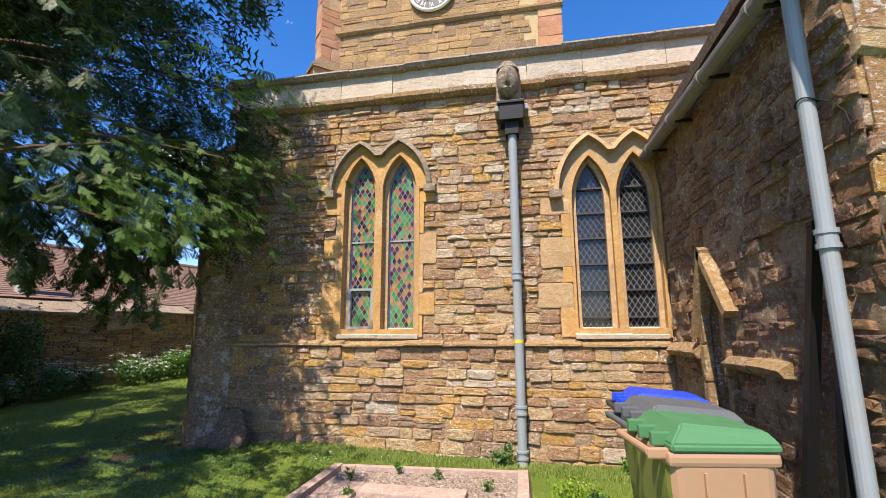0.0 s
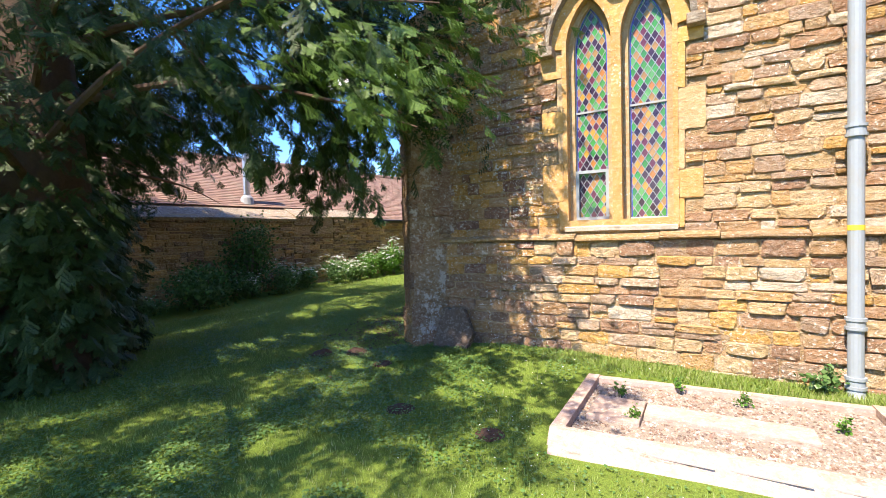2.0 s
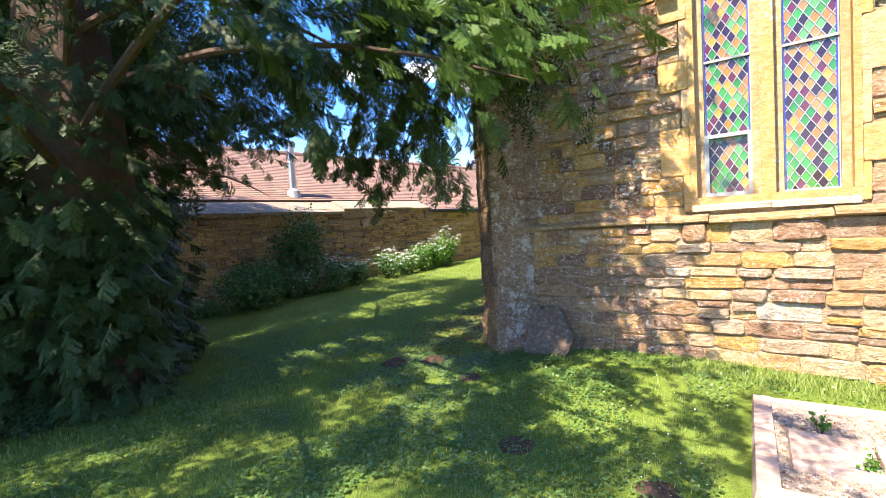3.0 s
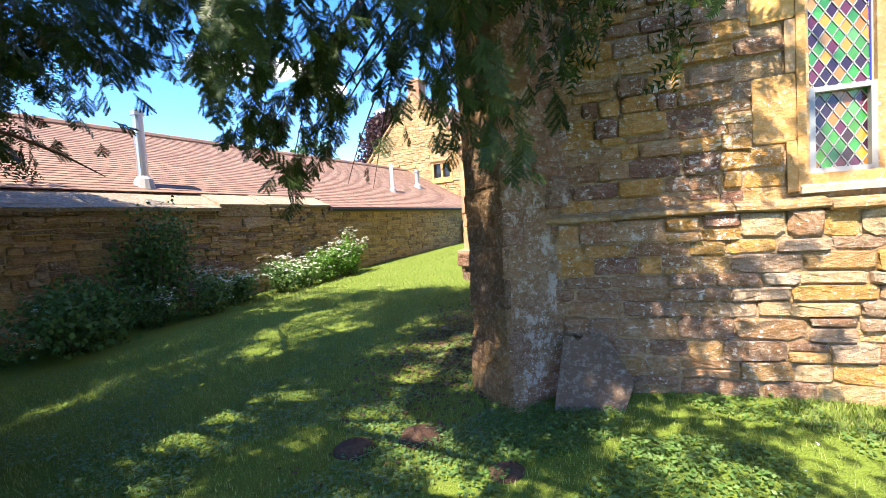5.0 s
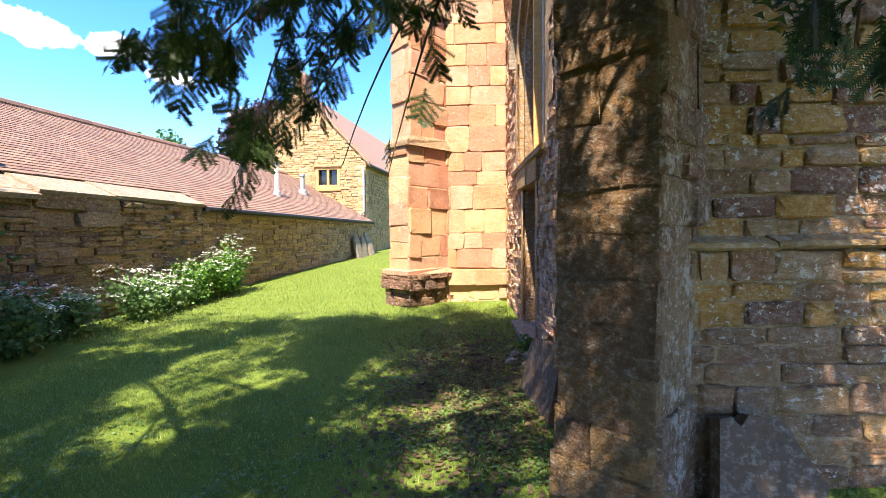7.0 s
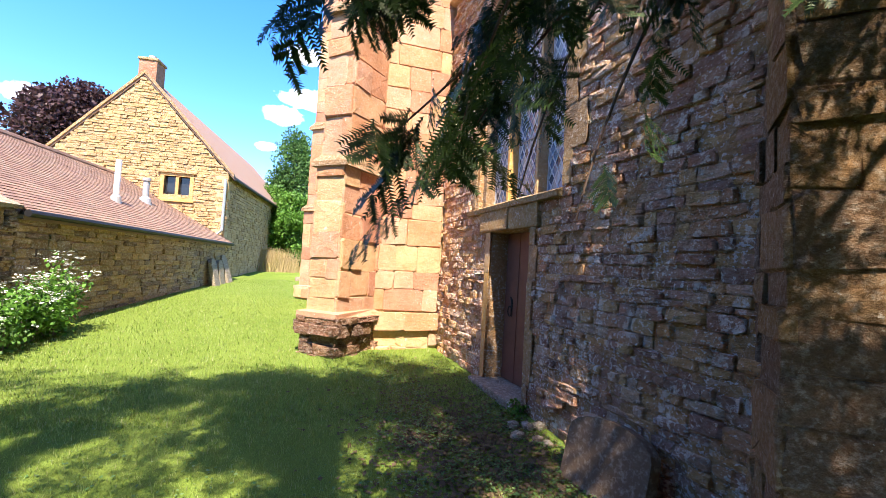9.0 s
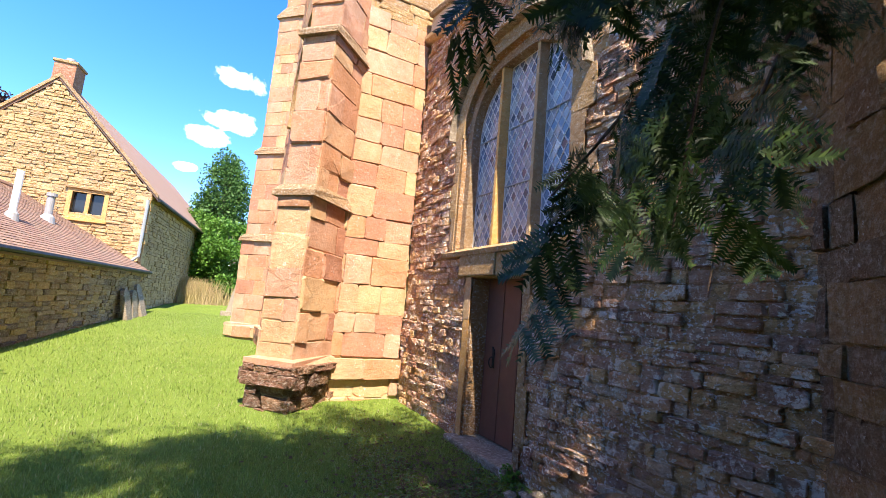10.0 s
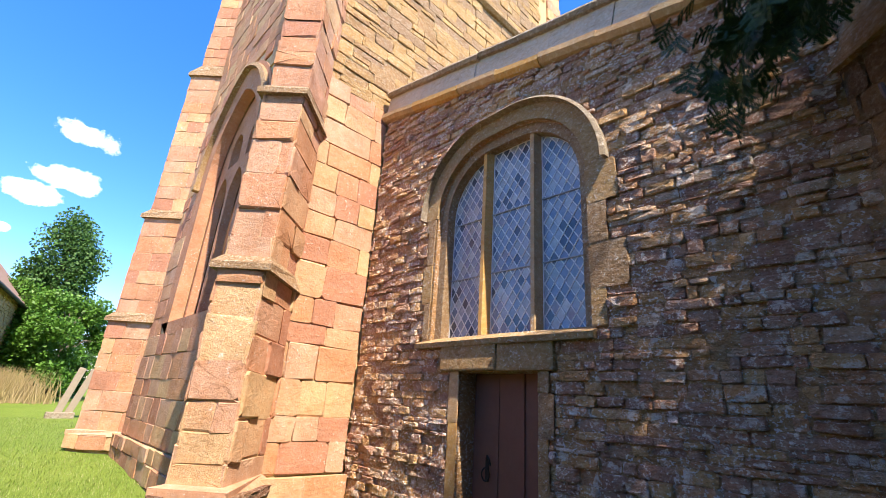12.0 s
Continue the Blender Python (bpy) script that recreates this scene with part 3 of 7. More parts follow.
SUR1 = two_light_outline(LIGHTS1, 0.10, 1.40, 3.28, 3.82)
SUR2 = two_light_outline(LIGHTS2, 0.09, 1.40, 3.02, 3.60)
SUR2 = [(min(u, 1.46), v) for u, v in SUR2]
south = structure(finish("wall_south", slab_bm(FS, [(XW + 0.03, -0.3), (2.7, -0.3), (2.7, 4.50), (XW + 0.03, 4.50)], [SUR1, SUR2], -0.7, -0.025), M_mortar), "sunlit rubble church wall of tan ironstone and pale lime mortar", "wall")
low = part("lower_wall", slab_bm(FS, rect(XW + 0.03, 1.55, -0.3, 1.28), [], -0.02, 0.035), M_mortar, south)

# ---- aisle: west wall, with a door and a three-light window ----
FW = wall_frame((XW, 0, 0), (0, 1, 0), (-1, 0, 0))
west_top = lambda y: 4.56 + 0.205 * (y - YS)
WIN_C, WIN_H = 8.42, 0.96
WIN_OUT = [(WIN_C - WIN_H, 2.26)] + pointed(WIN_C, WIN_H, 3.70, 4.50, 10) + [(WIN_C + WIN_H, 2.26)]
DOOR = rect(7.97, 8.88, 0.18, 1.93)
west = structure(finish("wall_west", slab_bm(FW, [(YS + 0.03, -0.3), (YT, -0.3), (YT, west_top(YT)), (YS + 0.03, west_top(YS))], [WIN_OUT, DOOR], -0.7, -0.03), M_mortardark), "weathered dark ironstone rubble wall flecked with pale lichen", "wall")

# ---- tower ----
XE, YN = 0.95, 16.2
FTS = wall_frame((0, YT, 0), (1, 0, 0), (0, -1, 0))
FTW = wall_frame((XT, 0, 0), (0, 1, 0), (-1, 0, 0))
TW_C, TW_H = 13.55, 1.25
TWIN = [(TW_C - TW_H, 2.4)] + pointed(TW_C, TW_H, 5.4, 7.2, 10) + [(TW_C + TW_H, 2.4)]
tower = structure(finish("wall_tower", slab_bm(FTS, rect(XT + 0.03, XE, -0.3, 15.0), [], -0.8, -0.03), M_mortargold), "church tower of red and golden sandstone blocks", "tower")
part("west_face", slab_bm(FTW, rect(YT + 0.8, YN, -0.3, 15.0), [TWIN], -0.8, -0.03), M_mortargold, tower)
part("north_face", box_bm((XT + 0.8, YN - 0.8, -0.3), (XE, YN, 15.0)), M_mortargold, tower)
part("east_face", box_bm((XE - 0.8, YT + 0.8, -0.3), (XE, YN - 0.8, 15.0)), M_mortargold, tower)
part("tower_roof", box_bm((XT + 0.1, YT + 0.1, 14.6), (XE - 0.1, YN - 0.1, 14.75)), M_grey, tower)

# ---- chapel that stands forward of the aisle, and closing walls ----
XC, YC = 1.45, 2.15
FC = wall_frame((XC, 0, 0), (0, 1, 0), (-1, 0, 0))
NICHE = [(3.88, -0.3), (3.88, 1.62), (4.06, 2.02), (4.26, 1.62), (4.26, -0.3)]
chapel = structure(finish("wall_chapel", slab_bm(FC, [(YC, -0.3), (3.88, -0.3)] + NICHE[1:4] + [(4.26, -0.3), (YS - 0.03, -0.3), (YS - 0.03, 3.55), (YC, 3.55)], [], -0.6, -0.03), M_mortardark), "shaded dark rubble chapel wall with a blocked doorway", "wall")
part("niche_back", box_bm((XC + 0.22, 3.7, -0.3), (XC + 0.3, 4.45, 2.3)), M_dark, chapel)
FCS = wall_frame((0, YC, 0), (1, 0, 0), (0, -1, 0))
part("south_gable", slab_bm(FCS, [(XC + 0.03, -0.3), (7.0, -0.3), (7.0, 3.5), (4.2, 5.88), (XC + 0.03, 3.5)], [], -0.5, -0.03), M_mortar, chapel)
roof = structure(finish("roof_chapel", slab_bm(FCS, [(XC - 0.13, 3.50), (4.2, 5.9), (7.1, 3.5), (7.1, 3.62), (4.2, 6.02), (XC - 0.13, 3.60)], [], -3.2, -0.02), M_slate), "slate chapel roof", "roof")
aroof = structure(finish("roof_aisle", slab_bm(wall_frame((0, 0, 0), (0, 1, 0), (-1, 0, 0)), [(YS + 0.4, 4.5), (YT - 0.05, 5.6), (YT - 0.05, 5.75), (YS + 0.4, 4.65)], [], -1.5 - 0.0, 3.7), M_grey), "lead aisle roof", "roof")


# ---- aisle south wall: stones, string, parapet ----
def mortar_sheet(parent, m, u0, u1, v0, v1, holes, material, mean=0.004, amp=0.02, step=0.035, top=None):
    """Uneven pointing that laps over the edges of the stones."""
    nu, nv = int((u1 - u0) / step) + 1, int((v1 - v0) / step) + 1
    us, vs = np.linspace(u0, u1, nu), np.linspace(v0, v1, nv)
    verts, faces = [], []
    for v in vs:
        for u in us:
            p = m @ Vector((u, v, 0))
            w = mean + amp * noise.noise(p * 5.0) + amp * 0.7 * noise.noise(p * 14.0 + Vector((3, 1, 2)))
            vv = min(v, top(u)) if top else v
            verts.append(m @ Vector((u, vv, w)))
    rows = []
    for v in (vs[:-1] + vs[1:]) / 2:
        gaps = []
        for h in holes:
            xs = scan(h, v)
            if xs:
                gaps.append((min(xs) - step * 0.4, max(xs) + step * 0.4))
        rows.append(gaps)
    for j in range(nv - 1):
        for i in range(nu - 1):
            uc = (us[i] + us[i + 1]) / 2
            if any(a < uc < b for a, b in rows[j]) or (top and vs[j] > top(uc)):
                continue
            k = j * nu + i
            faces.append((k, k + 1, k + nu + 1, k + nu))
    me = bpy.data.meshes.new("pointing")
    me.from_pydata(verts, [], faces)
    me.materials.append(material)
    me.shade_smooth()
    ob = new("pointing", me)
    ob.parent = parent
    return ob


rs = random.Random(11)


def grown(poly, du, dv):
    cu = sum(p[0] for p in poly) / len(poly)
    return [(u + (du if u > cu else -du), v + (dv if v > 2.0 else -dv)) for u, v in poly]


def jamb_blocks(parent, m, edge, side, v0, v1, material, rng, widths=(0.12, 0.34), heights=(0.2, 0.42), depth=(0.004, 0.011)):
    """Long and short blocks up one side of an opening. Returns what they cover."""
    v, covered, k = v0, [], 0
    blocks = []
    while v < v1 - 0.03:
        h = min(rng.uniform(*heights), v1 - v)
        w = widths[1] * rng.uniform(0.8, 1.1) if k % 2 else widths[0] * rng.uniform(0.8, 1.3)
        a, b = (edge - w, edge) if side < 0 else (edge, edge + w)
        blocks.append((a, b, v, v + h))
        covered.append(rect(a, b, v + 0.002, v + h - 0.002))
        v += h
        k += 1
    place(blocks, m, parent, material, rng, "jamb_block", ASHLAR, depth, 0.003)
    return covered


HOOD1 = two_light_outline(LIGHTS1, 0.21, 3.24, 3.30, 3.93)
HOOD2 = two_light_outline(LIGHTS2, 0.20, 3.10, 3.12, 3.78)
HOOD2 = [(min(u, 1.44), v) for u, v in HOOD2]
cov = jamb_blocks(south, FS, SUR1[0][0], -1, 1.40, 3.24, M_dressed, rs, (0.05, 0.24)) + jamb_blocks(south, FS, SUR1[-1][0], 1, 1.40, 3.24, M_dressed, rs, (0.05, 0.24))
cov += jamb_blocks(south, FS, SUR2[0][0], -1, 1.40, 3.08, M_dressed, rs, (0.12, 0.36), (0.18, 0.36))
openings = [SUR1, SUR2, HOOD1, HOOD2] + cov
def toothed(stones, edge):
    """Parts the stones at an uneven line across the courses."""
    east, west_ = [], []
    for q in stones:
        (east if (q[0] + q[1]) / 2 > edge + 0.22 * math.sin(q[2] * 5.3) + 0.14 * math.sin(q[2] * 17.0) else west_).append(q)
    return east, west_


st = lay(rs, XW, 1.44, 1.33, 4.50, (0.06, 0.145), (0.11, 0.34), openings, wander=0.2) + lay(rs, 1.44, 2.4, 3.3, 4.5, (0.07, 0.16), (0.15, 0.4))
east, west_ = toothed(st, -2.80)
place(east, FS, south, M_rubble, rs, "stone", RUBBLE, (0.016, 0.048), 0.012, (-1.2, 2.2), 240, -0.022)
place(west_, FS, south, M_mixed, rs, "stone", RUBBLE, (0.016, 0.050), 0.011, (-3.4, 2.0), 220, -0.022)
mortar_sheet(south, FS, XW + 0.01, 1.44, 1.33, 4.50, openings, M_mortar, -0.011, 0.011)
FL = FS @ Matrix.Translation((0, 0, 0.06))
st = lay(rs, XW, 1.44, -0.15, 0.92, (0.085, 0.16), (0.15, 0.42), wander=0.12)
east, west_ = toothed(st, -2.70)
place(east, FL, low, M_rubble, rs, "stone", RUBBLE, (0.016, 0.048), 0.012, (-1.2, 0.6), 120, -0.022)
place(west_, FL, low, M_base, rs, "stone", RUBBLE, (0.020, 0.048), 0.012, (-3.4, 0.6), 120, -0.024)
st = lay(rs, XW, 1.44, 0.92, 1.29, (0.075, 0.13), (0.13, 0.36), wander=0.1)
east, west_ = toothed(st, -2.75)
place(east, FL, low, M_rubble, rs, "stone", RUBBLE, (0.016, 0.048), 0.012, (-1.2, 1.0), 60, -0.022)
place(west_, FL, low, M_mixed, rs, "stone", RUBBLE, (0.020, 0.050), 0.012, (-3.4, 1.0), 60, -0.024)
mortar_sheet(low, FL, XW + 0.01, 1.44, -0.15, 1.28, [], M_mortar, -0.011, 0.010)


def moulding(name, m, u0, u1, profile, material, parent, rng, lengths, label=""):
    """A run of moulded blocks: profile is (v, w) points, drawn along u."""
    u = u0
    while u < u1 - 0.02:
        ub = min(u1, u + rng.uniform(*lengths))
        if u1 - ub < lengths[0] * 0.5:
            ub = u1
        bm = bmesh.new()
        ends = []
        dz, dw = rng.uniform(-0.009, 0.009), rng.uniform(-0.010, 0.010)
        for uu in (u + 0.003, (u + ub) / 2, ub - 0.003):
            jz, jw = dz + rng.uniform(-0.005, 0.005), dw + rng.uniform(-0.006, 0.006)
            ends.append([bm.verts.new(m @ Vector((uu, v + jz, w + (jw if w > 0 else 0)))) for v, w in profile])
        k = len(profile)
        for a, b in zip(ends, ends[1:]):
            for i in range(k):
                bm.faces.new((a[i], a[(i + 1) % k], b[(i + 1) % k], b[i]))
        bm.faces.new(ends[0][::-1])
        bm.faces.new(ends[-1])
        part(name, bm, material, parent, label)
        u = ub


string1 = structure(new("trim_string_course"), "moulded stone string course below the windows", "string course")
moulding("string_block", FS, XW + 0.02, 1.43, [(1.282, -0.02), (1.288, 0.085), (1.302, 0.112), (1.325, 0.108), (1.36, 0.01), (1.36, -0.02)], M_dressdark, string1, rs, (0.45, 0.95))
for lights in (LIGHTS1, LIGHTS2):
    u0, u1 = lights[0][0] - 0.26, min(1.43, lights[1][0] + 0.26)
    moulding("sill_block", FS, u0, u1, [(1.39, -0.05), (1.39, 0.035), (1.43, 0.04), (1.52, -0.14), (1.39, -0.14)], M_pale, string1, rs, (0.5, 0.7))
parapet = structure(new("trim_parapet"), "pale stone parapet with weathered coping along the aisle", "parapet")
moulding("string_block", FS, XW - 0.02, 1.9, [(4.49, -0.05), (4.50, 0.05), (4.54, 0.10), (4.60, 0.10), (4.63, 0.03), (4.63, -0.05)], M_dressdark, parapet, rs, (0.5, 0.9))
moulding("parapet_block", FS, XW, 2.6, [(4.62, -0.3), (4.62, 0.03), (4.95, 0.03), (4.95, -0.3)], M_pale, parapet, rs, (0.6, 1.0))
moulding("coping_block", FS, XW - 0.06, 2.6, [(4.94, -0.34), (4.94, 0.10), (4.985, 0.13), (5.02, 0.11), (5.09, -0.02), (5.06, -0.34)], M_grey, parapet, rs, (0.7, 1.2))
slope = math.atan(0.205)
FWP = FW @ Matrix.Translation((YS, west_top(YS), 0)) @ Matrix.Rotation(slope, 4, "Z")
parapet2 = structure(new("trim_parapet"), "sloping pale stone parapet above the west window", "parapet")
run = (YT - YS) / math.cos(slope)
moulding("string_block", FWP, 0.0, run, [(-0.02, -0.05), (-0.01, 0.05), (0.03, 0.10), (0.09, 0.10), (0.13, 0.03), (0.13, -0.05)], M_dressed, parapet2, rs, (0.5, 0.9))
moulding("parapet_block", FWP, 0.0, run, [(0.12, -0.3), (0.12, 0.03), (0.40, 0.03), (0.40, -0.3)], M_pale, parapet2, rs, (0.7, 1.2))
moulding("coping_block", FWP, -0.05, run, [(0.39, -0.34), (0.39, 0.08), (0.43, 0.11), (0.47, 0.09), (0.52, -0.02), (0.50, -0.34)], M_grey, parapet2, rs, (0.7, 1.2))


# ---- leaded windows ----
def clip_poly(poly, conv):
    """poly cut to the convex outline conv (anticlockwise)."""
    out = poly
    for (ax, ay), (bx, by) in zip(conv, conv[1:] + conv[:1]):
        src, out = out, []
        side = lambda p: (bx - ax) * (p[1] - ay) - (by - ay) * (p[0] - ax)
        for p, q in zip(src, src[1:] + src[:1]):
            sp, sq = side(p), side(q)
            if sp >= 0:
                out.append(p)
            if (sp >= 0) != (sq >= 0):
                t = sp / (sp - sq)
                out.append((p[0] + t * (q[0] - p[0]), p[1] + t * (q[1] - p[1])))
        if len(out) < 3:
            return []
    return out


def area(poly):
    return 0.5 * sum(a * d - b * c for (a, b), (c, d) in zip(poly, poly[1:] + poly[:1]))


def anticlockwise(poly):
    return poly if area(poly) > 0 else poly[::-1]


def leaded_light(parent, m, outline, w, dw, dh, glass, rng, border=None, came=0.006, tilt=0.03, lead=None):
    conv = anticlockwise(outline)
    cu = sum(p[0] for p in conv) / len(conv)
    us, vs = [p[0] for p in conv], [p[1] for p in conv]
    u0, u1, v0, v1 = min(us), max(us), min(vs), max(vs)
    inner = conv
    if border:
        inner = [(cu + (u - cu) * (1 - 2 * border / (u1 - u0)), v0 + border + (v - v0) * (1 - 2.2 * border / (v1 - v0))) for u, v in conv]
        n = len(conv)
        for i in range(n):
            a, b, c, d = conv[i], conv[(i + 1) % n], inner[(i + 1) % n], inner[i]
            steps = max(1, int(math.hypot(b[0] - a[0], b[1] - a[1]) / 0.14))
            for k in range(steps):
                f = lambda p, q, t: (p[0] + (q[0] - p[0]) * t, p[1] + (q[1] - p[1]) * t)
                quad = [f(a, b, k / steps), f(a, b, (k + 1) / steps), f(d, c, (k + 1) / steps), f(d, c, k / steps)]
                part("pane", slab_bm(m, quad, [], w - 0.004, w), M_stainedblue, parent)
    lb = bmesh.new()
    ni, nj = int((u1 - u0) / dw) + 3, int((v1 - v0) / dh) * 2 + 5
    for j in range(-2, nj):
        for i in range(-1, ni):
            x = u0 + (i + (0.5 if j % 2 else 0)) * dw
            y = v0 + j * dh / 2
            g = clip_poly([(x - dw / 2, y), (x, y - dh / 2), (x + dw / 2, y), (x, y + dh / 2)], inner)
            if len(g) < 3 or area(g) < 0.00025:
                continue
            gx_, gy_ = sum(p[0] for p in g) / len(g), sum(p[1] for p in g) / len(g)
            mm = m @ Matrix.Translation((gx_, gy_, w)) @ Matrix.Rotation(rng.uniform(-tilt, tilt), 4, "X") @ Matrix.Rotation(rng.uniform(-tilt, tilt), 4, "Y")
            part("pane", slab_bm(mm, [((a - gx_) * 0.99, (b - gy_) * 0.99) for a, b in g], [], -0.003, 0.0), glass, parent)
    # cames along both diagonals
    for sgn in (1, -1):
        for k in range(-ni - nj, ni + nj):
            x0 = u0 + k * dw + dw / 2
            a = (x0 - sgn * 8 * dw, v0 - 8 * dh)
            b = (x0 + sgn * 60 * dw, v0 + 60 * dh)
            nx, ny = -(b[1] - a[1]), b[0] - a[0]
            ln = math.hypot(nx, ny)
            nx, ny = nx / ln * came / 2, ny / ln * came / 2
            g = clip_poly(anticlockwise([(a[0] + nx, a[1] + ny), (b[0] + nx, b[1] + ny), (b[0] - nx, b[1] - ny), (a[0] - nx, a[1] - ny)]), inner)
            if len(g) >= 3 and area(g) > 1e-5:
                add_slab(lb, m, g, [], w - 0.004, w + 0.006)
    part("lead_lattice", lb, lead or M_lead, parent)
    fb = bmesh.new()
    shr = [(cu + (u - cu) * (1 - 0.018 / (u1 - u0)), v + (0.006 if v < (v0 + v1) / 2 else -0.006)) for u, v in conv]
    add_slab(fb, m, conv, [shr], w - 0.006, w + 0.010)
    part("lead_edge", fb, lead or M_lead, parent)


def tracery(parent, m, sur, lights, material, steps=((0.055, -0.03), (0.0, -0.10))):
    """Stepped stone surround: an outer order and a recessed inner one with the lights cut through."""
    front = bmesh.new()
    holes = [light_outline(c, h + steps[0][0], s - 0.0, sp, ap + 0.06) for c, h, s, sp, ap in lights]
    add_slab(front, m, sur, holes, steps[0][1] - 0.06, 0.012)
    part("outer_order", front, material, parent)
    back = bmesh.new()
    holes = [light_outline(c, h, s, sp, ap) for c, h, s, sp, ap in lights]
    add_slab(back, m, sur, holes, steps[1][1] - 0.12, steps[1][1])
    part("inner_order", back, material, parent)


win1 = structure(new("window_1"), "twin lancet window with diamond stained glass in ochre stone", "window")
tracery(win1, FS, SUR1, LIGHTS1, M_dressed)
for c, h, s, sp, ap in LIGHTS1:
    leaded_light(win1, FS, light_outline(c, h, s, sp, ap), -0.15, 0.068, 0.108, M_stained, rs, border=0.018)
    part("saddle_bar", box_bm((c - h, 2.62, -0.148), (c + h, 2.64, -0.13), FS), M_lead, win1)
c, h = LIGHTS1[0][:2]
casement = bmesh.new()
add_slab(casement, FS, rect(c - h, c + h, 1.505, 2.02), [rect(c - h + 0.03, c + h - 0.03, 1.535, 1.99)], -0.145, -0.10)
part("casement_frame", casement, M_pipe, win1, "grey metal opening casement frame")
# added black sheet for the darkness inside, behind the lancets
part("unlit_backing", slab_bm(FS, rect(-2.5, -1.35, 1.3, 3.85), [], -0.30, -0.26), M_black, win1)

win2 = structure(new("window_2"), "twin lancet window with dark glass and wire guard", "window")
tracery(win2, FS, SUR2, LIGHTS2, M_dressed)
for c, h, s, sp, ap in LIGHTS2:
    o = light_outline(c, h, s, sp, ap)
    part("pane", slab_bm(FS, o, [], -0.19, -0.18), M_dkglass, win2)
    conv, lb = anticlockwise(o), bmesh.new()
    dw, dh = 0.066, 0.105
    for sgn in (1, -1):
        for k in range(-50, 60):
            x0 = c - h + k * dw
            a, b = (x0, s), (x0 + sgn * 30 * dw, s + 30 * dh)
            nx, ny = -(b[1] - a[1]), b[0] - a[0]
            ln = math.hypot(nx, ny)
            nx, ny = nx / ln * 0.0024, ny / ln * 0.0024
            g = clip_poly(anticlockwise([(a[0] + nx, a[1] + ny), (b[0] + nx, b[1] + ny), (b[0] - nx, b[1] - ny), (a[0] - nx, a[1] - ny)]), conv)
            if len(g) >= 3 and area(g) > 1e-5:
                add_slab(lb, FS, g, [], -0.176, -0.168)
    part("lead_lattice", lb, M_wire, win2)
    for v in (1.62, 1.93, 2.24, 2.55, 2.86, 3.17):
        part("saddle_bar", box_bm((c - h, v, -0.165), (c + h, v + 0.018, -0.13), FS), M_leaddark, win2)
    eb = bmesh.new()
    add_slab(eb, FS, conv, [[(c + (u - c) * 0.94, v + (0.012 if v < 2 else -0.012)) for u, v in conv]], -0.175, -0.15)
    part("lead_edge", eb, M_leaddark, win2)


def hood(parent, m, pts, thick, material, stops=True, proud=0.10):
    """A projecting hood mould over an arch, in voussoir lengths, with stops at its ends."""
    cu = sum(p[0] for p in pts) / len(pts)
    outer = []
    for i, (u, v) in enumerate(pts):
        a, b = pts[max(0, i - 1)], pts[min(len(pts) - 1, i + 1)]
        du, dv = b[0] - a[0], b[1] - a[1]
        ln = math.hypot(du, dv) or 1
        outer.append((u - dv / ln * thick, v + du / ln * thick))
    n = len(pts)
    for k in range(0, n - 1, 4):
        bm = bmesh.new()
        add_band(bm, m, pts[k:k + 5], outer[k:k + 5], -0.03, proud)
        part("hood_block", bm, material, parent)
    if stops:
        for (u, v) in (pts[0], pts[-1]):
            s = -1 if u < cu else 1
            part("hood_stop", box_bm((u - 0.075 + s * 0.04, v - 0.09, -0.03), (u + 0.075 + s * 0.04, v + 0.01, proud + 0.01), m, 0.012), material, parent)


hood(win1, FS, HOOD1[1:-1], 0.055, M_grey)
H2 = [p for p in HOOD2[1:-1] if p[0] < 1.43]
hood(win2, FS, H2, 0.055, M_dressed, False)
part("hood_stop", box_bm((H2[0][0] - 0.115, 3.03, -0.03), (H2[0][0] + 0.03, 3.13, 0.11), FS, 0.012), M_grey, win2)
# plain stone between surround and hood
for win, sur, hd in ((win1, SUR1, HOOD1), (win2, SUR2, H2)):
    arch = [p for p in sur if p[1] > 3.0]
    m_, n_ = len(arch), len(hd[1:-1])
    bm = bmesh.new()
    hh = hd[1:-1] if win is win1 else hd
    add_slab(bm, FS, [(u, v) for u, v in hh] + [(u, v) for u, v in arch[::-1] if v < 9], [], -0.03, 0.005)
    part("arch_stone", bm, M_dressed, win)

# ---- west wall: stones, door, window ----
WHOOD = pointed(WIN_C, WIN_H + 0.19, 3.70, 4.68, 12)
WH_OUT = [(WHOOD[0][0], 3.69)] + WHOOD + [(WHOOD[-1][0], 3.69)]
cov = jamb_blocks(west, FW, WIN_C - WIN_H, -1, 2.26, 3.69, M_dressdark, rs, (0.16, 0.30), (0.3, 0.5)) + jamb_blocks(west, FW, WIN_C + WIN_H, 1, 2.26, 3.69, M_dressdark, rs, (0.10, 0.16), (0.3, 0.5))
cov += jamb_blocks(west, FW, 7.97, -1, 0.12, 1.93, M_dressdark, rs, (0.10, 0.16), (0.3, 0.6)) + jamb_blocks(west, FW, 8.88, 1, 0.12, 1.93, M_dressed, rs, (0.10, 0.14), (0.4, 0.7))
LINTEL, SILL = rect(7.80, 9.13, 1.93, 2.17), rect(7.42, 9.52, 2.17, 2.28)
st = lay(rs, YS + 0.02, YT - 0.02, -0.1, 6.2, (0.040, 0.105), (0.07, 0.28), [WIN_OUT, DOOR, WH_OUT, LINTEL, SILL] + cov, west_top, 0.3)
place(st, FW, west, M_dark, rs, "stone", RUBBLE, (0.010, 0.052), 0.011, (8.0, 1.8), 300, -0.028)
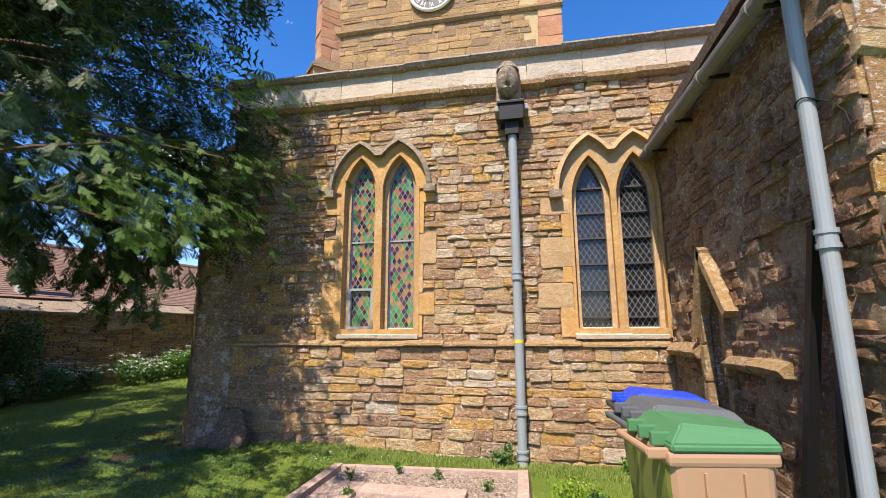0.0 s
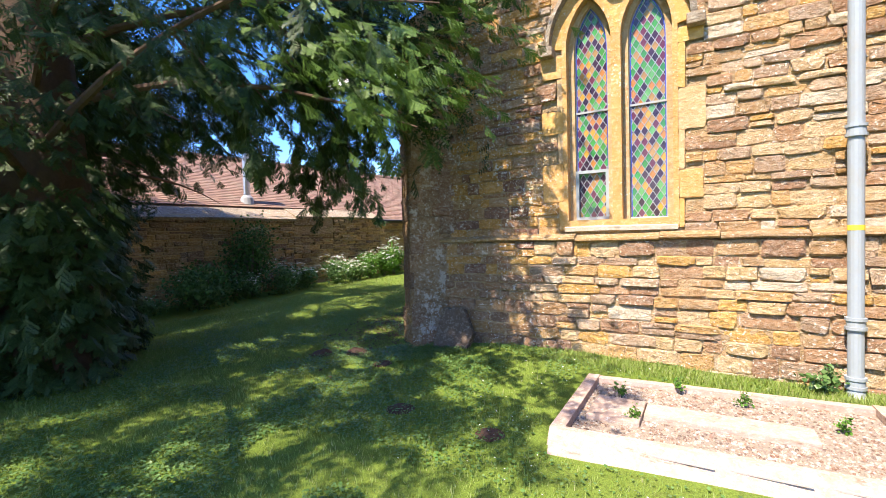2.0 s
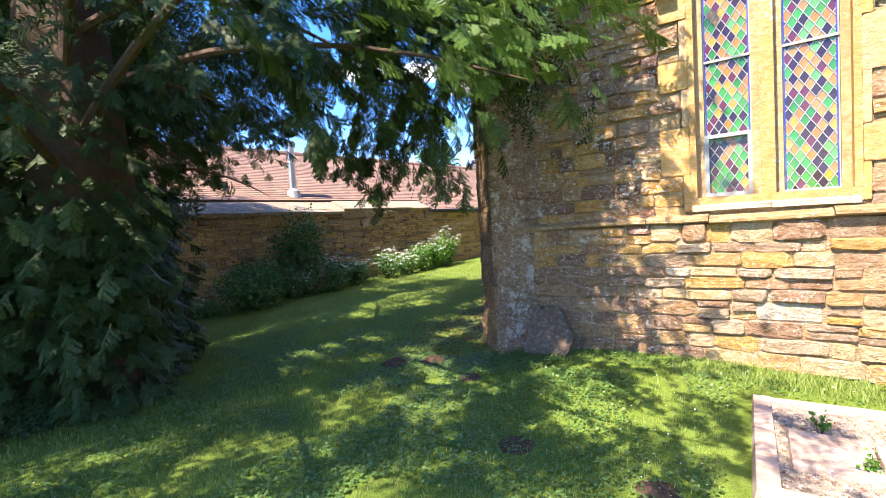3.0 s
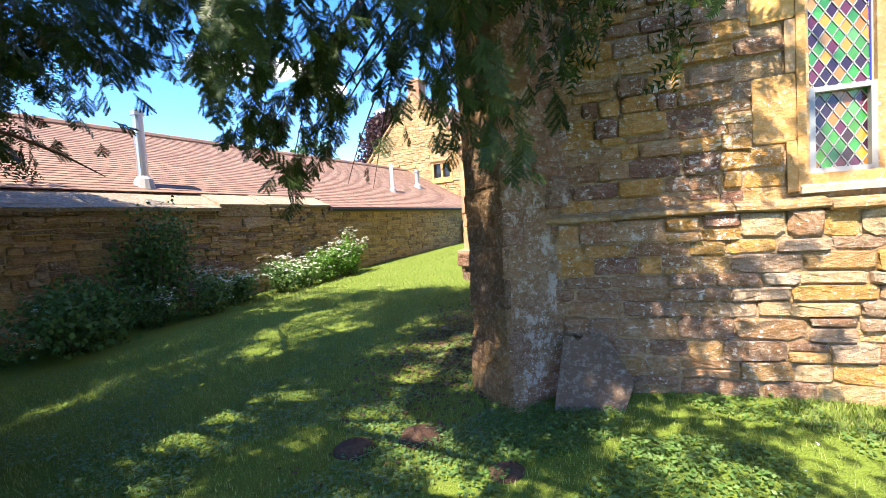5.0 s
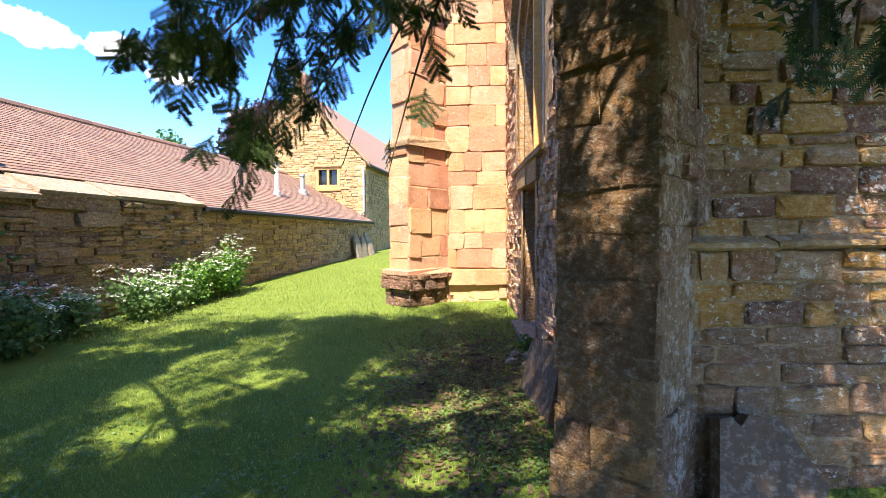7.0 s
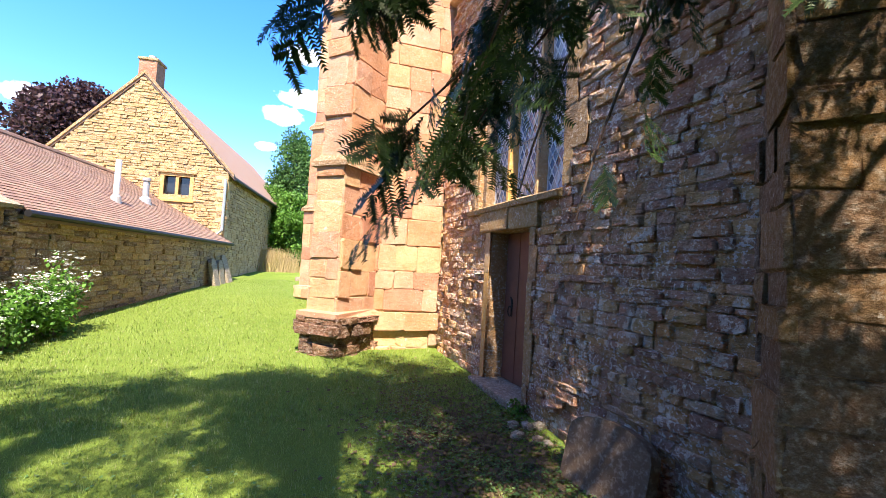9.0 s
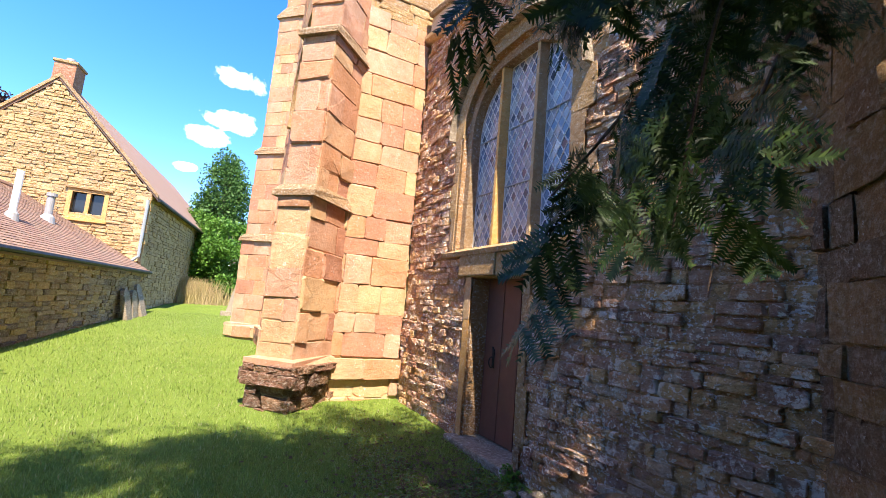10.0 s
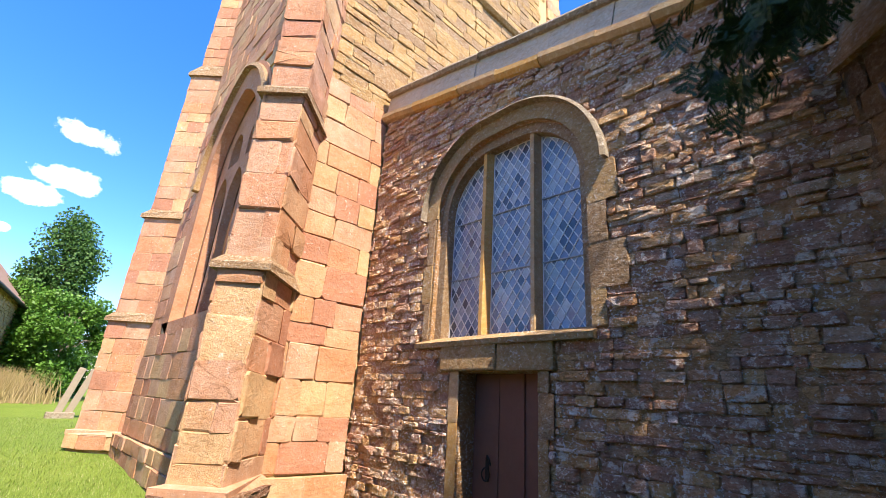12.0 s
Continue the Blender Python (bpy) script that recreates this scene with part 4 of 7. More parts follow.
mortar_sheet(west, FW, YS + 0.02, YT - 0.02, -0.1, 5.7, [WIN_OUT, DOOR, WH_OUT, LINTEL, SILL] + cov, M_mortardark, -0.016, 0.02, 0.035, west_top)
win3 = structure(new("window_3"), "three-light mullioned window of pale diamond panes under an arched hood", "window")
inn = [(WIN_C - WIN_H + 0.1, 2.28)] + pointed(WIN_C, WIN_H - 0.1, 3.70, 4.38, 10) + [(WIN_C + WIN_H - 0.1, 2.28)]
part("outer_order", slab_bm(FW, WIN_OUT, [inn], -0.22, -0.09), M_dressdark, win3)
m1, m2 = 8.10, 8.74
top_at = lambda u: max(scan(inn, 0)[:1] + [v for v in np.arange(3.0, 4.4, 0.01) if len(scan(inn, v)) > 1 and min(scan(inn, v)) < u < max(scan(inn, v))])
for u0, u1 in ((inn[0][0], m1 - 0.05), (m1 + 0.05, m2 - 0.05), (m2 + 0.05, inn[-1][0])):
    o = clip_poly(rect(u0, u1, 2.28, 5.0), anticlockwise(inn))
    leaded_light(win3, FW, o, -0.22, 0.105, 0.155, M_quarry, rs, None, 0.011, 0.05, M_leadpale)
    for v in (2.95, 3.62):
        part("saddle_bar", box_bm((u0, v, -0.215), (u1, v + 0.012, -0.20), FW), M_lead, win3)
for u in (m1, m2):
    t = top_at(u)
    bm = bmesh.new()
    add_slab(bm, FW @ Matrix.Rotation(radians(90), 4, "X") @ Matrix.Identity(4), [(u - 0.05, -0.25), (u - 0.05, -0.20), (u - 0.022, -0.11), (u + 0.022, -0.11), (u + 0.05, -0.20), (u + 0.05, -0.25)], [], -t - 0.03, -2.28)
    part("mullion", bm, M_dressed, win3)
hood(win3, FW, WHOOD, 0.035, M_grey, False, 0.09)
bm = bmesh.new()
add_slab(bm, FW, WHOOD + [p for p in WIN_OUT[1:-1]][::-1], [], -0.05, -0.005)
part("arch_stone", bm, M_dressdark, win3)
moulding("sill_block", FW, 7.42, 9.52, [(2.17, -0.12), (2.17, 0.06), (2.22, 0.07), (2.29, -0.10), (2.29, -0.24), (2.17, -0.24)], M_dressdark, win3, rs, (0.9, 1.2))
# added black sheet in place of the dark interior behind the panes
part("unlit_backing", slab_bm(FW, rect(7.4, 9.5, 2.2, 4.6), [], -0.40, -0.36), M_black, win3)

door = structure(new("door_1"), "brown painted boarded door with iron ring latch in a stone frame", "door")
for a, b in ((7.99, 8.27), (8.275, 8.56), (8.565, 8.86)):
    part("board", box_bm((a, 0.26, -0.27), (b, 1.93, -0.22), FW, 0.006), M_door, door)
part("cover_strip", box_bm((8.255, 0.26, -0.222), (8.295, 1.93, -0.205), FW, 0.004), M_door, door)
part("cover_strip", box_bm((8.55, 0.26, -0.222), (8.57, 1.93, -0.212), FW, 0.003), M_door, door)
part("latch_plate", box_bm((8.66, 0.98, -0.222), (8.70, 1.18, -0.214), FW, 0.003), M_iron, door)
ring = bmesh.new()
add_tube(ring, [FW @ Vector((8.68 + 0.045 * math.sin(a), 1.04 + 0.055 * math.cos(a), -0.195)) for a in (2 * math.pi * k / 14 for k in range(15))], 0.007, 6)
part("ring_handle", ring, M_iron, door)
bar = bmesh.new()
add_tube(bar, [FW @ Vector(p) for p in ((8.68, 1.16, -0.21), (8.66, 1.20, -0.19), (8.63, 1.17, -0.185), (8.62, 1.12, -0.19))], 0.008, 6)
part("latch_hook", bar, M_iron, door)
part("lintel", box_bm((7.80, 1.93, -0.28), (8.40, 2.175, 0.035), FW, 0.02), M_dressdark, door)
part("lintel", box_bm((8.405, 1.935, -0.28), (9.13, 2.18, 0.045), FW, 0.02), M_dressdark, door)
part("threshold", box_bm((7.90, 0.02, -0.30), (9.0, 0.25, 0.14), FW, 0.02), M_grey, door)
# added black sheet that keeps the gaps round the door dark
part("unlit_backing", slab_bm(FW, rect(7.9, 8.95, 0.1, 2.0), [], -0.40, -0.34), M_black, door)


# ---- diagonal buttresses ----
def buttress(name, corner, d, stages, material, label, rng, heights, lengths, variants, depth, count=120, ledge=M_dressdark, foot=None, pale=None):
    d = Vector((*d, 0)).normalized()
    side = Vector((-d.y, d.x, 0))
    c = Vector((*corner, 0))
    root = structure(new(name), label, "buttress")
    per = count // (len(stages) * 3) + 1
    for k, (z0, z1, proj, half, weather) in enumerate(stages):
        core = Matrix(((side.x, 0, d.x, c.x), (side.y, 0, d.y, c.y), (0, 1, 0, 0), (0, 0, 0, 1)))
        part("core", box_bm((-half + 0.014, z0, -0.6), (half - 0.014, z1, proj - 0.014), core), M_mortargold if material is M_tower else M_mortardark, root)
        faces = ((wall_frame(c + d * proj, side, d), -half, half), (wall_frame(c + side * half, d, side), -0.55, proj), (wall_frame(c - side * half, -d, -side), -proj, 0.55))
        for i, (m, a, b) in enumerate(faces):
            st = lay(rng, a, b, z0, z1, heights, lengths, wander=0.0)
            if foot and z1 < 0.8:
                st = lay(rng, a - 0.02, b + 0.02, z0, z1, (0.10, 0.20), (0.16, 0.42), wander=0.02)
                place(st, m, root, foot, rng, "stone", RUBBLE, (0.02, 0.10), 0.006, (0, 0.4), 30, -0.03)
            else:
                place(st, m, root, pale if pale and i == 1 else material, rng, "stone", variants, depth, 0.001, (0, 1.5), 40 if z0 < 4 else 12, -0.028)
        if weather:
            nxt = stages[k + 1] if k + 1 < len(stages) else (0, 0, 0.0, half - 0.05, 0)
            bm = bmesh.new()
            o = 0.06 if z1 > 1 else 0.01
            pr = [(z1 - 0.02, -0.3), (z1 - 0.02, proj + o), (z1 + 0.05, proj + o), (z1 + weather, nxt[2]), (z1 + weather, -0.3)]
            ends = []
            for u, kk in ((-half - o, 0), (half + o, 0)):
                ends.append([bm.verts.new(core @ Vector((u if i < 3 else math.copysign(nxt[3], u), v, w))) for i, (v, w) in enumerate(pr)])
            for i in range(5):
                bm.faces.new((ends[0][i], ends[0][(i + 1) % 5], ends[1][(i + 1) % 5], ends[1][i]))
            bm.faces.new(ends[0][::-1])
            bm.faces.new(ends[1])
            part("weathering", bm, ledge if z1 > 1 else material, root)
    return root


buttress("buttress_aisle", (XW, YS), (-1, -1), [(-0.2, 0.30, 0.30, 0.255, 0), (0.30, 3.75, 0.285, 0.235, 0.35)], M_butt, "weathered corner buttress with flaking lichened stone", rs, (0.13, 0.36), (0.17, 0.5), WORN, (0.024, 0.058), pale=M_buttpale)
STAGES = [(-0.2, 0.24, 0.67, 0.31, 0), (0.24, 0.50, 0.63, 0.275, 0), (0.50, 0.75, 0.69, 0.33, 0.07), (0.80, 2.78, 0.60, 0.25, 0.16), (2.90, 4.95, 0.54, 0.24, 0.18), (5.1, 8.6, 0.46, 0.24, 0.3), (8.9, 11.2, 0.30, 0.24, 0.4)]
buttress("buttress_tower", (XT, YT), (-1, -1), STAGES, M_tower, "stepped diagonal buttress of eroded red sandstone", rs, (0.18, 0.46), (0.26, 0.62), WORN, (0.018, 0.052), 160, foot=M_plinth)
buttress("buttress_tower", (XT, YN), (-1, 1), STAGES, M_tower, "far stepped diagonal buttress of red sandstone", rs, (0.24, 0.40), (0.30, 0.60), ASHLAR, (0.024, 0.037), 90)

# ---- tower stones ----
st = lay(rs, XT + 0.02, XW, 0.8, 5.9, (0.20, 0.44), (0.28, 0.75), wander=0.0)
place(st, FTS, tower, M_tower, rs, "stone", ASHLAR, (0.020, 0.040), 0.003, (-4.6, 2), 120, -0.028)
st = lay(rs, XT, XW, 0.52, 0.79, (0.27, 0.3), (0.5, 0.9), wander=0.0)
place(st, FTS @ Matrix.Translation((0, 0, 0.14)), tower, M_tower, rs, "stone", ASHLAR, (0.02, 0.05), 0.003, (-4.6, 0.4), 40, -0.06)
st = lay(rs, XT, XW, -0.2, 0.52, (0.16, 0.26), (0.2, 0.5), wander=0.0)
place(st, FTS @ Matrix.Translation((0, 0, 0.055)), tower, M_tower, rs, "stone", RUBBLE, (0.0, 0.10), 0.010, (-4.6, 0.4), 40, -0.04)
part("plinth_core", box_bm((XT - 0.02, YT - 0.02, -0.3), (XW, YT, 0.78)), M_mortargold, tower)
part("plinth_core", box_bm((XT - 0.09, YT - 0.09, 0.54), (XW, YT - 0.04, 0.77)), M_tower, tower)
part("plinth_core", box_bm((XT - 0.07, YT, -0.3), (XT + 0.5, YN, 0.78)), M_mortargold, tower)
st = lay(rs, XT + 0.02, XE, 5.6, 9.72, (0.14, 0.24), (0.25, 0.6), wander=0.15) + lay(rs, XT + 0.02, XE, 9.92, 15, (0.14, 0.24), (0.25, 0.6), wander=0.15)
st = [s for s in st if not (s[2] > 8.2 and s[1] > 0.35)]
place(st, FTS, tower, M_towerhigh, rs, "stone", RUBBLE, (0.0, 0.03), 0.008, (-3, 8), 300, -0.022)
st = lay(rs, 0.36, XE + 0.02, 8.2, 15, (0.26, 0.4), (0.3, 0.6), wander=0.0)
place(st, FTS, tower, M_tower, rs, "quoin", ASHLAR, (0.02, 0.05), 0.008, (0.6, 9), 40, -0.02)
moulding("string_block", FTS, XT - 0.1, XE + 0.06, [(9.72, -0.05), (9.72, 0.03), (9.78, 0.09), (9.85, 0.09), (9.92, 0.0), (9.92, -0.05)], M_dressdark, tower, rs, (0.6, 1.1))
TWO = grown(TWIN, 0.28, 0.28)
st = lay(rs, YT + 0.02, YN, 0.8, 12, (0.26, 0.42), (0.35, 0.75), [TWO], None, 0.0)
place(st, FTW, tower, M_tower, rs, "stone", ASHLAR, (0.022, 0.038), 0.002, (12, 3), 120, -0.028)
st = lay(rs, YT, YN, -0.2, 0.8, (0.22, 0.3), (0.3, 0.6), wander=0.0)
place(st, FTW @ Matrix.Translation((0, 0, 0.10)), tower, M_tower, rs, "stone", ASHLAR, (0.02, 0.06), 0.008, (12, 0.4), 40, -0.04)
win4 = structure(new("window_4"), "tall traceried tower window in red sandstone", "window")
TL = [(TW_C + k * 0.72, 0.30, 2.5, 4.9, 5.45) for k in (-1, 0, 1)]
mid = [(TW_C - TW_H + 0.15, 2.45)] + pointed(TW_C, TW_H - 0.15, 5.4, 7.0, 10) + [(TW_C + TW_H - 0.15, 2.45)]
part("outer_order", slab_bm(FTW, TWO[:1] + TWO[1:], [mid], -0.2, 0.0), M_tower, win4)
quat = [light_outline(TW_C + s * 0.42, 0.26, 5.62, 5.95, 6.3, 5) for s in (-1, 1)]
part("tracery", slab_bm(FTW, grown(mid, 0.05, 0.0), [light_outline(*q) for q in TL] + quat, -0.36, -0.22), M_tower, win4)
part("pane", slab_bm(FTW, TWIN, [], -0.42, -0.40), M_dkglass, win4)
hood(win4, FTW, pointed(TW_C, TW_H + 0.22, 5.4, 7.45, 12), 0.08, M_dressdark, True, 0.10)

# clock on the tower
clock = tagged(new("tower_clock"), "round blue-black clock face with pale numerals", "clock")
disc = bmesh.new()
cc = Vector((-2.46, YT - 0.03, 10.72))
add_tube(disc, [cc + Vector((0, 0.05, 0)), cc + Vector((0, -0.06, 0))], 0.56, 48)
part("dial", disc, M_clock, clock)
rim = bmesh.new()
add_tube(rim, [cc + Vector((0.61 * math.cos(a), -0.05, 0.61 * math.sin(a))) for a in (2 * math.pi * k / 40 for k in range(41))], 0.05, 8, False)
part("rim", rim, M_gilt, clock)
for k, txt in enumerate(("XII", "I", "II", "III", "IV", "V", "VI", "VII", "VIII", "IX", "X", "XI")):
    a = math.pi / 2 - k * math.pi / 6
    nb = bmesh.new()
    x = 0.0
    glyphs = []
    for ch in txt:
        wd = {"I": 0.03, "V": 0.075, "X": 0.08}[ch]
        glyphs.append((ch, x, wd))
        x += wd + 0.012
    mm = Matrix.Translation(cc + Vector((0, -0.065, 0))) @ Matrix.Rotation(k * math.pi / 6, 4, "Y") @ Matrix.Translation((-x / 2, 0, 0.38))
    for ch, gx0, wd in glyphs:
        if ch == "I":
            add_box(nb, (gx0 + 0.008, -0.004, 0), (gx0 + 0.024, 0.004, 0.14), mm)
        else:
            lean = wd / 2 - 0.01
            for s in (-1, 1):
                b0, t0 = (gx0 + wd / 2, gx0 + wd / 2 + s * lean) if ch == "V" else (gx0 + wd / 2 - s * lean, gx0 + wd / 2 + s * lean)
                vs = [nb.verts.new(mm @ Vector(p)) for p in ((b0 - 0.008, 0, 0), (b0 + 0.008, 0, 0), (t0 + 0.008, 0, 0.14), (t0 - 0.008, 0, 0.14))]
                nb.faces.new(vs)
    part("numeral", nb, M_gilt, clock)
for ang, ln in ((200, 0.33), (-35, 0.45)):
    part("hand", box_bm((-0.014, -0.01, -0.06), (0.014, 0.0, ln), Matrix.Translation(cc + Vector((0, -0.075, 0))) @ Matrix.Rotation(radians(ang), 4, "Y")), M_gilt, clock)

# ---- chapel stones, ledge, doorway hood ----
st = lay(rs, YC + 0.02, YS - 0.08, -0.1, 3.7, (0.05, 0.125), (0.10, 0.30), [NICHE])
place(st, FC, chapel, M_chapelshade, rs, "stone", RUBBLE, (0.005, 0.05), 0.011, (3.6, 1.6), 300, -0.028)
st = lay(rs, XC - 0.0, 4.5, -0.1, 3.7, (0.10, 0.22), (0.2, 0.5))
place(st, FCS, chapel, M_rubble, rs, "stone", RUBBLE, (0.01, 0.06), 0.011, (1.5, 2), 60, -0.028)
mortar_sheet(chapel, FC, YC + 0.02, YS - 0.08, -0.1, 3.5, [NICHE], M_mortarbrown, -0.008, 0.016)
dhood = structure(new("trim_doorway_hood"), "gabled stone hood over a blocked doorway", "hood mould")
for a, b in (((4.40, 1.45), (4.07, 2.17)), ((4.07, 2.17), (3.62, 1.62))):
    bm = bmesh.new()
    ln = math.hypot(b[0] - a[0], b[1] - a[1])
    nx, ny = (b[1] - a[1]) / ln * 0.07, -(b[0] - a[0]) / ln * 0.07
    add_slab(bm, FC, [a, b, (b[0] - nx * 1.0, b[1] - ny), (a[0] - nx, a[1] - ny)], [], -0.02, 0.10)
    part("hood_block", bm, M_dressdark, dhood)
for (a, b) in ((3.80, 3.90), (4.24, 4.34)):
    st = lay(rs, a, b, -0.1, 1.62, (0.3, 0.5), (0.1, 0.12), wander=0)
    place(st, FC, dhood, M_dressdark, rs, "jamb_block", ASHLAR, (0.03, 0.06), 0.006)
ledge2 = structure(new("trim_string_course"), "worn stone ledge on the chapel wall", "string course")
moulding("string_block", FC, 2.98, 3.80, [(1.21, -0.02), (1.21, 0.07), (1.25, 0.10), (1.30, 0.03), (1.30, -0.02)], M_dressdark, ledge2, rs, (0.4, 0.7))
moulding("string_block", FC, 4.36, YS - 0.14, [(1.23, -0.02), (1.23, 0.08), (1.28, 0.11), (1.36, 0.03), (1.36, -0.02)], M_dressdark, ledge2, rs, (0.4, 0.7))


# ---- rainwater pipes ----
def downpipe(x, y, z0, z1, r, collars, label):
    p = thing("downpipe", label, "drainpipe")
    part("pipe", tube_bm([(x, y, z0), (x, y, z1)], r, 16), M_pipe, p, smooth=False)
    for z in collars:
        c = bmesh.new()
        for dz in (-0.035, 0.035):
            add_tube(c, [(x, y, z + dz - 0.012), (x, y, z + dz + 0.012)], r * 1.32, 16)
        add_tube(c, [(x, y, z - 0.04), (x, y, z + 0.04)], r * 1.16, 16)
        part("collar", c, M_pipe, p)
    return p


dp = downpipe(-0.19, 5.20, 0.05, 3.90, 0.052, (2.10, 0.62, 0.16), "grey painted cast iron downpipe with collars on the church wall")
part("shoe", tube_bm([(-0.19, 5.20, 0.10), (-0.19, 5.18, 0.04), (-0.19, 5.13, 0.0)], 0.058, 14), M_pipe, dp)
# black disc painted for the shade inside the pipe's mouth
part("shoe_mouth", tube_bm([(-0.19, 5.131, 0.001), (-0.19, 5.128, -0.001)], 0.044, 14), M_black, dp)
part("tape_band", tube_bm([(-0.19, 5.20, 1.34), (-0.19, 5.20, 1.38)], 0.0535, 16), M_yellow, dp)
hop = thing("rainwater_hopper", "black cast iron hopper head below the carved spout", "hopper")
hb = bmesh.new()
vs = add_box(hb, (-0.33, 5.06, 3.98), (-0.05, 5.33, 4.20))
hv = add_box(hb, (-0.27, 5.12, 3.82), (-0.11, 5.30, 3.98))
part("body", hb, M_black, hop)
part("rim", box_bm((-0.35, 5.04, 4.18), (-0.03, 5.33, 4.215), None, 0.006), M_black, hop)
for x in (-0.36, -0.02):
    part("bracket", box_bm((x - 0.035, 5.12, 4.12), (x + 0.035, 5.34, 4.19), None, 0.01), M_lead, hop)


def carved_head():
    bm = bmesh.new()
    bmesh.ops.create_uvsphere(bm, u_segments=24, v_segments=18, radius=1.0)
    for v in bm.verts:
        x, y, z = v.co
        front = max(0.0, -y)
        k = 1.0 + 0.10 * front * math.cos(z * 9) * 0.4
        if abs(x) < 0.22 and -0.35 < z < 0.25:
            y -= 0.30 * (1 - abs(x) / 0.22) * (0.6 + 0.4 * (0.25 - z) / 0.6)
        for ex in (-0.36, 0.36):
            y += 0.22 * math.exp(-((x - ex) ** 2 + (z - 0.22) ** 2) / 0.025) * front
        y += 0.12 * math.exp(-(x ** 2) / 0.08 - ((z + 0.48) ** 2) / 0.006) * front
        y -= 0.10 * math.exp(-((z - 0.42) ** 2) / 0.01) * front
        if z < -0.55:
            x *= 0.8
            y -= 0.15 * front
        v.co = Vector((x * 0.135 * k, y * 0.16, z * 0.22))
    bmesh.ops.transform(bm, matrix=Matrix.Translation((-0.22, 5.10, 4.48)), verts=bm.verts)
    add_box(bm, (-0.37, 5.14, 4.22), (-0.07, 5.38, 4.62), None, 0.03)
    add_tube(bm, [(-0.22, 5.12, 4.63), (-0.22, 5.12, 4.67)], [0.14, 0.13], 16)
    add_tube(bm, [(-0.22, 5.12, 4.67), (-0.22, 5.12, 4.73)], [0.10, 0.085], 16)
    add_box(bm, (-0.36, 5.16, 4.60), (-0.08, 5.36, 4.70), None, 0.02)
    return bm


tagged(finish("carved_stone_spout", carved_head(), M_grey), "weathered carved stone head projecting from the parapet", "carving")

gut = thing("gutter", "weathered half-round gutter along the chapel eaves", "gutter")
part("trough", tube_bm([(1.32, 5.30, 3.46), (1.32, 1.9, 3.28)], 0.062, 12), M_pipedark, gut)
for y in (4.9, 4.1, 3.3, 2.5):
    part("bracket", box_bm((1.30, y - 0.012, 3.46 - (5.3 - y) * 0.053 - 0.075), (1.50, y + 0.012, 3.46 - (5.3 - y) * 0.053 - 0.05)), M_iron, gut)
    part("joint", tube_bm([(1.32, y + 0.16, 3.46 - (5.14 - y) * 0.053), (1.32, y + 0.10, 3.46 - (5.2 - y) * 0.053)], 0.072, 12), M_pipedark, gut)
dp2 = downpipe(1.36, 2.38, 0.0, 3.6, 0.038, (1.91,), "large grey painted downpipe on the chapel wall")
wirebm = bmesh.new()
add_tube(wirebm, [(1.36 + 0.045 * math.cos(a), 2.38 + 0.045 * math.sin(a), 2.60 + 0.012 * math.sin(a * 2)) for a in (2 * math.pi * k / 16 for k in range(33))], 0.0035, 5)
add_tube(wirebm, [(1.38, 2.36, 2.60), (1.42, 2.30, 2.56), (1.43, 2.24, 2.48), (1.43, 2.22, 2.40), (1.43, 2.25, 2.32)], 0.003, 5)
part("wire", wirebm, M_iron, dp2)
for (y0, z0, y1, z1) in ((2.51, 2.0, 2.90, 0.02), (2.46, 1.36, 2.52, 0.02)):
    pr = thing("leaning_post", "black painted metal post leaning on the chapel wall", "post", "leaning posts")
    part("shaft", tube_bm([(1.30, y1, z1), (1.39, y0, z0)], 0.035, 4), M_black, pr)
    part("cap", tube_bm([(1.388, y0, z0 - 0.005), (1.392, y0, z0 + 0.02)], 0.04, 4), M_black, pr)


# ---- garden wall, long range and house beyond ----
P0 = Vector((-9.77, 11.42, 0))
GU, GN = Vector((0.148, 0.989, 0)).normalized(), Vector((0.989, -0.148, 0)).normalized()
FG = wall_frame(P0, GU, GN)
garden = structure(finish("wall_garden", slab_bm(FG, [(-15, -0.3), (9.55, -0.3), (9.55, 1.84), (0, 1.84), (0, 1.96), (-15, 1.96)], [], -0.35, -0.03), M_mortargold), "ochre rubble garden wall with patched courses", "wall")
rg = random.Random(23)
st = lay(rg, -8.5, -2.95, 0.0, 1.86, (0.05, 0.13), (0.14, 0.42)) + lay(rg, -2.95, -1.72, 0.0, 1.5, (0.06, 0.16), (0.2, 0.5)) + lay(rg, -2.95, -1.72, 1.5, 1.94, (0.22, 0.22), (0.5, 0.7), wander=0) + lay(rg, -1.72, 0.0, 0.0, 1.94, (0.035, 0.09), (0.12, 0.34))
place(st, FG, garden, M_garden, rg, "stone", RUBBLE, (0.01, 0.085), 0.012, (-2.0, 1.0), 300, -0.03)
st = lay(rg, 0.0, 9.55, 0.0, 1.80, (0.07, 0.15), (0.18, 0.5), wander=0.15)
place(st, FG, garden, M_garden, rg, "stone", RUBBLE, (0.01, 0.045), 0.008, (2.0, 1.0), 0, -0.02)
moulding("coping_block", FG, -15.0, -2.9, [(1.84, -0.55), (1.84, 0.07), (1.90, 0.09), (2.16, -0.46), (2.16, -0.55)], M_grey, garden, rg, (0.6, 1.2))
moulding("coping_block", FG, -2.9, 0.02, [(1.92, -0.55), (1.92, 0.04), (1.97, 0.06), (2.19, -0.46), (2.19, -0.55)], M_grey, garden, rg, (0.6, 1.2))
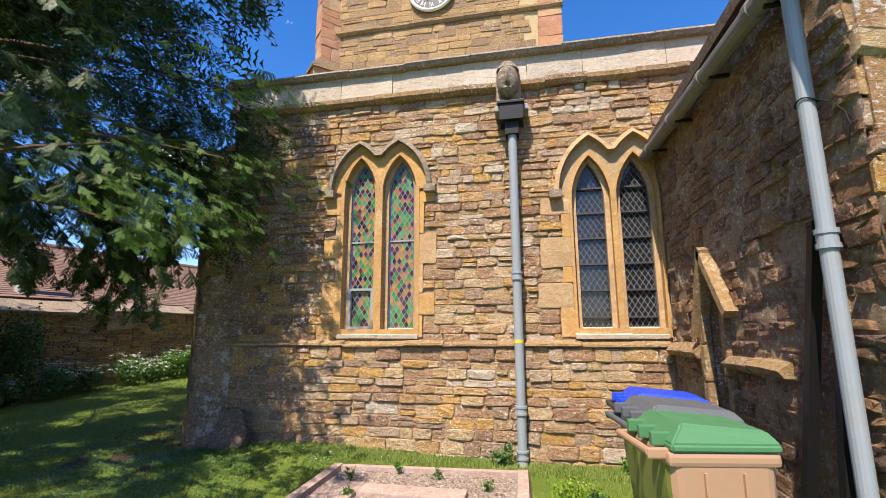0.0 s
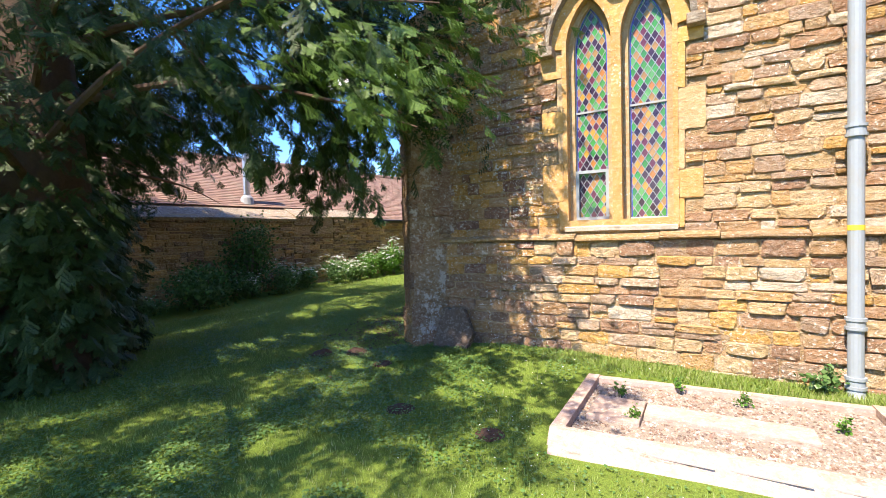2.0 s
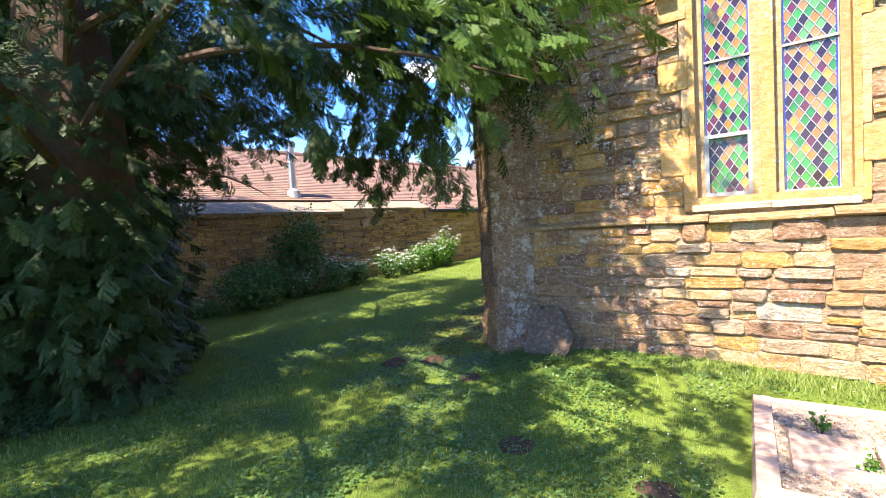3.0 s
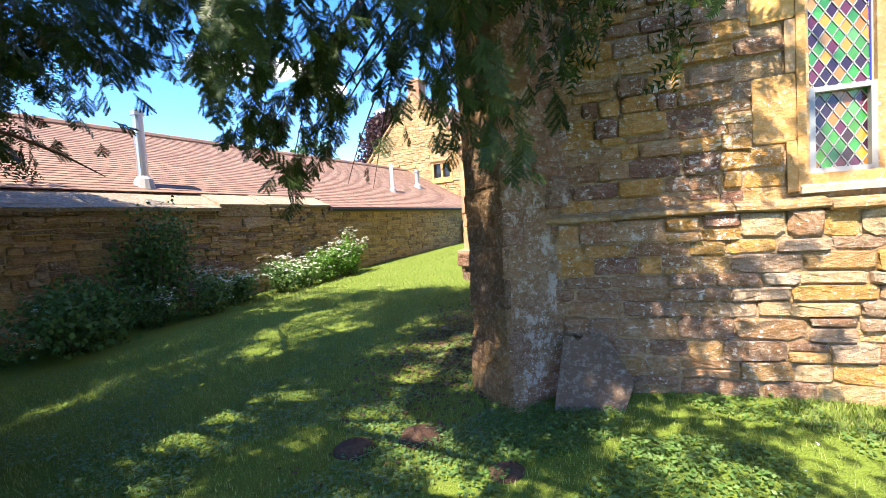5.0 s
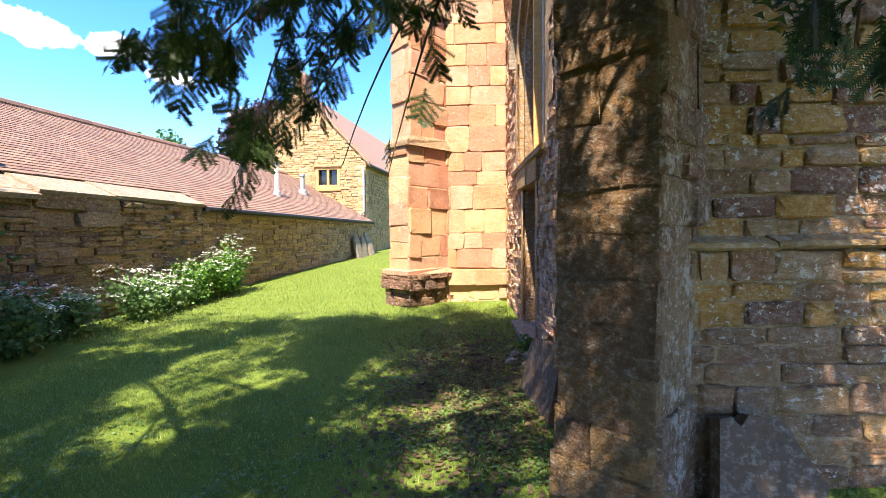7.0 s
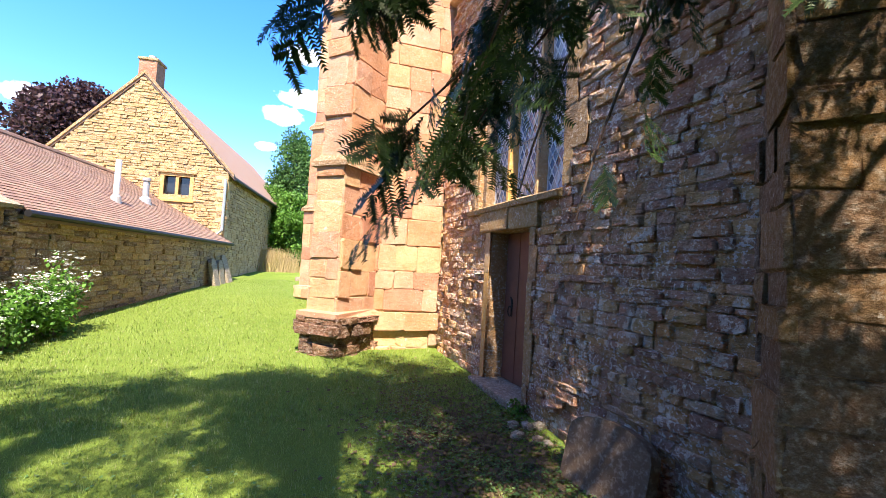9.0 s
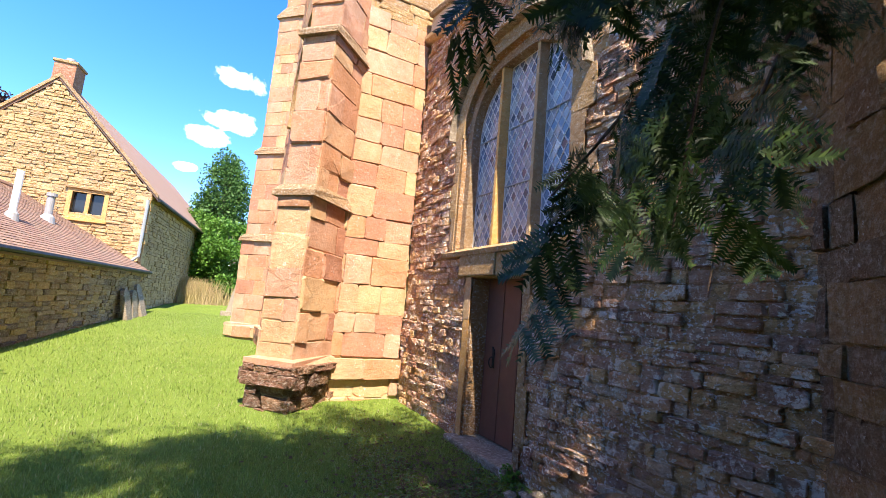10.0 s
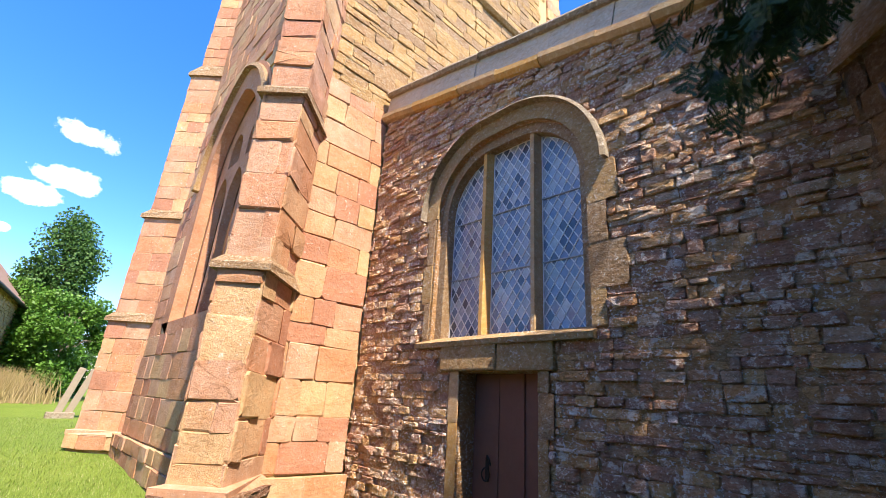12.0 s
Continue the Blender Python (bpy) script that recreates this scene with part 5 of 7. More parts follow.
moulding("coping_block", FG, 0.03, 9.5, [(1.80, -0.3), (1.80, 0.04), (1.845, 0.04), (1.845, -0.3)], M_pale, garden, rg, (1.6, 2.4))

range_ = thing("long_outbuilding", "long low outbuilding with a brown tiled roof behind the wall", "building")
ridge_w, ridge_v, eave_w, eave_v = -3.5, 3.85, 0.06, 1.90
A0, A1 = -15.0, 9.55
roofbm = bmesh.new()
section = [(eave_w, eave_v - 0.04), (ridge_w, ridge_v - 0.04), (2 * ridge_w - eave_w, eave_v - 0.04), (2 * ridge_w - eave_w, eave_v - 0.12), (ridge_w, ridge_v - 0.2), (eave_w, eave_v - 0.12)]
near_section = [(-0.5, 2.17), *section[1:5], (-0.5, 2.05)]
for a_, b_, sec in ((A0, 0.02, near_section), (0.02, A1, section)):
    ends = [[roofbm.verts.new(FG @ Vector((u, v, w))) for w, v in sec] for u in (a_, b_)]
    for i in range(6):
        roofbm.faces.new((ends[0][i], ends[0][(i + 1) % 6], ends[1][(i + 1) % 6], ends[1][i]))
roof_part = part("roof", roofbm, M_tile, range_)
# tiles, row by row
rise, going = ridge_v - eave_v, eave_w - ridge_w
slope_len = math.hypot(rise, going)
up, outw = Vector((0, rise / slope_len, -going / slope_len)), Vector((0, going / slope_len, rise / slope_len))
tv, tf = [], []
nrow = 38
for r in range(nrow):
    s0 = slope_len * r / nrow
    u = A0 + (0.09 if r % 2 else 0)
    while u < A1 - 0.05:
        j = rg.uniform(-0.006, 0.006)
        if u < 0.0 and s0 < 0.60:
            u += 0.178
            continue
        b = len(tv)
        for du in (0.004, 0.174):
            for ds, h in ((-0.012 + j, 0.0), (-0.012 + j, 0.014 + abs(j) * 0.5), (0.115, 0.004)):
                p = Vector((u + du, eave_v, eave_w)) + up * (s0 + ds) + outw * h
                tv.append(FG @ p)
        tf += [(b, b + 1, b + 4, b + 3), (b + 1, b + 2, b + 5, b + 4), (b, b + 2, b + 1), (b + 3, b + 4, b + 5)]
        u += 0.178
me = bpy.data.meshes.new("roof_tiling")
me.from_pydata(tv, [], tf)
me.materials.append(M_tile)
ob = new("roof_tiling", me)
ob.parent, ob["kind"] = range_, "stuff"
for k in range(int((A1 - A0) / 0.42)):
    u = A0 + k * 0.42
    part("ridge_tile", tube_bm([FG @ Vector((u, ridge_v, ridge_w)), FG @ Vector((u + 0.41, ridge_v + 0.004, ridge_w))], 0.09, 8), M_tile, range_)
part("gutter", tube_bm([FG @ Vector((0.0, 1.87, 0.12)), FG @ Vector((9.5, 1.85, 0.12))], 0.05, 8), M_black, range_)
part("fascia", box_bm((0.0, 1.845, 0.03), (9.5, 1.90, 0.06), FG), M_black, range_)
part("back_wall", slab_bm(FG, rect(A0, A1, -0.2, 1.8), [], 2 * ridge_w, 2 * ridge_w + 0.2), M_house, range_)


def on_roof(u, w, dv=0.0):
    return FG @ Vector((u, eave_v + (eave_w - w) / going * rise + dv, w))


def flue(u, w, h, r, material, label, cap=True):
    f = thing("roof_flue", label, "flue")
    b = on_roof(u, w, -0.1)
    part("pipe", tube_bm([b, b + Vector((0, 0, h))], r, 14), material, f)
    part("flashing", tube_bm([b + Vector((0, 0, 0.02)), b + Vector((0, 0, 0.2)), b + Vector((0, 0, 0.26))], [r * 2.1, r * 1.7, r * 1.05], 14), M_lead, f)
    if cap:
        part("cowl", tube_bm([b + Vector((0, 0, h)), b + Vector((0, 0, h + 0.08))], r * 1.3, 14), material, f)


flue(4.5, -1.1, 1.05, 0.06, M_white, "white plastic flue on the tiled roof", False)
flue(7.0, -1.6, 0.7, 0.08, M_lead, "short grey flue on the tiled roof")
flue(-3.75, -0.75, 1.3, 0.085, M_steel, "tall shiny steel flue on the tiled roof")

house = thing("stone_cottage", "golden stone cottage with a steep gable and brick chimney", "house")
HO = P0 + GU * 9.59
FH = wall_frame(HO, GN, -GU)
hl, hr, ha, hz, he, hd = -5.95, -0.22, -3.08, 7.28, 4.2, 15.0
gable = [(hl, -0.2), (hr, -0.2), (hr, he), (ha, hz), (hl, he)]
WA, WB = rect(-2.22, -1.42, 3.34, 4.02), rect(-4.97, -4.21, 3.3, 4.02)
gw_ = part("gable_wall", slab_bm(FH, gable, [WA, WB], -0.4, -0.03), M_mortargold, house)
gtop = lambda u: he + (hz - he) * (1 - abs(u - ha) / (hr - ha))
st = lay(rg, hl, hr, 1.4, hz, (0.07, 0.125), (0.16, 0.42), [grown(WA, 0.12, 0.1), grown(WB, 0.12, 0.1)], gtop, 0.2)
place(st, FH, gw_, M_house, rg, "stone", RUBBLE, (0.01, 0.05), 0.009, (-1.5, 3), 250, -0.022)
FHS = wall_frame(HO + GN * hr, GU, GN)
sw = part("side_wall", slab_bm(FHS, rect(0, hd, -0.2, he), [], -0.4, -0.03), M_mortargold, house)
st = lay(rg, 0, hd, 0.4, he, (0.09, 0.17), (0.2, 0.5), (), None, 0.2)
place(st, FHS, sw, M_house, rg, "stone", RUBBLE, (0.01, 0.05), 0.009, (1, 3), 0, -0.022)
part("far_wall", slab_bm(FH, gable, [], -hd, -hd + 0.4), M_house, house)
part("left_wall", slab_bm(FHS, rect(0, hd, -0.2, he), [], hl - hr - 0.0, hl - hr + 0.4), M_house, house)
for s in (-1, 1):
    e = hr if s > 0 else hl
    ov = 0.18 * s
    pts = [(ha, hz + 0.02), (e + ov, he - 0.12), (e + ov, he + 0.0), (ha, hz + 0.16)]
    part("roof_slope", slab_bm(FH, pts, [], -hd, 0.02), M_tile, house)
    part("gable_coping", slab_bm(FH, [(ha, hz + 0.10), (e + ov, he - 0.05), (e + ov, he + 0.06), (ha, hz + 0.22)], [], -0.05, 0.06), M_dressdark, house)
for W_ in (WA, WB):
    u0, u1, v0, v1 = W_[0][0], W_[1][0], W_[0][1], W_[2][1]
    w = part("window", slab_bm(FH, rect(u0 - 0.12, u1 + 0.12, v0 - 0.12, v1 + 0.1), [W_], -0.15, 0.02), M_dressed, house, "stone mullioned cottage window")
    part("pane", slab_bm(FH, W_, [], -0.14, -0.13), M_dkglass, w)
    part("mullion", box_bm(((u0 + u1) / 2 - 0.05, v0, -0.14), ((u0 + u1) / 2 + 0.05, v1, 0.0), FH), M_dressed, w)
    part("label_mould", box_bm((u0 - 0.2, v1 + 0.1, -0.02), (u1 + 0.2, v1 + 0.17, 0.08), FH, 0.01), M_dressdark, w)
    part("sill", box_bm((u0 - 0.16, v0 - 0.18, -0.02), (u1 + 0.16, v0 - 0.10, 0.06), FH, 0.01), M_dressed, w)
ch = part("chimney", box_bm((ha - 0.28, hz - 0.5, -0.75), (ha + 0.28, hz + 0.62, -0.12), FH), stone("chimney_brick", [(0.34, 0.15, 0.09), (0.28, 0.12, 0.08), (0.38, 0.19, 0.12)], bump=0.01), house, "small red brick chimney")
part("chimney_cap", box_bm((ha - 0.32, hz + 0.62, -0.79), (ha + 0.32, hz + 0.70, -0.08), FH, 0.01), M_dressdark, ch)
part("cowl", tube_bm([FH @ Vector((ha, hz + 0.70, -0.4)), FH @ Vector((ha, hz + 0.86, -0.4))], 0.12, 12), M_lead, ch)
part("rainwater_pipe", tube_bm([FH @ Vector((hr - 0.05, he - 0.15, 0.12)), FH @ Vector((hr - 0.05, 2.3, 0.12)), FH @ Vector((hr - 0.35, 2.0, 0.12))], 0.045, 8), M_pipe, house)
part("eaves_gutter", tube_bm([FH @ Vector((hr + 0.2, he - 0.1, 0.0)), FH @ Vector((hr + 0.2, he - 0.1, -hd))], 0.05, 8), M_black, house)


# ---- wheeled bins ----
def wheeled_bin(x0, x1, y0, y1, body_m, lid_m, rim_m, label, turn=0.0):
    """Handle and wheels on the -x side, the lid's front on the +x side."""
    z0 = ground_height((x0 + x1) / 2, (y0 + y1) / 2)
    e = thing("wheeled_bin", label, "bin", "wheeled bins", pose((x0 + x1) / 2, (y0 + y1) / 2, z0, 0, 0, turn))
    hx, hy = (x1 - x0) / 2, (y1 - y0) / 2
    b = bmesh.new()
    rings = []
    for z, k, sx in ((0.03, 0.76, 0.05), (0.06, 0.80, 0.04), (0.80, 0.95, 0.0), (0.93, 0.97, 0.0)):
        rg_ = []
        for cx, cy in ((-1, -1), (1, -1), (1, 1), (-1, 1)):
            for a in range(4):
                t = math.atan2(cy, cx) - math.pi / 4 + a / 3 * math.pi / 2
                rr = 0.05
                rg_.append(b.verts.new((cx * (hx * k - rr) + rr * math.cos(t) + sx, cy * (hy * k - rr) + rr * math.sin(t), z)))
        rings.append(rg_)
    for p, q in zip(rings, rings[1:]):
        for i in range(16):
            b.faces.new((p[i], p[(i + 1) % 16], q[(i + 1) % 16], q[i]))
    b.faces.new(rings[0][::-1])
    b.faces.new(rings[-1])
    body = part("body", b, body_m, e)
    part("rim", box_bm((-hx, -hy, 0.90), (hx, hy, 0.955), None, 0.018), rim_m, e)
    if rim_m is M_brownbin:
        body.data.materials.append(M_brownbin)
        for pl in body.data.polygons:
            pl.material_index = int(pl.normal.y < -0.5)
        for x in (-0.08, 0.07):
            part("rib", box_bm((x - 0.006, -hy * 0.97 - 0.012, 0.77), (x + 0.006, -hy * 0.9, 0.88)), M_brownbin, e)
    ld = bmesh.new()
    lr = []
    for z, k in ((0.955, 1.02), (0.985, 1.02), (1.045, 0.86), (1.06, 0.80)):
        lr.append([ld.verts.new((cx * hx * k + (0.0 if z < 1 else 0.02), cy * hy * k, z - (0.03 if cx > 0 and z > 1 else 0))) for cx, cy in ((-0.92, -1), (-0.92, 0), (-0.92, 1), (1, 1), (1.03, 0), (1, -1))])
    for p, q in zip(lr, lr[1:]):
        for i in range(6):
            ld.faces.new((p[i], p[(i + 1) % 6], q[(i + 1) % 6], q[i]))
    ld.faces.new(lr[0][::-1])
    ld.faces.new(lr[-1])
    bmesh.ops.bevel(ld, geom=[ed for ed in ld.edges], offset=0.008, segments=2, affect="EDGES")
    lid = part("lid", ld, lid_m, e)
    for s in (-1, 0, 1):
        part("hinge_rib", box_bm((-hx - 0.035, s * hy * 0.62 - 0.015, 0.965), (-hx * 0.78, s * hy * 0.62 + 0.015, 1.02), None, 0.006), lid_m, lid)
    # solid black strip that paints the dark of a slot
    part("lid_slot", box_bm((hx * 0.58, -hy * 0.88, 0.985), (hx * 0.86, -hy * 0.84, 1.0)), M_black, lid)
    part("handle", tube_bm([(-hx - 0.06, -hy * 0.85, 0.95), (-hx - 0.06, hy * 0.85, 0.95)], 0.016, 10), rim_m, e)
    for s in (-1, 1):
        part("handle_arm", box_bm((-hx - 0.07, s * hy * 0.8 - 0.015, 0.925), (-hx + 0.02, s * hy * 0.8 + 0.015, 0.965), None, 0.006), rim_m, e)
        wl_ = part("wheel", tube_bm([(-hx + 0.02, s * (hy - 0.01) - 0.02, 0.10), (-hx + 0.02, s * (hy - 0.01) + 0.02, 0.10)], 0.10, 20), M_blackbin, e)
        part("hub", tube_bm([(-hx + 0.02, s * (hy - 0.01) - 0.024, 0.10), (-hx + 0.02, s * (hy - 0.01) + 0.024, 0.10)], 0.05, 14), M_greybin, wl_)
    part("axle", tube_bm([(-hx + 0.02, -hy, 0.10), (-hx + 0.02, hy, 0.10)], 0.012, 8), M_iron, e)
    return e


wheeled_bin(0.46, 0.90, 2.06, 2.48, M_olivebin, M_greenbin, M_brownbin, "olive wheeled bin with faded brown side and green lid on grass", 9)
wheeled_bin(0.48, 0.97, 2.54, 2.99, M_olivebin, M_greybin, M_greybin, "olive wheeled bin with a grey lid standing on grass", 7)
wheeled_bin(0.54, 1.03, 3.06, 3.50, M_blackbin, M_bluebin, M_blackbin, "black wheeled bin with a bright blue lid on grass")

# ---- kerbed grave ----
grave = thing("kerbed_grave", "low granite kerbed grave filled with gravel in the lawn", "grave")
gz = 0.03
F = [(-2.03, 3.36), (-0.10, 3.47), (-0.14, 4.68), (-2.05, 4.56)]


def kerb(a, b, w_in, w_out, h, name="kerb", top=0.6):
    a, b = Vector((*a, 0)), Vector((*b, 0))
    d = (b - a).normalized()
    nrm = Vector((-d.y, d.x, 0))
    bm = bmesh.new()
    prof = [(-w_out, -0.05), (-w_out * 0.25, h), (w_in, h), (w_in, -0.05)]
    rows = [[bm.verts.new(p + nrm * o + Vector((0, 0, gz + z))) for o, z in prof] for p in (a, b)]
    for i in range(4):
        bm.faces.new((rows[0][i], rows[0][(i + 1) % 4], rows[1][(i + 1) % 4], rows[1][i]))
    bm.faces.new(rows[0][::-1])
    bm.faces.new(rows[1])
    return part(name, bm, M_granite, grave)


k1 = kerb(F[0], F[1], 0.02, 0.14, 0.14)
kerb(F[1], F[2], 0.08, 0.06, 0.13)
kerb(F[2], F[3], 0.07, 0.03, 0.12)
kerb(F[3], F[0], 0.08, 0.04, 0.13)
part("bed", slab_bm(Matrix.Translation((0, 0, gz)), [F[0], F[1], F[2], F[3]], [], -0.05, 0.075), plain("gravel_bed", (0.30, 0.25, 0.20), 0.95, vary=0.7, scale=60, bump=0.02), grave)
part("centre_slab", box_bm((-1.55, 3.86, gz + 0.04), (-0.62, 4.08, gz + 0.12), None, 0.012), M_granite, grave)
part("centre_slab", box_bm((-1.90, 3.72, gz + 0.04), (-1.56, 4.14, gz + 0.11), None, 0.012), M_granite, grave)
# worn lettering, unreadable: plain bars on the sloping kerb
for k, (x, w) in enumerate(((-1.45, 0.30), (-1.08, 0.34), (-0.66, 0.22))):
    t = (x + 2.03) / 1.93
    part("inscription_line", box_bm((x, 3.36 + 0.11 * t - 0.066, gz + 0.085), (x + w, 3.36 + 0.11 * t - 0.058, gz + 0.094)), plain("worn_lettering", (0.42, 0.34, 0.31), 0.8), grave)
pv, pf = [], []
base_v = [(-1, -1, 0), (1, -1, 0), (1, 1, 0), (-1, 1, 0), (-0.5, -0.6, 1), (0.6, -0.5, 1), (0.5, 0.6, 1), (-0.6, 0.5, 1)]
base_f = [(0, 1, 5, 4), (1, 2, 6, 5), (2, 3, 7, 6), (3, 0, 4, 7), (4, 5, 6, 7)]
for k in range(5200):
    x, y = rg.uniform(-1.97, -0.22), rg.uniform(3.45, 4.58)
    if (-1.56 < x < -0.61 and 3.85 < y < 4.09) or (-1.91 < x < -1.55 and 3.71 < y < 4.15):
        continue
    s = rg.uniform(0.005, 0.013)
    mm = Matrix.Translation((x, y, gz + 0.072)) @ Matrix.Rotation(rg.uniform(0, 6.3), 4, "Z") @ Matrix.Diagonal((s, s * 0.8, s * 0.9, 1))
    b = len(pv)
    pv += [mm @ Vector(p) for p in base_v]
    pf += [tuple(b + i for i in f) for f in base_f]
me = bpy.data.meshes.new("gravel")
me.from_pydata(pv, [], pf)
me.materials.append(stone("gravel_chips", [(0.36, 0.30, 0.26), (0.22, 0.17, 0.15), (0.48, 0.42, 0.37), (0.30, 0.20, 0.16), (0.55, 0.50, 0.46)], bump=0.002))
ob = new("gravel", me)
ob.parent, ob["kind"] = grave, "stuff"

# ---- slabs and headstones ----
FB = wall_frame((0, 5.30, 0), (1, 0, 0), (0, -1, 0))
lean = Matrix.Translation((-3.70, 5.02, 0.0)) @ Matrix.Rotation(radians(-17), 4, "X") @ Matrix.Rotation(radians(90), 4, "X")
tagged(finish("leaning_stone_slab", slab_bm(lean, [(-0.24, -0.02), (0.16, -0.02), (0.27, 0.28), (0.20, 0.40), (0.12, 0.55), (-0.02, 0.57), (-0.06, 0.52), (-0.10, 0.56), (-0.15, 0.55)], [], -0.04, 0.04), M_slate), "broken dark stone slab leaning against the corner buttress", "slab")


def headstone(m, w, h, material, label, top=0.12, thick=0.05, group=""):
    o = [(-w / 2, -0.1), (w / 2, -0.1), (w / 2, h - top)]
    o += [(w / 2 * math.cos(a), h - top + top * math.sin(a)) for a in (math.pi * k / 10 for k in range(1, 10))]
    o += [(-w / 2, h - top)]
    e = thing("headstone", label, "headstone", group)
    bm = slab_bm(m @ Matrix.Rotation(radians(90), 4, "X"), o, [], -thick, thick)
    bmesh.ops.bevel(bm, geom=[ed for ed in bm.edges if len(ed.link_faces) == 2 and ed.calc_face_angle(0) > 1.0], offset=0.008, segments=2, affect="EDGES")
    part("tablet", bm, material, e)
    return e


headstone(Matrix.Translation((-4.42, 6.48, 0.05)) @ Matrix.Rotation(radians(-82), 4, "Z") @ Matrix.Rotation(radians(-13), 4, "X"), 0.66, 0.52, M_slate, "small dark headstone leaning on the west wall", 0.14, 0.045)
for k, (al, ac, w, h, ln) in enumerate(((7.55, 0.28, 0.42, 0.85, -14), (8.15, 0.24, 0.40, 0.78, -10), (8.75, 0.30, 0.45, 0.95, -18))):
    p = P0 + GU * al + GN * ac
    p.z = ground_height(p.x, p.y) - 0.03
    headstone(Matrix.Translation(p) @ Matrix.Rotation(radians(80), 4, "Z") @ Matrix.Rotation(radians(ln), 4, "X"), w, h, M_grey, "old headstone leaning against the garden wall", 0.2, 0.05, "headstones by the wall")
for x, y, a in ((-5.93, 22.0, 12), (-5.70, 22.1, 15)):
    e = thing("leaning_grave_marker", "narrow pale wooden post leaning in the grass", "post", "leaning posts by the hedge")
    z = ground_height(x, y)
    part("post", box_bm((-0.09, -0.04, -0.1), (0.08, 0.04, 1.35), Matrix.Translation((x, y, z)) @ Matrix.Rotation(radians(a), 4, "Y"), 0.015), M_wood, e)
    part("foot", box_bm((-0.2, -0.12, -0.05), (0.2, 0.12, 0.15), Matrix.Translation((x - 0.02, y, z)), 0.02), M_grey, e)


# ---- mole hills ----
def mole_hill(x, y, r, h):
    bm = bmesh.new()
    z = ground_height(x, y)
    bmesh.ops.create_grid(bm, x_segments=22, y_segments=22, size=r * 1.25)
    for v in bm.verts:
        d = v.co.length / r
        nn = noise.noise(Vector((v.co.x * 14 + x * 7, v.co.y * 14, y))) + 0.6 * noise.noise(Vector((v.co.x * 40, v.co.y * 40, x)))
        v.co = Vector((x + v.co.x, y + v.co.y, z - 0.015 + h * max(0, 1 - d * d * (1 + 0.4 * nn)) * (1 + 0.35 * nn)))
    tagged(finish("mole_hill", bm, M_soil, smooth=True), "small mound of bare brown soil on the lawn", "mole hill", "mole hills")


for x, y, r, h in ((-5.03, 4.35, 0.15, 0.07), (-4.70, 4.58, 0.17, 0.07), (-4.10, 4.30, 0.12, 0.05), (-3.24, 3.42, 0.14, 0.04), (-2.44, 3.33, 0.13, 0.04), (-5.3, 7.6, 0.25, 0.02), (-4.75, 7.5, 0.22, 0.02), (-0.71, 3.05, 0.13, 0.02), (-1.02, 2.92, 0.08, 0.018), (-1.51, 2.45, 0.10, 0.02), (-2.07, 2.22, 0.12, 0.025)):
    mole_hill(x, y, r, h)
rub = random.Random(5)
for k in range(9):
    x, y = -4.36 + rub.uniform(-0.14, 0.16), 7.42 + rub.uniform(-0.22, 0.25)
    bm = bmesh.new()
    bmesh.ops.create_icosphere(bm, subdivisions=1, radius=rub.uniform(0.03, 0.06))
    for v in bm.verts:
        v.co *= 1 + 0.3 * noise.noise(v.co * 20 + Vector((k, 0, 0)))
    bmesh.ops.transform(bm, matrix=Matrix.Translation((x, y, ground_height(x, y) + 0.02)) @ Matrix.Diagonal((1.2, 1, 0.7, 1)), verts=bm.verts)
    tagged(finish("loose_stone", bm, M_grey), "loose pale rubble stone by the church wall", "stone", "loose stones")

for k, (x, y) in enumerate(((0.42, 2.75), (0.45, 2.95), (0.40, 2.6), (0.5, 3.1))):
    bm = box_bm((-0.06, -0.04, -0.02), (0.06, 0.05, 0.05), Matrix.Translation((x, y, ground_height(x, y) + 0.01)) @ Matrix.Rotation(k * 1.3, 4, "Z"), 0.012)
    tagged(finish("loose_stone", bm, M_grey), "loose grey stone beside the bins", "stone", "stones by the bins")

# ---- terracotta bowl with plants ----
px, py = 0.29, 3.36
pz = ground_height(px, py)
pot = thing("terracotta_bowl", "shallow terracotta bowl planted with small shrubs on the grass", "planter")
prof = [(0.08, 0.0), (0.12, 0.012), (0.158, 0.08), (0.165, 0.115), (0.178, 0.12), (0.178, 0.145), (0.16, 0.145), (0.15, 0.11)]
bm = bmesh.new()
rows = [[bm.verts.new((px + r * math.cos(a), py + r * math.sin(a), pz + z)) for a in (2 * math.pi * k / 32 for k in range(32))] for r, z in prof]
for a, b in zip(rows, rows[1:]):
    for i in range(32):
        bm.faces.new((a[i], a[(i + 1) % 32], b[(i + 1) % 32], b[i]))
bm.faces.new(rows[0][::-1])
part("bowl", bm, M_terra, pot, smooth=True)
part("soil", tube_bm([(px, py, pz + 0.10), (px, py, pz + 0.122)], 0.155, 24), M_soil, pot)
bpot = thing("plant_pot", "small black plastic plant pot on the grass", "plant pot")
part("body", tube_bm([(0.07, 3.27, pz), (0.07, 3.27, pz + 0.13)], [0.06, 0.08], 18), M_blackbin, bpot)
part("rim", tube_bm([(0.07, 3.27, pz + 0.12), (0.07, 3.27, pz + 0.142)], 0.085, 18), M_blackbin, bpot)


# ---- plants ----
NR = np.random.RandomState(3)


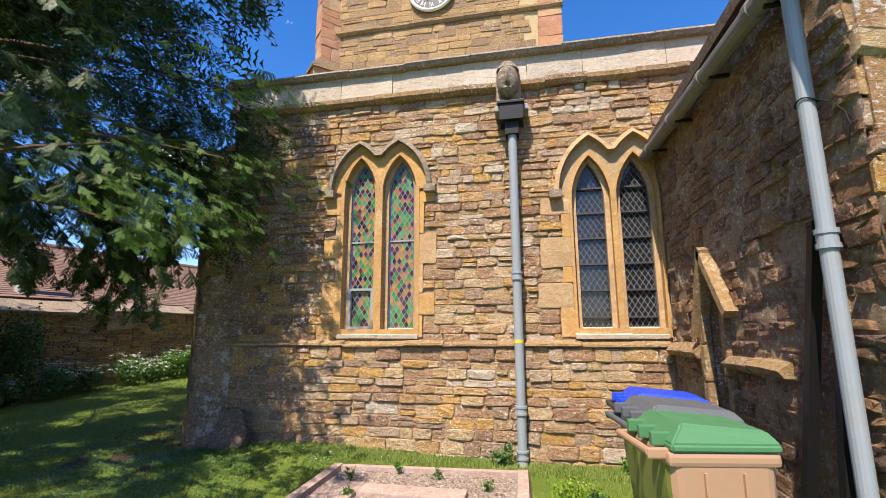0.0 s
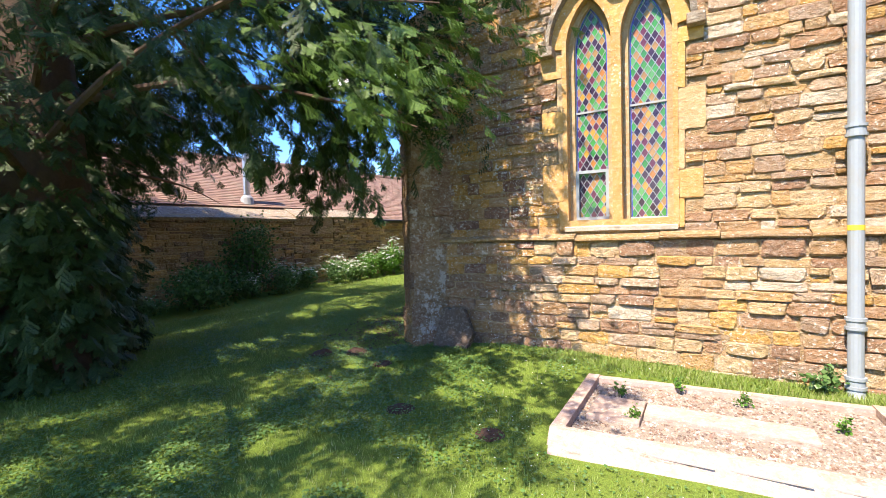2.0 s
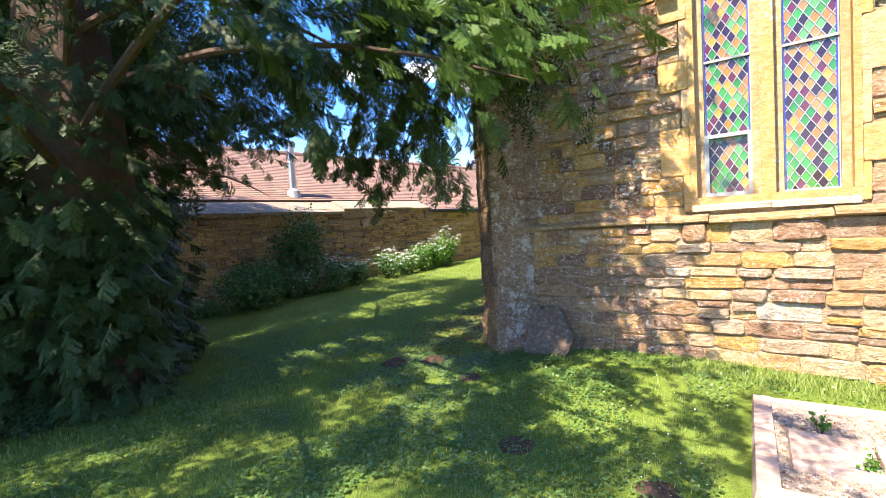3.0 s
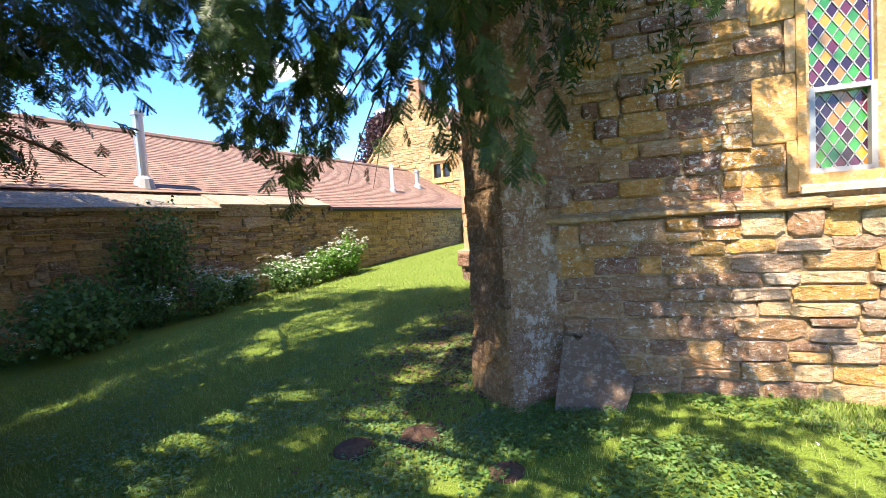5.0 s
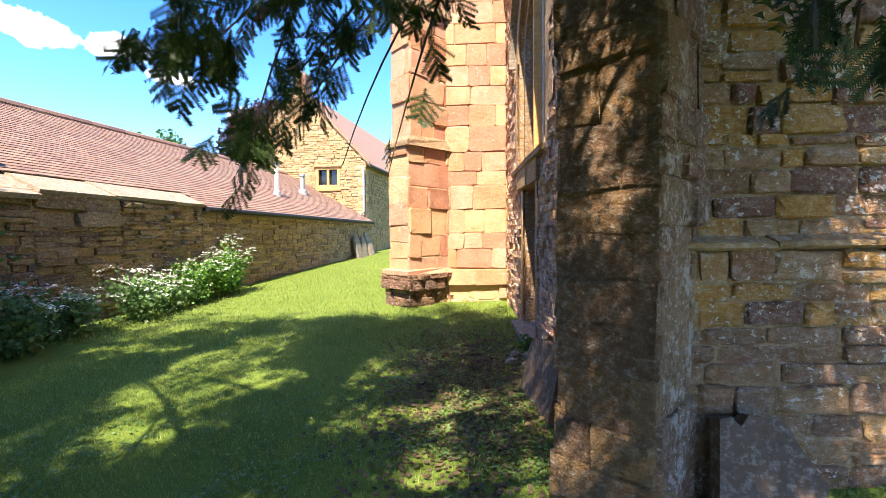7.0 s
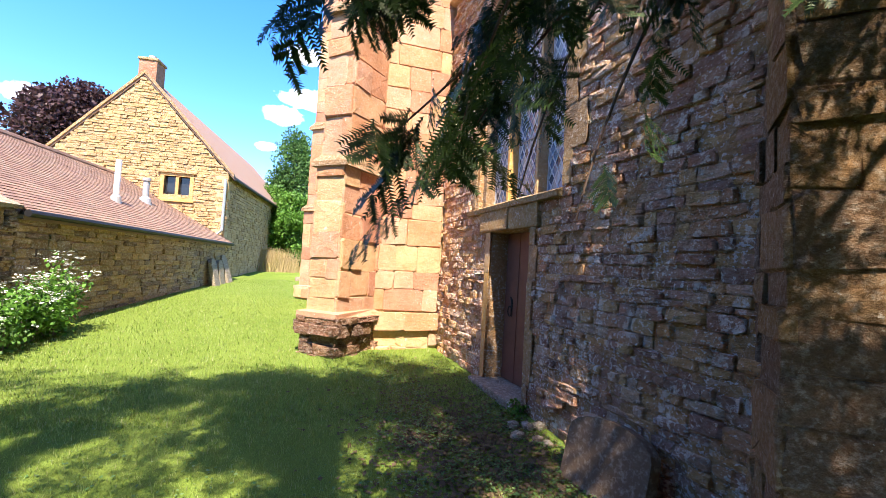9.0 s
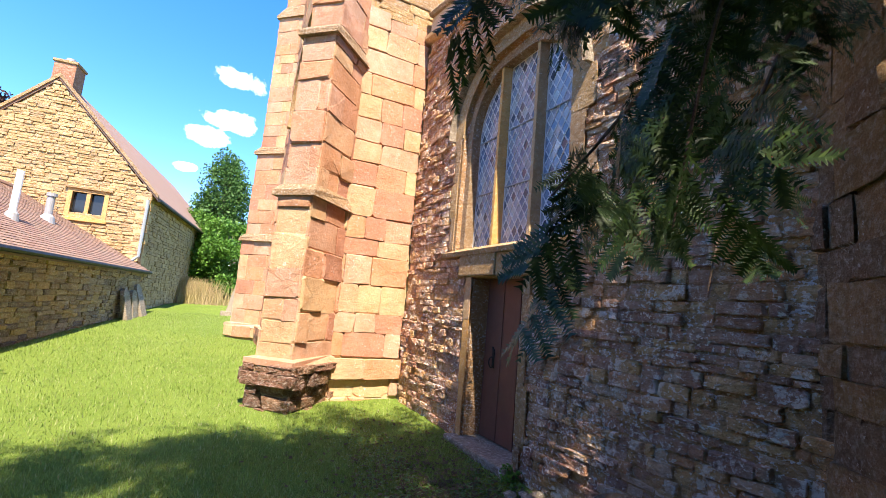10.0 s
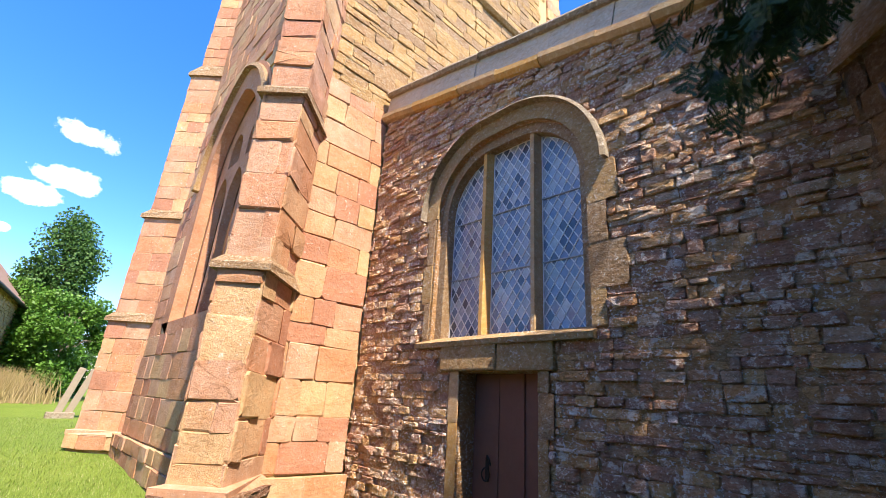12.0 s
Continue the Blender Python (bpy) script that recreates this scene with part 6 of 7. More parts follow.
def mesh_np(name, verts, faces, material, parent=None, kind="stuff"):
    me = bpy.data.meshes.new(name)
    verts, faces = np.asarray(verts, np.float32), np.asarray(faces, np.int32)
    n = faces.shape[1]
    me.vertices.add(len(verts))
    me.vertices.foreach_set("co", verts.ravel())
    me.loops.add(faces.size)
    me.loops.foreach_set("vertex_index", faces.ravel())
    me.polygons.add(len(faces))
    me.polygons.foreach_set("loop_start", np.arange(0, faces.size, n, dtype=np.int32))
    me.update(calc_edges=True)
    me.materials.append(material)
    ob = new(name, me)
    if parent is not None:
        ob.parent = parent
    if kind:
        ob["kind"] = kind
    return ob


def unit(v):
    return v / np.maximum(1e-9, np.linalg.norm(v, axis=-1, keepdims=True))


def yew_template(rng, length, shoots, pairs, needle, width):
    """A flat, slightly drooping spray of shoots, each with two rows of needles. Triangles only; stem along +x."""
    v, f = [], []
    def shoot(p0, d, ln, np_):
        d = d / np.linalg.norm(d)
        side = np.array([-d[1], d[0], 0.0])
        side /= max(1e-6, np.linalg.norm(side))
        up = np.cross(d, side)
        b = len(v)
        tip = p0 + d * ln + np.array([0, 0, -0.12 * ln])
        v.extend([p0 + side * 0.0022, p0 - side * 0.0022, tip])
        f.append((b, b + 1, b + 2))
        for k in range(np_):
            t = (k + 0.5) / np_
            base = p0 + (tip - p0) * t
            for s in (-1, 1):
                ln_ = needle * (0.75 + 0.35 * rng.rand()) * (1.0 if t < 0.8 else 0.75)
                nd = side * s * 0.9 + d * 0.55 + up * rng.uniform(-0.2, 0.25)
                nd /= np.linalg.norm(nd)
                b = len(v)
                v.extend([base - d * width, base + d * width, base + nd * ln_])
                f.append((b, b + 1, b + 2))
    shoot(np.zeros(3), np.array([1.0, 0, -0.15]), length, int(pairs * 1.6))
    for k in range(shoots):
        t = 0.12 + 0.75 * (k + rng.rand() * 0.5) / shoots
        s = 1 if k % 2 else -1
        d = np.array([0.75, s * (0.65 + 0.3 * rng.rand()), -0.25 - 0.35 * rng.rand()])
        shoot(np.array([length * t, 0, -0.12 * length * t]), d, length * (0.55 - 0.3 * t) * (0.8 + 0.5 * rng.rand()), pairs)
    return np.array(v), np.array(f)


def scatter(templates, pos, dirs, scale, rng):
    """Templates set at pos, their stems along dirs."""
    outv, outf, base = [], [], 0
    pick = rng.randint(len(templates), size=len(pos))
    for ti, (tv_, tf_) in enumerate(templates):
        idx = np.where(pick == ti)[0]
        if not len(idx):
            continue
        x = unit(dirs[idx])
        ref = np.tile(np.array([[0, 0, 1.0]]), (len(idx), 1)) + rng.normal(0, 0.35, (len(idx), 3))
        y = unit(np.cross(ref, x))
        z = np.cross(x, y)
        s = scale[idx][:, None, None]
        vv = (tv_[None, :, 0:1] * x[:, None, :] + tv_[None, :, 1:2] * y[:, None, :] + tv_[None, :, 2:3] * z[:, None, :]) * s + pos[idx][:, None, :]
        ff = tf_[None] + (np.arange(len(idx)) * len(tv_))[:, None, None] + base
        outv.append(vv.reshape(-1, 3))
        outf.append(ff.reshape(-1, tf_.shape[1]))
        base += len(idx) * len(tv_)
    return np.concatenate(outv), np.concatenate(outf)


COARSE = [yew_template(NR, 0.30, 6, 5, 0.036, 0.0080) for _ in range(6)]
FINE = [yew_template(NR, 0.20, 9, 12, 0.023, 0.0042) for _ in range(8)]
TX, TY = -7.1, 2.5
BULK = [yew_template(NR, 0.42, 6, 3, 0.075, 0.016) for _ in range(5)]
PATH = np.array([pose(0, 0, EYE, TILT, LEAN, TURN) @ Vector((METRES * r[1], METRES * r[2], METRES * r[3])) for r in ROWS])
PATH = np.concatenate([PATH[:-1] + (PATH[1:] - PATH[:-1]) * t for t in (0, 0.2, 0.4, 0.6, 0.8)] + [PATH[-1:]])


def free_of_way(p, gap):
    d = np.min(np.linalg.norm(p[:, None, :2] - PATH[None, :, :2], axis=2), axis=1)
    return (d > gap) | (p[:, 2] > 2.45)


def reach(az):
    """How far the crown spreads towards the bearing az, in degrees from +x."""
    pts = [(-180, 5.2), (-120, 4.3), (-90, 4.7), (-20, 5.1), (20, 5.3), (45, 4.9), (80, 3.9), (97, 3.2), (115, 3.2), (140, 4.6), (180, 5.2)]
    return np.interp(az, [a for a, _ in pts], [r for _, r in pts])


yew = thing("yew_tree", "large old dark green yew with drooping branches over the path", "tree")
tb = bmesh.new()
add_tube(tb, [(TX, TY, -0.2), (TX + 0.03, TY, 0.5), (TX - 0.04, TY + 0.05, 1.5), (TX + 0.02, TY, 3.0), (TX, TY - 0.05, 5.5), (TX, TY, 8.0), (TX, TY, 9.2)], [0.62, 0.46, 0.40, 0.33, 0.22, 0.10, 0.02], 16)
for v in tb.verts:
    a = math.atan2(v.co.y - TY, v.co.x - TX)
    k = 1 + 0.16 * math.sin(a * 5 + v.co.z * 0.8) + 0.08 * math.sin(a * 9)
    v.co.x, v.co.y = TX + (v.co.x - TX) * k, TY + (v.co.y - TY) * k
part("trunk", tb, M_bark, yew, smooth=True)
pos, dirs, tips = [], [], []
for b in range(165):
    low = b % 3 == 0
    h0 = NR.uniform(0.5, 2.6) if low else NR.uniform(1.8, 8.3)
    az = NR.uniform(-180, 180)
    if b < 70:
        az = NR.uniform(-30, 130)
    R = reach(az) * np.interp(h0, [0, 2, 4, 6, 8, 9], [0.9, 0.95, 1.0, 0.80, 0.42, 0.15]) * NR.uniform(0.75, 1.04)
    if h0 < 1.5:
        R = min(R, NR.uniform(1.1, 1.5))
    d = np.array([math.cos(radians(az)), math.sin(radians(az)), 0])
    rise, droop = NR.uniform(0.5, 1.5) * (0.4 if h0 > 6 else 1), NR.uniform(0.9, 1.9)
    bend = NR.uniform(-0.5, 0.5)
    side = np.array([-d[1], d[0], 0])
    curve = lambda s: np.array([TX, TY, h0]) + d * R * s + side * bend * s * s + np.array([0, 0, rise * s - droop * s * s])
    if R > 1.2 and h0 > 1.7 and b % 4 == 0:
        pts = [curve(s) for s in np.linspace(0, 0.9, 8)]
        ok = free_of_way(np.array(pts), 0.75)
        if ok.all() and all(p[2] > 1.7 or math.hypot(p[0] - TX, p[1] - TY) < 1.4 for p in pts) and not any(p[0] > -4.3 and p[1] > 5.1 for p in pts):
            lb = bmesh.new()
            add_tube(lb, pts, [0.045 * (1 - 0.88 * k / 7) * (0.5 + R / 8) for k in range(8)], 7)
            part("limb", lb, M_bark, yew)
    n = int(10 + 13 * R)
    for k in range(n):
        s = NR.uniform(0.25, 1.02) ** 0.8
        p = curve(s) + side * NR.normal(0, 0.30) * s + np.array([0, 0, NR.uniform(-0.42, 0.10)]) + d * NR.normal(0, 0.1)
        dd = d * NR.uniform(0.0, 0.8) + side * NR.normal(0, 0.8) + np.array([0, 0, -0.15 - NR.rand() * 1.0])
        pos.append(p)
        dirs.append(dd)
# the dense middle of the crown
for k in range(21000):
    a, r, z = (NR.uniform(-180, 180) if k < 8500 else NR.uniform(-15, 110)), NR.uniform(0.3, 1.0) ** 0.6, NR.uniform(2.0, 8.8)
    r *= reach(a) * np.interp(z, [2, 4, 6, 7.5, 8.8], [0.80, 0.95, 0.86, 0.62, 0.3])
    c = np.array([TX + r * math.cos(radians(a)), TY + r * math.sin(radians(a)), z])
    if noise.noise(Vector(c * 1.05)) > -0.03:
        pos.append(c)
        dirs.append(np.array([math.cos(radians(a)), math.sin(radians(a)), -0.5]) + NR.normal(0, 0.6, 3))
# the far and south sides: first two boxes added, mostly unseen, for lawn shade
for box, cnt in ((((-10.6, -6.4), (-1.0, 4.6), (4.4, 8.0)), 2000), (((-7.2, -3.4), (-2.3, 0.4), (3.4, 7.2)), 500), (((-11.0, -7.6), (1.0, 5.3), (3.0, 5.2)), 1500), (((-9.4, -5.4), (2.0, 5.0), (2.2, 3.9)), 2600)):
    for k in range(cnt):
        c = np.array([NR.uniform(*box[0]), NR.uniform(*box[1]), NR.uniform(*box[2])])
        if noise.noise(Vector(c * 1.0)) > -0.05:
            pos.append(c)
            dirs.append(np.array([c[0] - TX, c[1] - TY, -1.5]) + NR.normal(0, 0.8, 3))
# skirts close round the trunk
for k in range(2600):
    a, r = NR.uniform(-180, 180), NR.uniform(0.45, 1.0)
    z = NR.uniform(0.05, 3.0)
    pos.append(np.array([TX + r * math.cos(radians(a)), TY + r * math.sin(radians(a)), z]))
    dirs.append(np.array([math.cos(radians(a)), math.sin(radians(a)), -0.6]))
pos, dirs = np.array(pos), np.array(dirs)
near_trunk = np.hypot(pos[:, 0] - TX, pos[:, 1] - TY) < 1.3
floor_z = 1.95 + 0.25 * np.sin(pos[:, 0] * 2.1 + 1) * np.sin(pos[:, 1] * 1.7)
floor_z = np.where((pos[:, 1] > 4.2) & (pos[:, 0] > -6.6) & (pos[:, 0] < -4.0), 3.0, floor_z)
floor_z = np.where((pos[:, 1] > 3.3) & (pos[:, 1] <= 4.2) & (pos[:, 0] > -5.2) & (pos[:, 0] < -3.3), 2.6, floor_z)
keep = (near_trunk | (pos[:, 2] > floor_z + 0.12)) & (pos[:, 2] > 0.05) & free_of_way(pos, 1.05)
keep &= ~((pos[:, 0] > -4.4) & (pos[:, 1] > 4.95)) & (pos[:, 1] < np.where(pos[:, 0] > -6.5, 5.35, 9.0)) & ~((pos[:, 1] > np.where(pos[:, 0] < -8.2, 5.9, 4.9)) & (pos[:, 0] < -6.5))
# the sunny edge of the crown: its shade ends part-way along the church wall
side_x = pos[:, 0] + (YS - pos[:, 1]) * math.tan(SUN_AZ)
fall_z = pos[:, 2] - (YS - pos[:, 1]) / math.cos(SUN_AZ) * math.tan(SUN_EL)
edge = -2.78 + 0.16 * np.sin(fall_z * 3.1) + 0.1 * np.sin(fall_z * 7.7 + 1)
keep &= ~((side_x > edge) & (fall_z > -1.2) & (fall_z < 4.2))
keep &= ~((side_x > edge - 0.40) & (fall_z > -1.2) & (NR.rand(len(pos)) < 0.4))
keep &= ~((pos[:, 2] > 4.8) & (pos[:, 0] > -6.5) & (pos[:, 1] > 0.6) & (NR.rand(len(pos)) < 0.5))
# the open side above the west wall, which the sun grazes
run_ = (XW - pos[:, 0]) / -sun_dir.x
hit_y, hit_z = pos[:, 1] - sun_dir.y * run_, pos[:, 2] - sun_dir.z * run_
keep &= ~((run_ > -2.0) & (hit_y > 6.2) & (hit_y < 12.5) & (hit_z > -1.4) & (pos[:, 2] > 2.5) & (NR.rand(len(pos)) < 0.97))
# small gaps that let flecks of sun through the crown
flat_x = pos[:, 0] - pos[:, 2] / math.tan(SUN_EL) * -math.sin(SUN_AZ)
flat_y = pos[:, 1] + pos[:, 2] / math.tan(SUN_EL) * math.cos(SUN_AZ)
fleck = np.array([noise.noise(Vector((a * 2.2, b * 2.2, 3.7))) + 0.8 * noise.noise(Vector((a * 4.8, b * 4.8, 9.1))) for a, b in zip(flat_x, flat_y)])
keep &= ~((fleck > np.where(flat_x > -4.4, 0.30, np.where(flat_y > 4.3, -0.12, np.where(flat_y > 3.4, -0.02, 0.14)))) & (pos[:, 2] > 1.9) & (pos[:, 0] > -9.5) & (NR.rand(len(pos)) < 0.93))
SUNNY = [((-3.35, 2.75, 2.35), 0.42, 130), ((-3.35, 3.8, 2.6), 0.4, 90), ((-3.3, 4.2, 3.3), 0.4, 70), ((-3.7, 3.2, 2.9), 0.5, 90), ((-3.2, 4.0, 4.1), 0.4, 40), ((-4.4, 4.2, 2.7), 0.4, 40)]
# crown cut away along the sun's line above the first five clusters
for c, r, n in SUNNY[:5]:
    rel = pos - np.array(c)
    along = rel @ np.array(sun_dir)
    off = np.linalg.norm(rel - along[:, None] * np.array(sun_dir)[None], axis=1)
    keep &= ~((along > 0.12) & (off < r * 1.1))
pos, dirs = pos[keep], dirs[keep]
away = np.min(np.linalg.norm(pos[:, None, :] - PATH[None, ::4], axis=2), axis=1)
close, far_ = away < 2.2, away > 4.2
for sel, kinds, lo, hi in ((close, FINE, 0.75, 1.2), (~close & ~far_, COARSE, 1.0, 1.6), (far_, BULK, 1.0, 1.7)):
    v, f = scatter(kinds, pos[sel], dirs[sel], NR.uniform(lo, hi, int(sel.sum())), NR)
    mesh_np("crown", v, f, M_yew, yew)


def hanging(twigs, count, spread, north=5.42):
    """Twigs that hang from the crown, with fine sprays along them."""
    P, D = [], []
    for a, c, e in twigs:
        a, c, e = np.array(a), np.array(c), np.array(e)
        curve = lambda s: (1 - s) ** 2 * a + 2 * s * (1 - s) * c + s * s * e
        lb = bmesh.new()
        add_tube(lb, [curve(s) for s in np.linspace(0, 1, 9)], [0.012 * (1 - 0.8 * k / 8) for k in range(9)], 6)
        part("twig", lb, M_bark, yew)
        for k in range(count):
            s = NR.uniform(0.12, 1.0)
            t = unit(curve(min(1, s + 0.02)) - curve(s - 0.02))
            p = curve(s) + NR.normal(0, spread * 0.25, 3)
            P.append(p)
            D.append(t * 0.7 + NR.normal(0, 0.45, 3) + np.array([0, 0, -0.45]))
    P, D = np.array(P), np.array(D)
    inside = P[:, 1] < north
    return P[inside], D[inside]


TWIGS = [((-5.0, 5.5, 3.3), (-5.7, 5.35, 2.75), (-6.42, 5.28, 2.12)), ((-5.0, 5.5, 3.2), (-5.6, 5.4, 2.4), (-6.15, 5.35, 1.80)), ((-4.9, 5.6, 3.1), (-5.4, 5.6, 2.5), (-5.62, 5.5, 1.74)),
         ((-5.2, 5.3, 3.2), (-5.8, 5.2, 2.6), (-5.98, 5.2, 1.74)), ((-4.9, 5.3, 3.0), (-5.2, 5.5, 2.4), (-5.38, 5.5, 1.68)), ((-5.1, 5.4, 3.3), (-5.7, 5.3, 2.8), (-6.20, 5.22, 2.20)), ((-5.0, 5.4, 2.9), (-5.5, 5.4, 2.5), (-5.82, 5.42, 1.95)),
         ((-4.8, 3.6, 3.2), (-4.4, 3.9, 2.8), (-4.15, 3.95, 1.95)), ((-4.6, 3.5, 3.2), (-4.1, 3.9, 2.6), (-3.95, 3.95, 1.62)), ((-4.5, 3.4, 3.3), (-3.9, 3.8, 2.9), (-3.72, 3.95, 2.0)), ((-4.6, 3.5, 3.1), (-4.2, 4.0, 2.6), (-4.20, 4.1, 1.75)), ((-4.4, 3.4, 3.2), (-3.7, 3.7, 2.9), (-3.45, 3.9, 2.25)),
         ((-5.4, 4.6, 3.1), (-6.0, 5.0, 2.6), (-6.30, 5.05, 2.2)), ((-5.0, 3.9, 3.3), (-5.2, 4.6, 2.9), (-5.3, 4.8, 2.15)),
         ((-5.2, 2.9, 3.2), (-4.8, 3.1, 2.8), (-4.55, 3.25, 2.12)), ((-5.4, 3.0, 3.3), (-5.0, 3.4, 2.8), (-4.85, 3.55, 2.1)), ((-5.5, 3.1, 3.3), (-5.3, 3.6, 2.8), (-5.2, 3.75, 2.1)), ((-5.0, 2.8, 3.2), (-4.5, 3.2, 2.8), (-4.25, 3.45, 2.15))]
P, D = hanging(TWIGS[:7] + TWIGS[12:], 46, 0.22)
v, f = scatter(FINE, P, D, NR.uniform(0.75, 1.15, len(P)), NR)
mesh_np("hanging_sprays", v, f, M_yew, yew)
P, D = hanging(TWIGS[7:12], 100, 0.34)
v, f = scatter(FINE, P, D, NR.uniform(0.45, 0.8, len(P)), NR)
mesh_np("hanging_sprays", v, f, M_yew, yew)
P, D = hanging([((-5.3, 4.9, 3.9), (-4.95, 5.6, 4.15), (-4.75, 6.2, 3.55)), ((-5.4, 4.9, 4.1), (-4.85, 5.6, 4.3), (-4.52, 6.35, 3.75)), ((-5.5, 5.0, 4.0), (-5.2, 5.6, 4.1), (-5.0, 6.15, 3.65)), ((-5.2, 4.9, 4.3), (-4.8, 5.4, 4.5), (-4.5, 6.0, 3.85))], 55, 0.5, 6.6)
v, f = scatter(FINE, P, D, NR.uniform(0.8, 1.2, len(P)), NR)
mesh_np("hanging_sprays", v, f, M_yew, yew)
# new growth at the sunlit tips, its colour lightened for the sun on it
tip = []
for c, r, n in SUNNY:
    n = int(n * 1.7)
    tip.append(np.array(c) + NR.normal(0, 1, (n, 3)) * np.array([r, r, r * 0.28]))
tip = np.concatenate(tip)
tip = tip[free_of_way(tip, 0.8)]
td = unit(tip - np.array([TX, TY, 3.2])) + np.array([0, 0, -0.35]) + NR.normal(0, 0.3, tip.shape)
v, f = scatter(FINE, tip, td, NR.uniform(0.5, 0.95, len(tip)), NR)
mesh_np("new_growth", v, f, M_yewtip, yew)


# grass and ground cover
def outside(x, y):
    inside = ((x > XW - 0.06) & (y > YS - 0.06)) | ((x > XT - 0.1) & (y > YT - 0.1)) | ((x > XC - 0.05) & (y > YC - 0.1))
    grave_ = (x > -2.17) & (x < -0.02) & (y > 3.22) & (y < 4.72)
    wall_ = (np.array(x) + 9.77) * 0.989 - (np.array(y) - 11.42) * 0.148 < 0.02
    return ~(inside | grave_ | wall_)


def heights(x, y):
    return np.array([ground_height(float(a), float(b)) for a, b in zip(x, y)])


def blades(n, xr, yr, h, w, power=1.0):
    x = NR.uniform(*xr, n)
    y = yr[0] + (yr[1] - yr[0]) * NR.rand(n) ** power
    k = outside(x, y)
    x, y = x[k], y[k]
    z = heights(x, y)
    n = len(x)
    a = NR.uniform(0, 6.283, n)
    hh = h * NR.uniform(0.5, 1.3, n)
    ln = hh * NR.uniform(0.2, 0.9, n)
    c, s = np.cos(a), np.sin(a)
    v = np.empty((n, 3, 3))
    v[:, 0] = np.stack([x - s * w, y + c * w, z - 0.004], 1)
    v[:, 1] = np.stack([x + s * w, y - c * w, z - 0.004], 1)
    v[:, 2] = np.stack([x + c * ln, y + s * ln, z + hh], 1)
    return v.reshape(-1, 3), np.arange(3 * n).reshape(-1, 3)


va, fa = blades(150000, (-9.0, 1.3), (1.0, 9.0), 0.030, 0.0028)
vb, fb = blades(60000, (-10.0, -4.0), (8.0, 22.0), 0.036, 0.005, 1.3)
vc, fc = blades(6500, (-2.6, 1.4), (4.85, 5.26), 0.045, 0.004)
gv = np.concatenate([va, vb, vc])
gf = np.concatenate([fa, fb + len(va), fc + len(va) + len(vb)])
tagged(mesh_np("grass", gv, gf, M_grass), "short mown lawn grass", "grass")


def leaves_at(x, y, z, size, up=0.8):
    n = len(x)
    nrm = unit(NR.normal(0, 1, (n, 3)) * (1 - up) + np.array([0, 0, 1.0]) * up)
    t = unit(np.cross(nrm, NR.normal(0, 1, (n, 3))))
    b = np.cross(nrm, t)
    c = np.stack([x, y, z], 1)
    s = (size * NR.uniform(0.6, 1.3, n))[:, None]
    v = np.stack([c - t * s, c + b * s * 0.75 + nrm * s * 0.15, c + t * s, c - b * s * 0.75 + nrm * s * 0.15], 1)
    return v.reshape(-1, 3), np.arange(4 * n).reshape(-1, 4)


def cover(n, centre, spread, lim):
    x, y = NR.normal(centre[0], spread[0], n), NR.normal(centre[1], spread[1], n)
    k = outside(x, y) & lim(x, y)
    return x[k], y[k]


parts_ = [cover(9000, (-4.9, 7.3), (0.45, 1.3), lambda x, y: x < -4.18), cover(9000, (-3.6, 4.75), (0.7, 0.35), lambda x, y: y < 5.25), cover(24000, (-4.8, 3.6), (1.7, 1.0), lambda x, y: y < 6.5), cover(15000, (-4.0, 2.0), (1.1, 0.8), lambda x, y: x < -2.3), cover(5000, (-7.5, 5.0), (1.3, 1.2), lambda x, y: x > -10.3), cover(1600, (-4.5, 5.6), (0.3, 0.5), lambda x, y: x < -4.2)]
x, y = np.concatenate([p[0] for p in parts_]), np.concatenate([p[1] for p in parts_])
patch = np.array([noise.noise(Vector((float(a) * 1.4, float(b) * 1.4, 4.0))) for a, b in zip(x, y)]) > -0.12
x, y = x[patch], y[patch]
v, f = leaves_at(x, y, heights(x, y) + NR.uniform(0.008, 0.035, len(x)), 0.012)
tagged(mesh_np("ground_ivy", v, f, M_ivy), "low ivy and clover among the grass", "ground cover")
x, y = cover(7000, (-4.85, 7.0), (0.42, 1.0), lambda x, y: x < -4.2)
v, f = leaves_at(x, y, heights(x, y) + NR.uniform(0.004, 0.02, len(x)), 0.02)
tagged(mesh_np("leaf_litter", v, f, M_leaflit), "dry brown leaf litter by the wall foot", "leaf litter")
x, y = NR.uniform(-3, 1.2, 260), NR.uniform(2.3, 5.0, 260)
k = outside(x, y)
x, y = x[k], y[k]
v, f = leaves_at(x, y, heights(x, y) + 0.05, 0.007)
tagged(mesh_np("daisies", v, f, M_petal), "tiny white daisies in the lawn", "flowers")


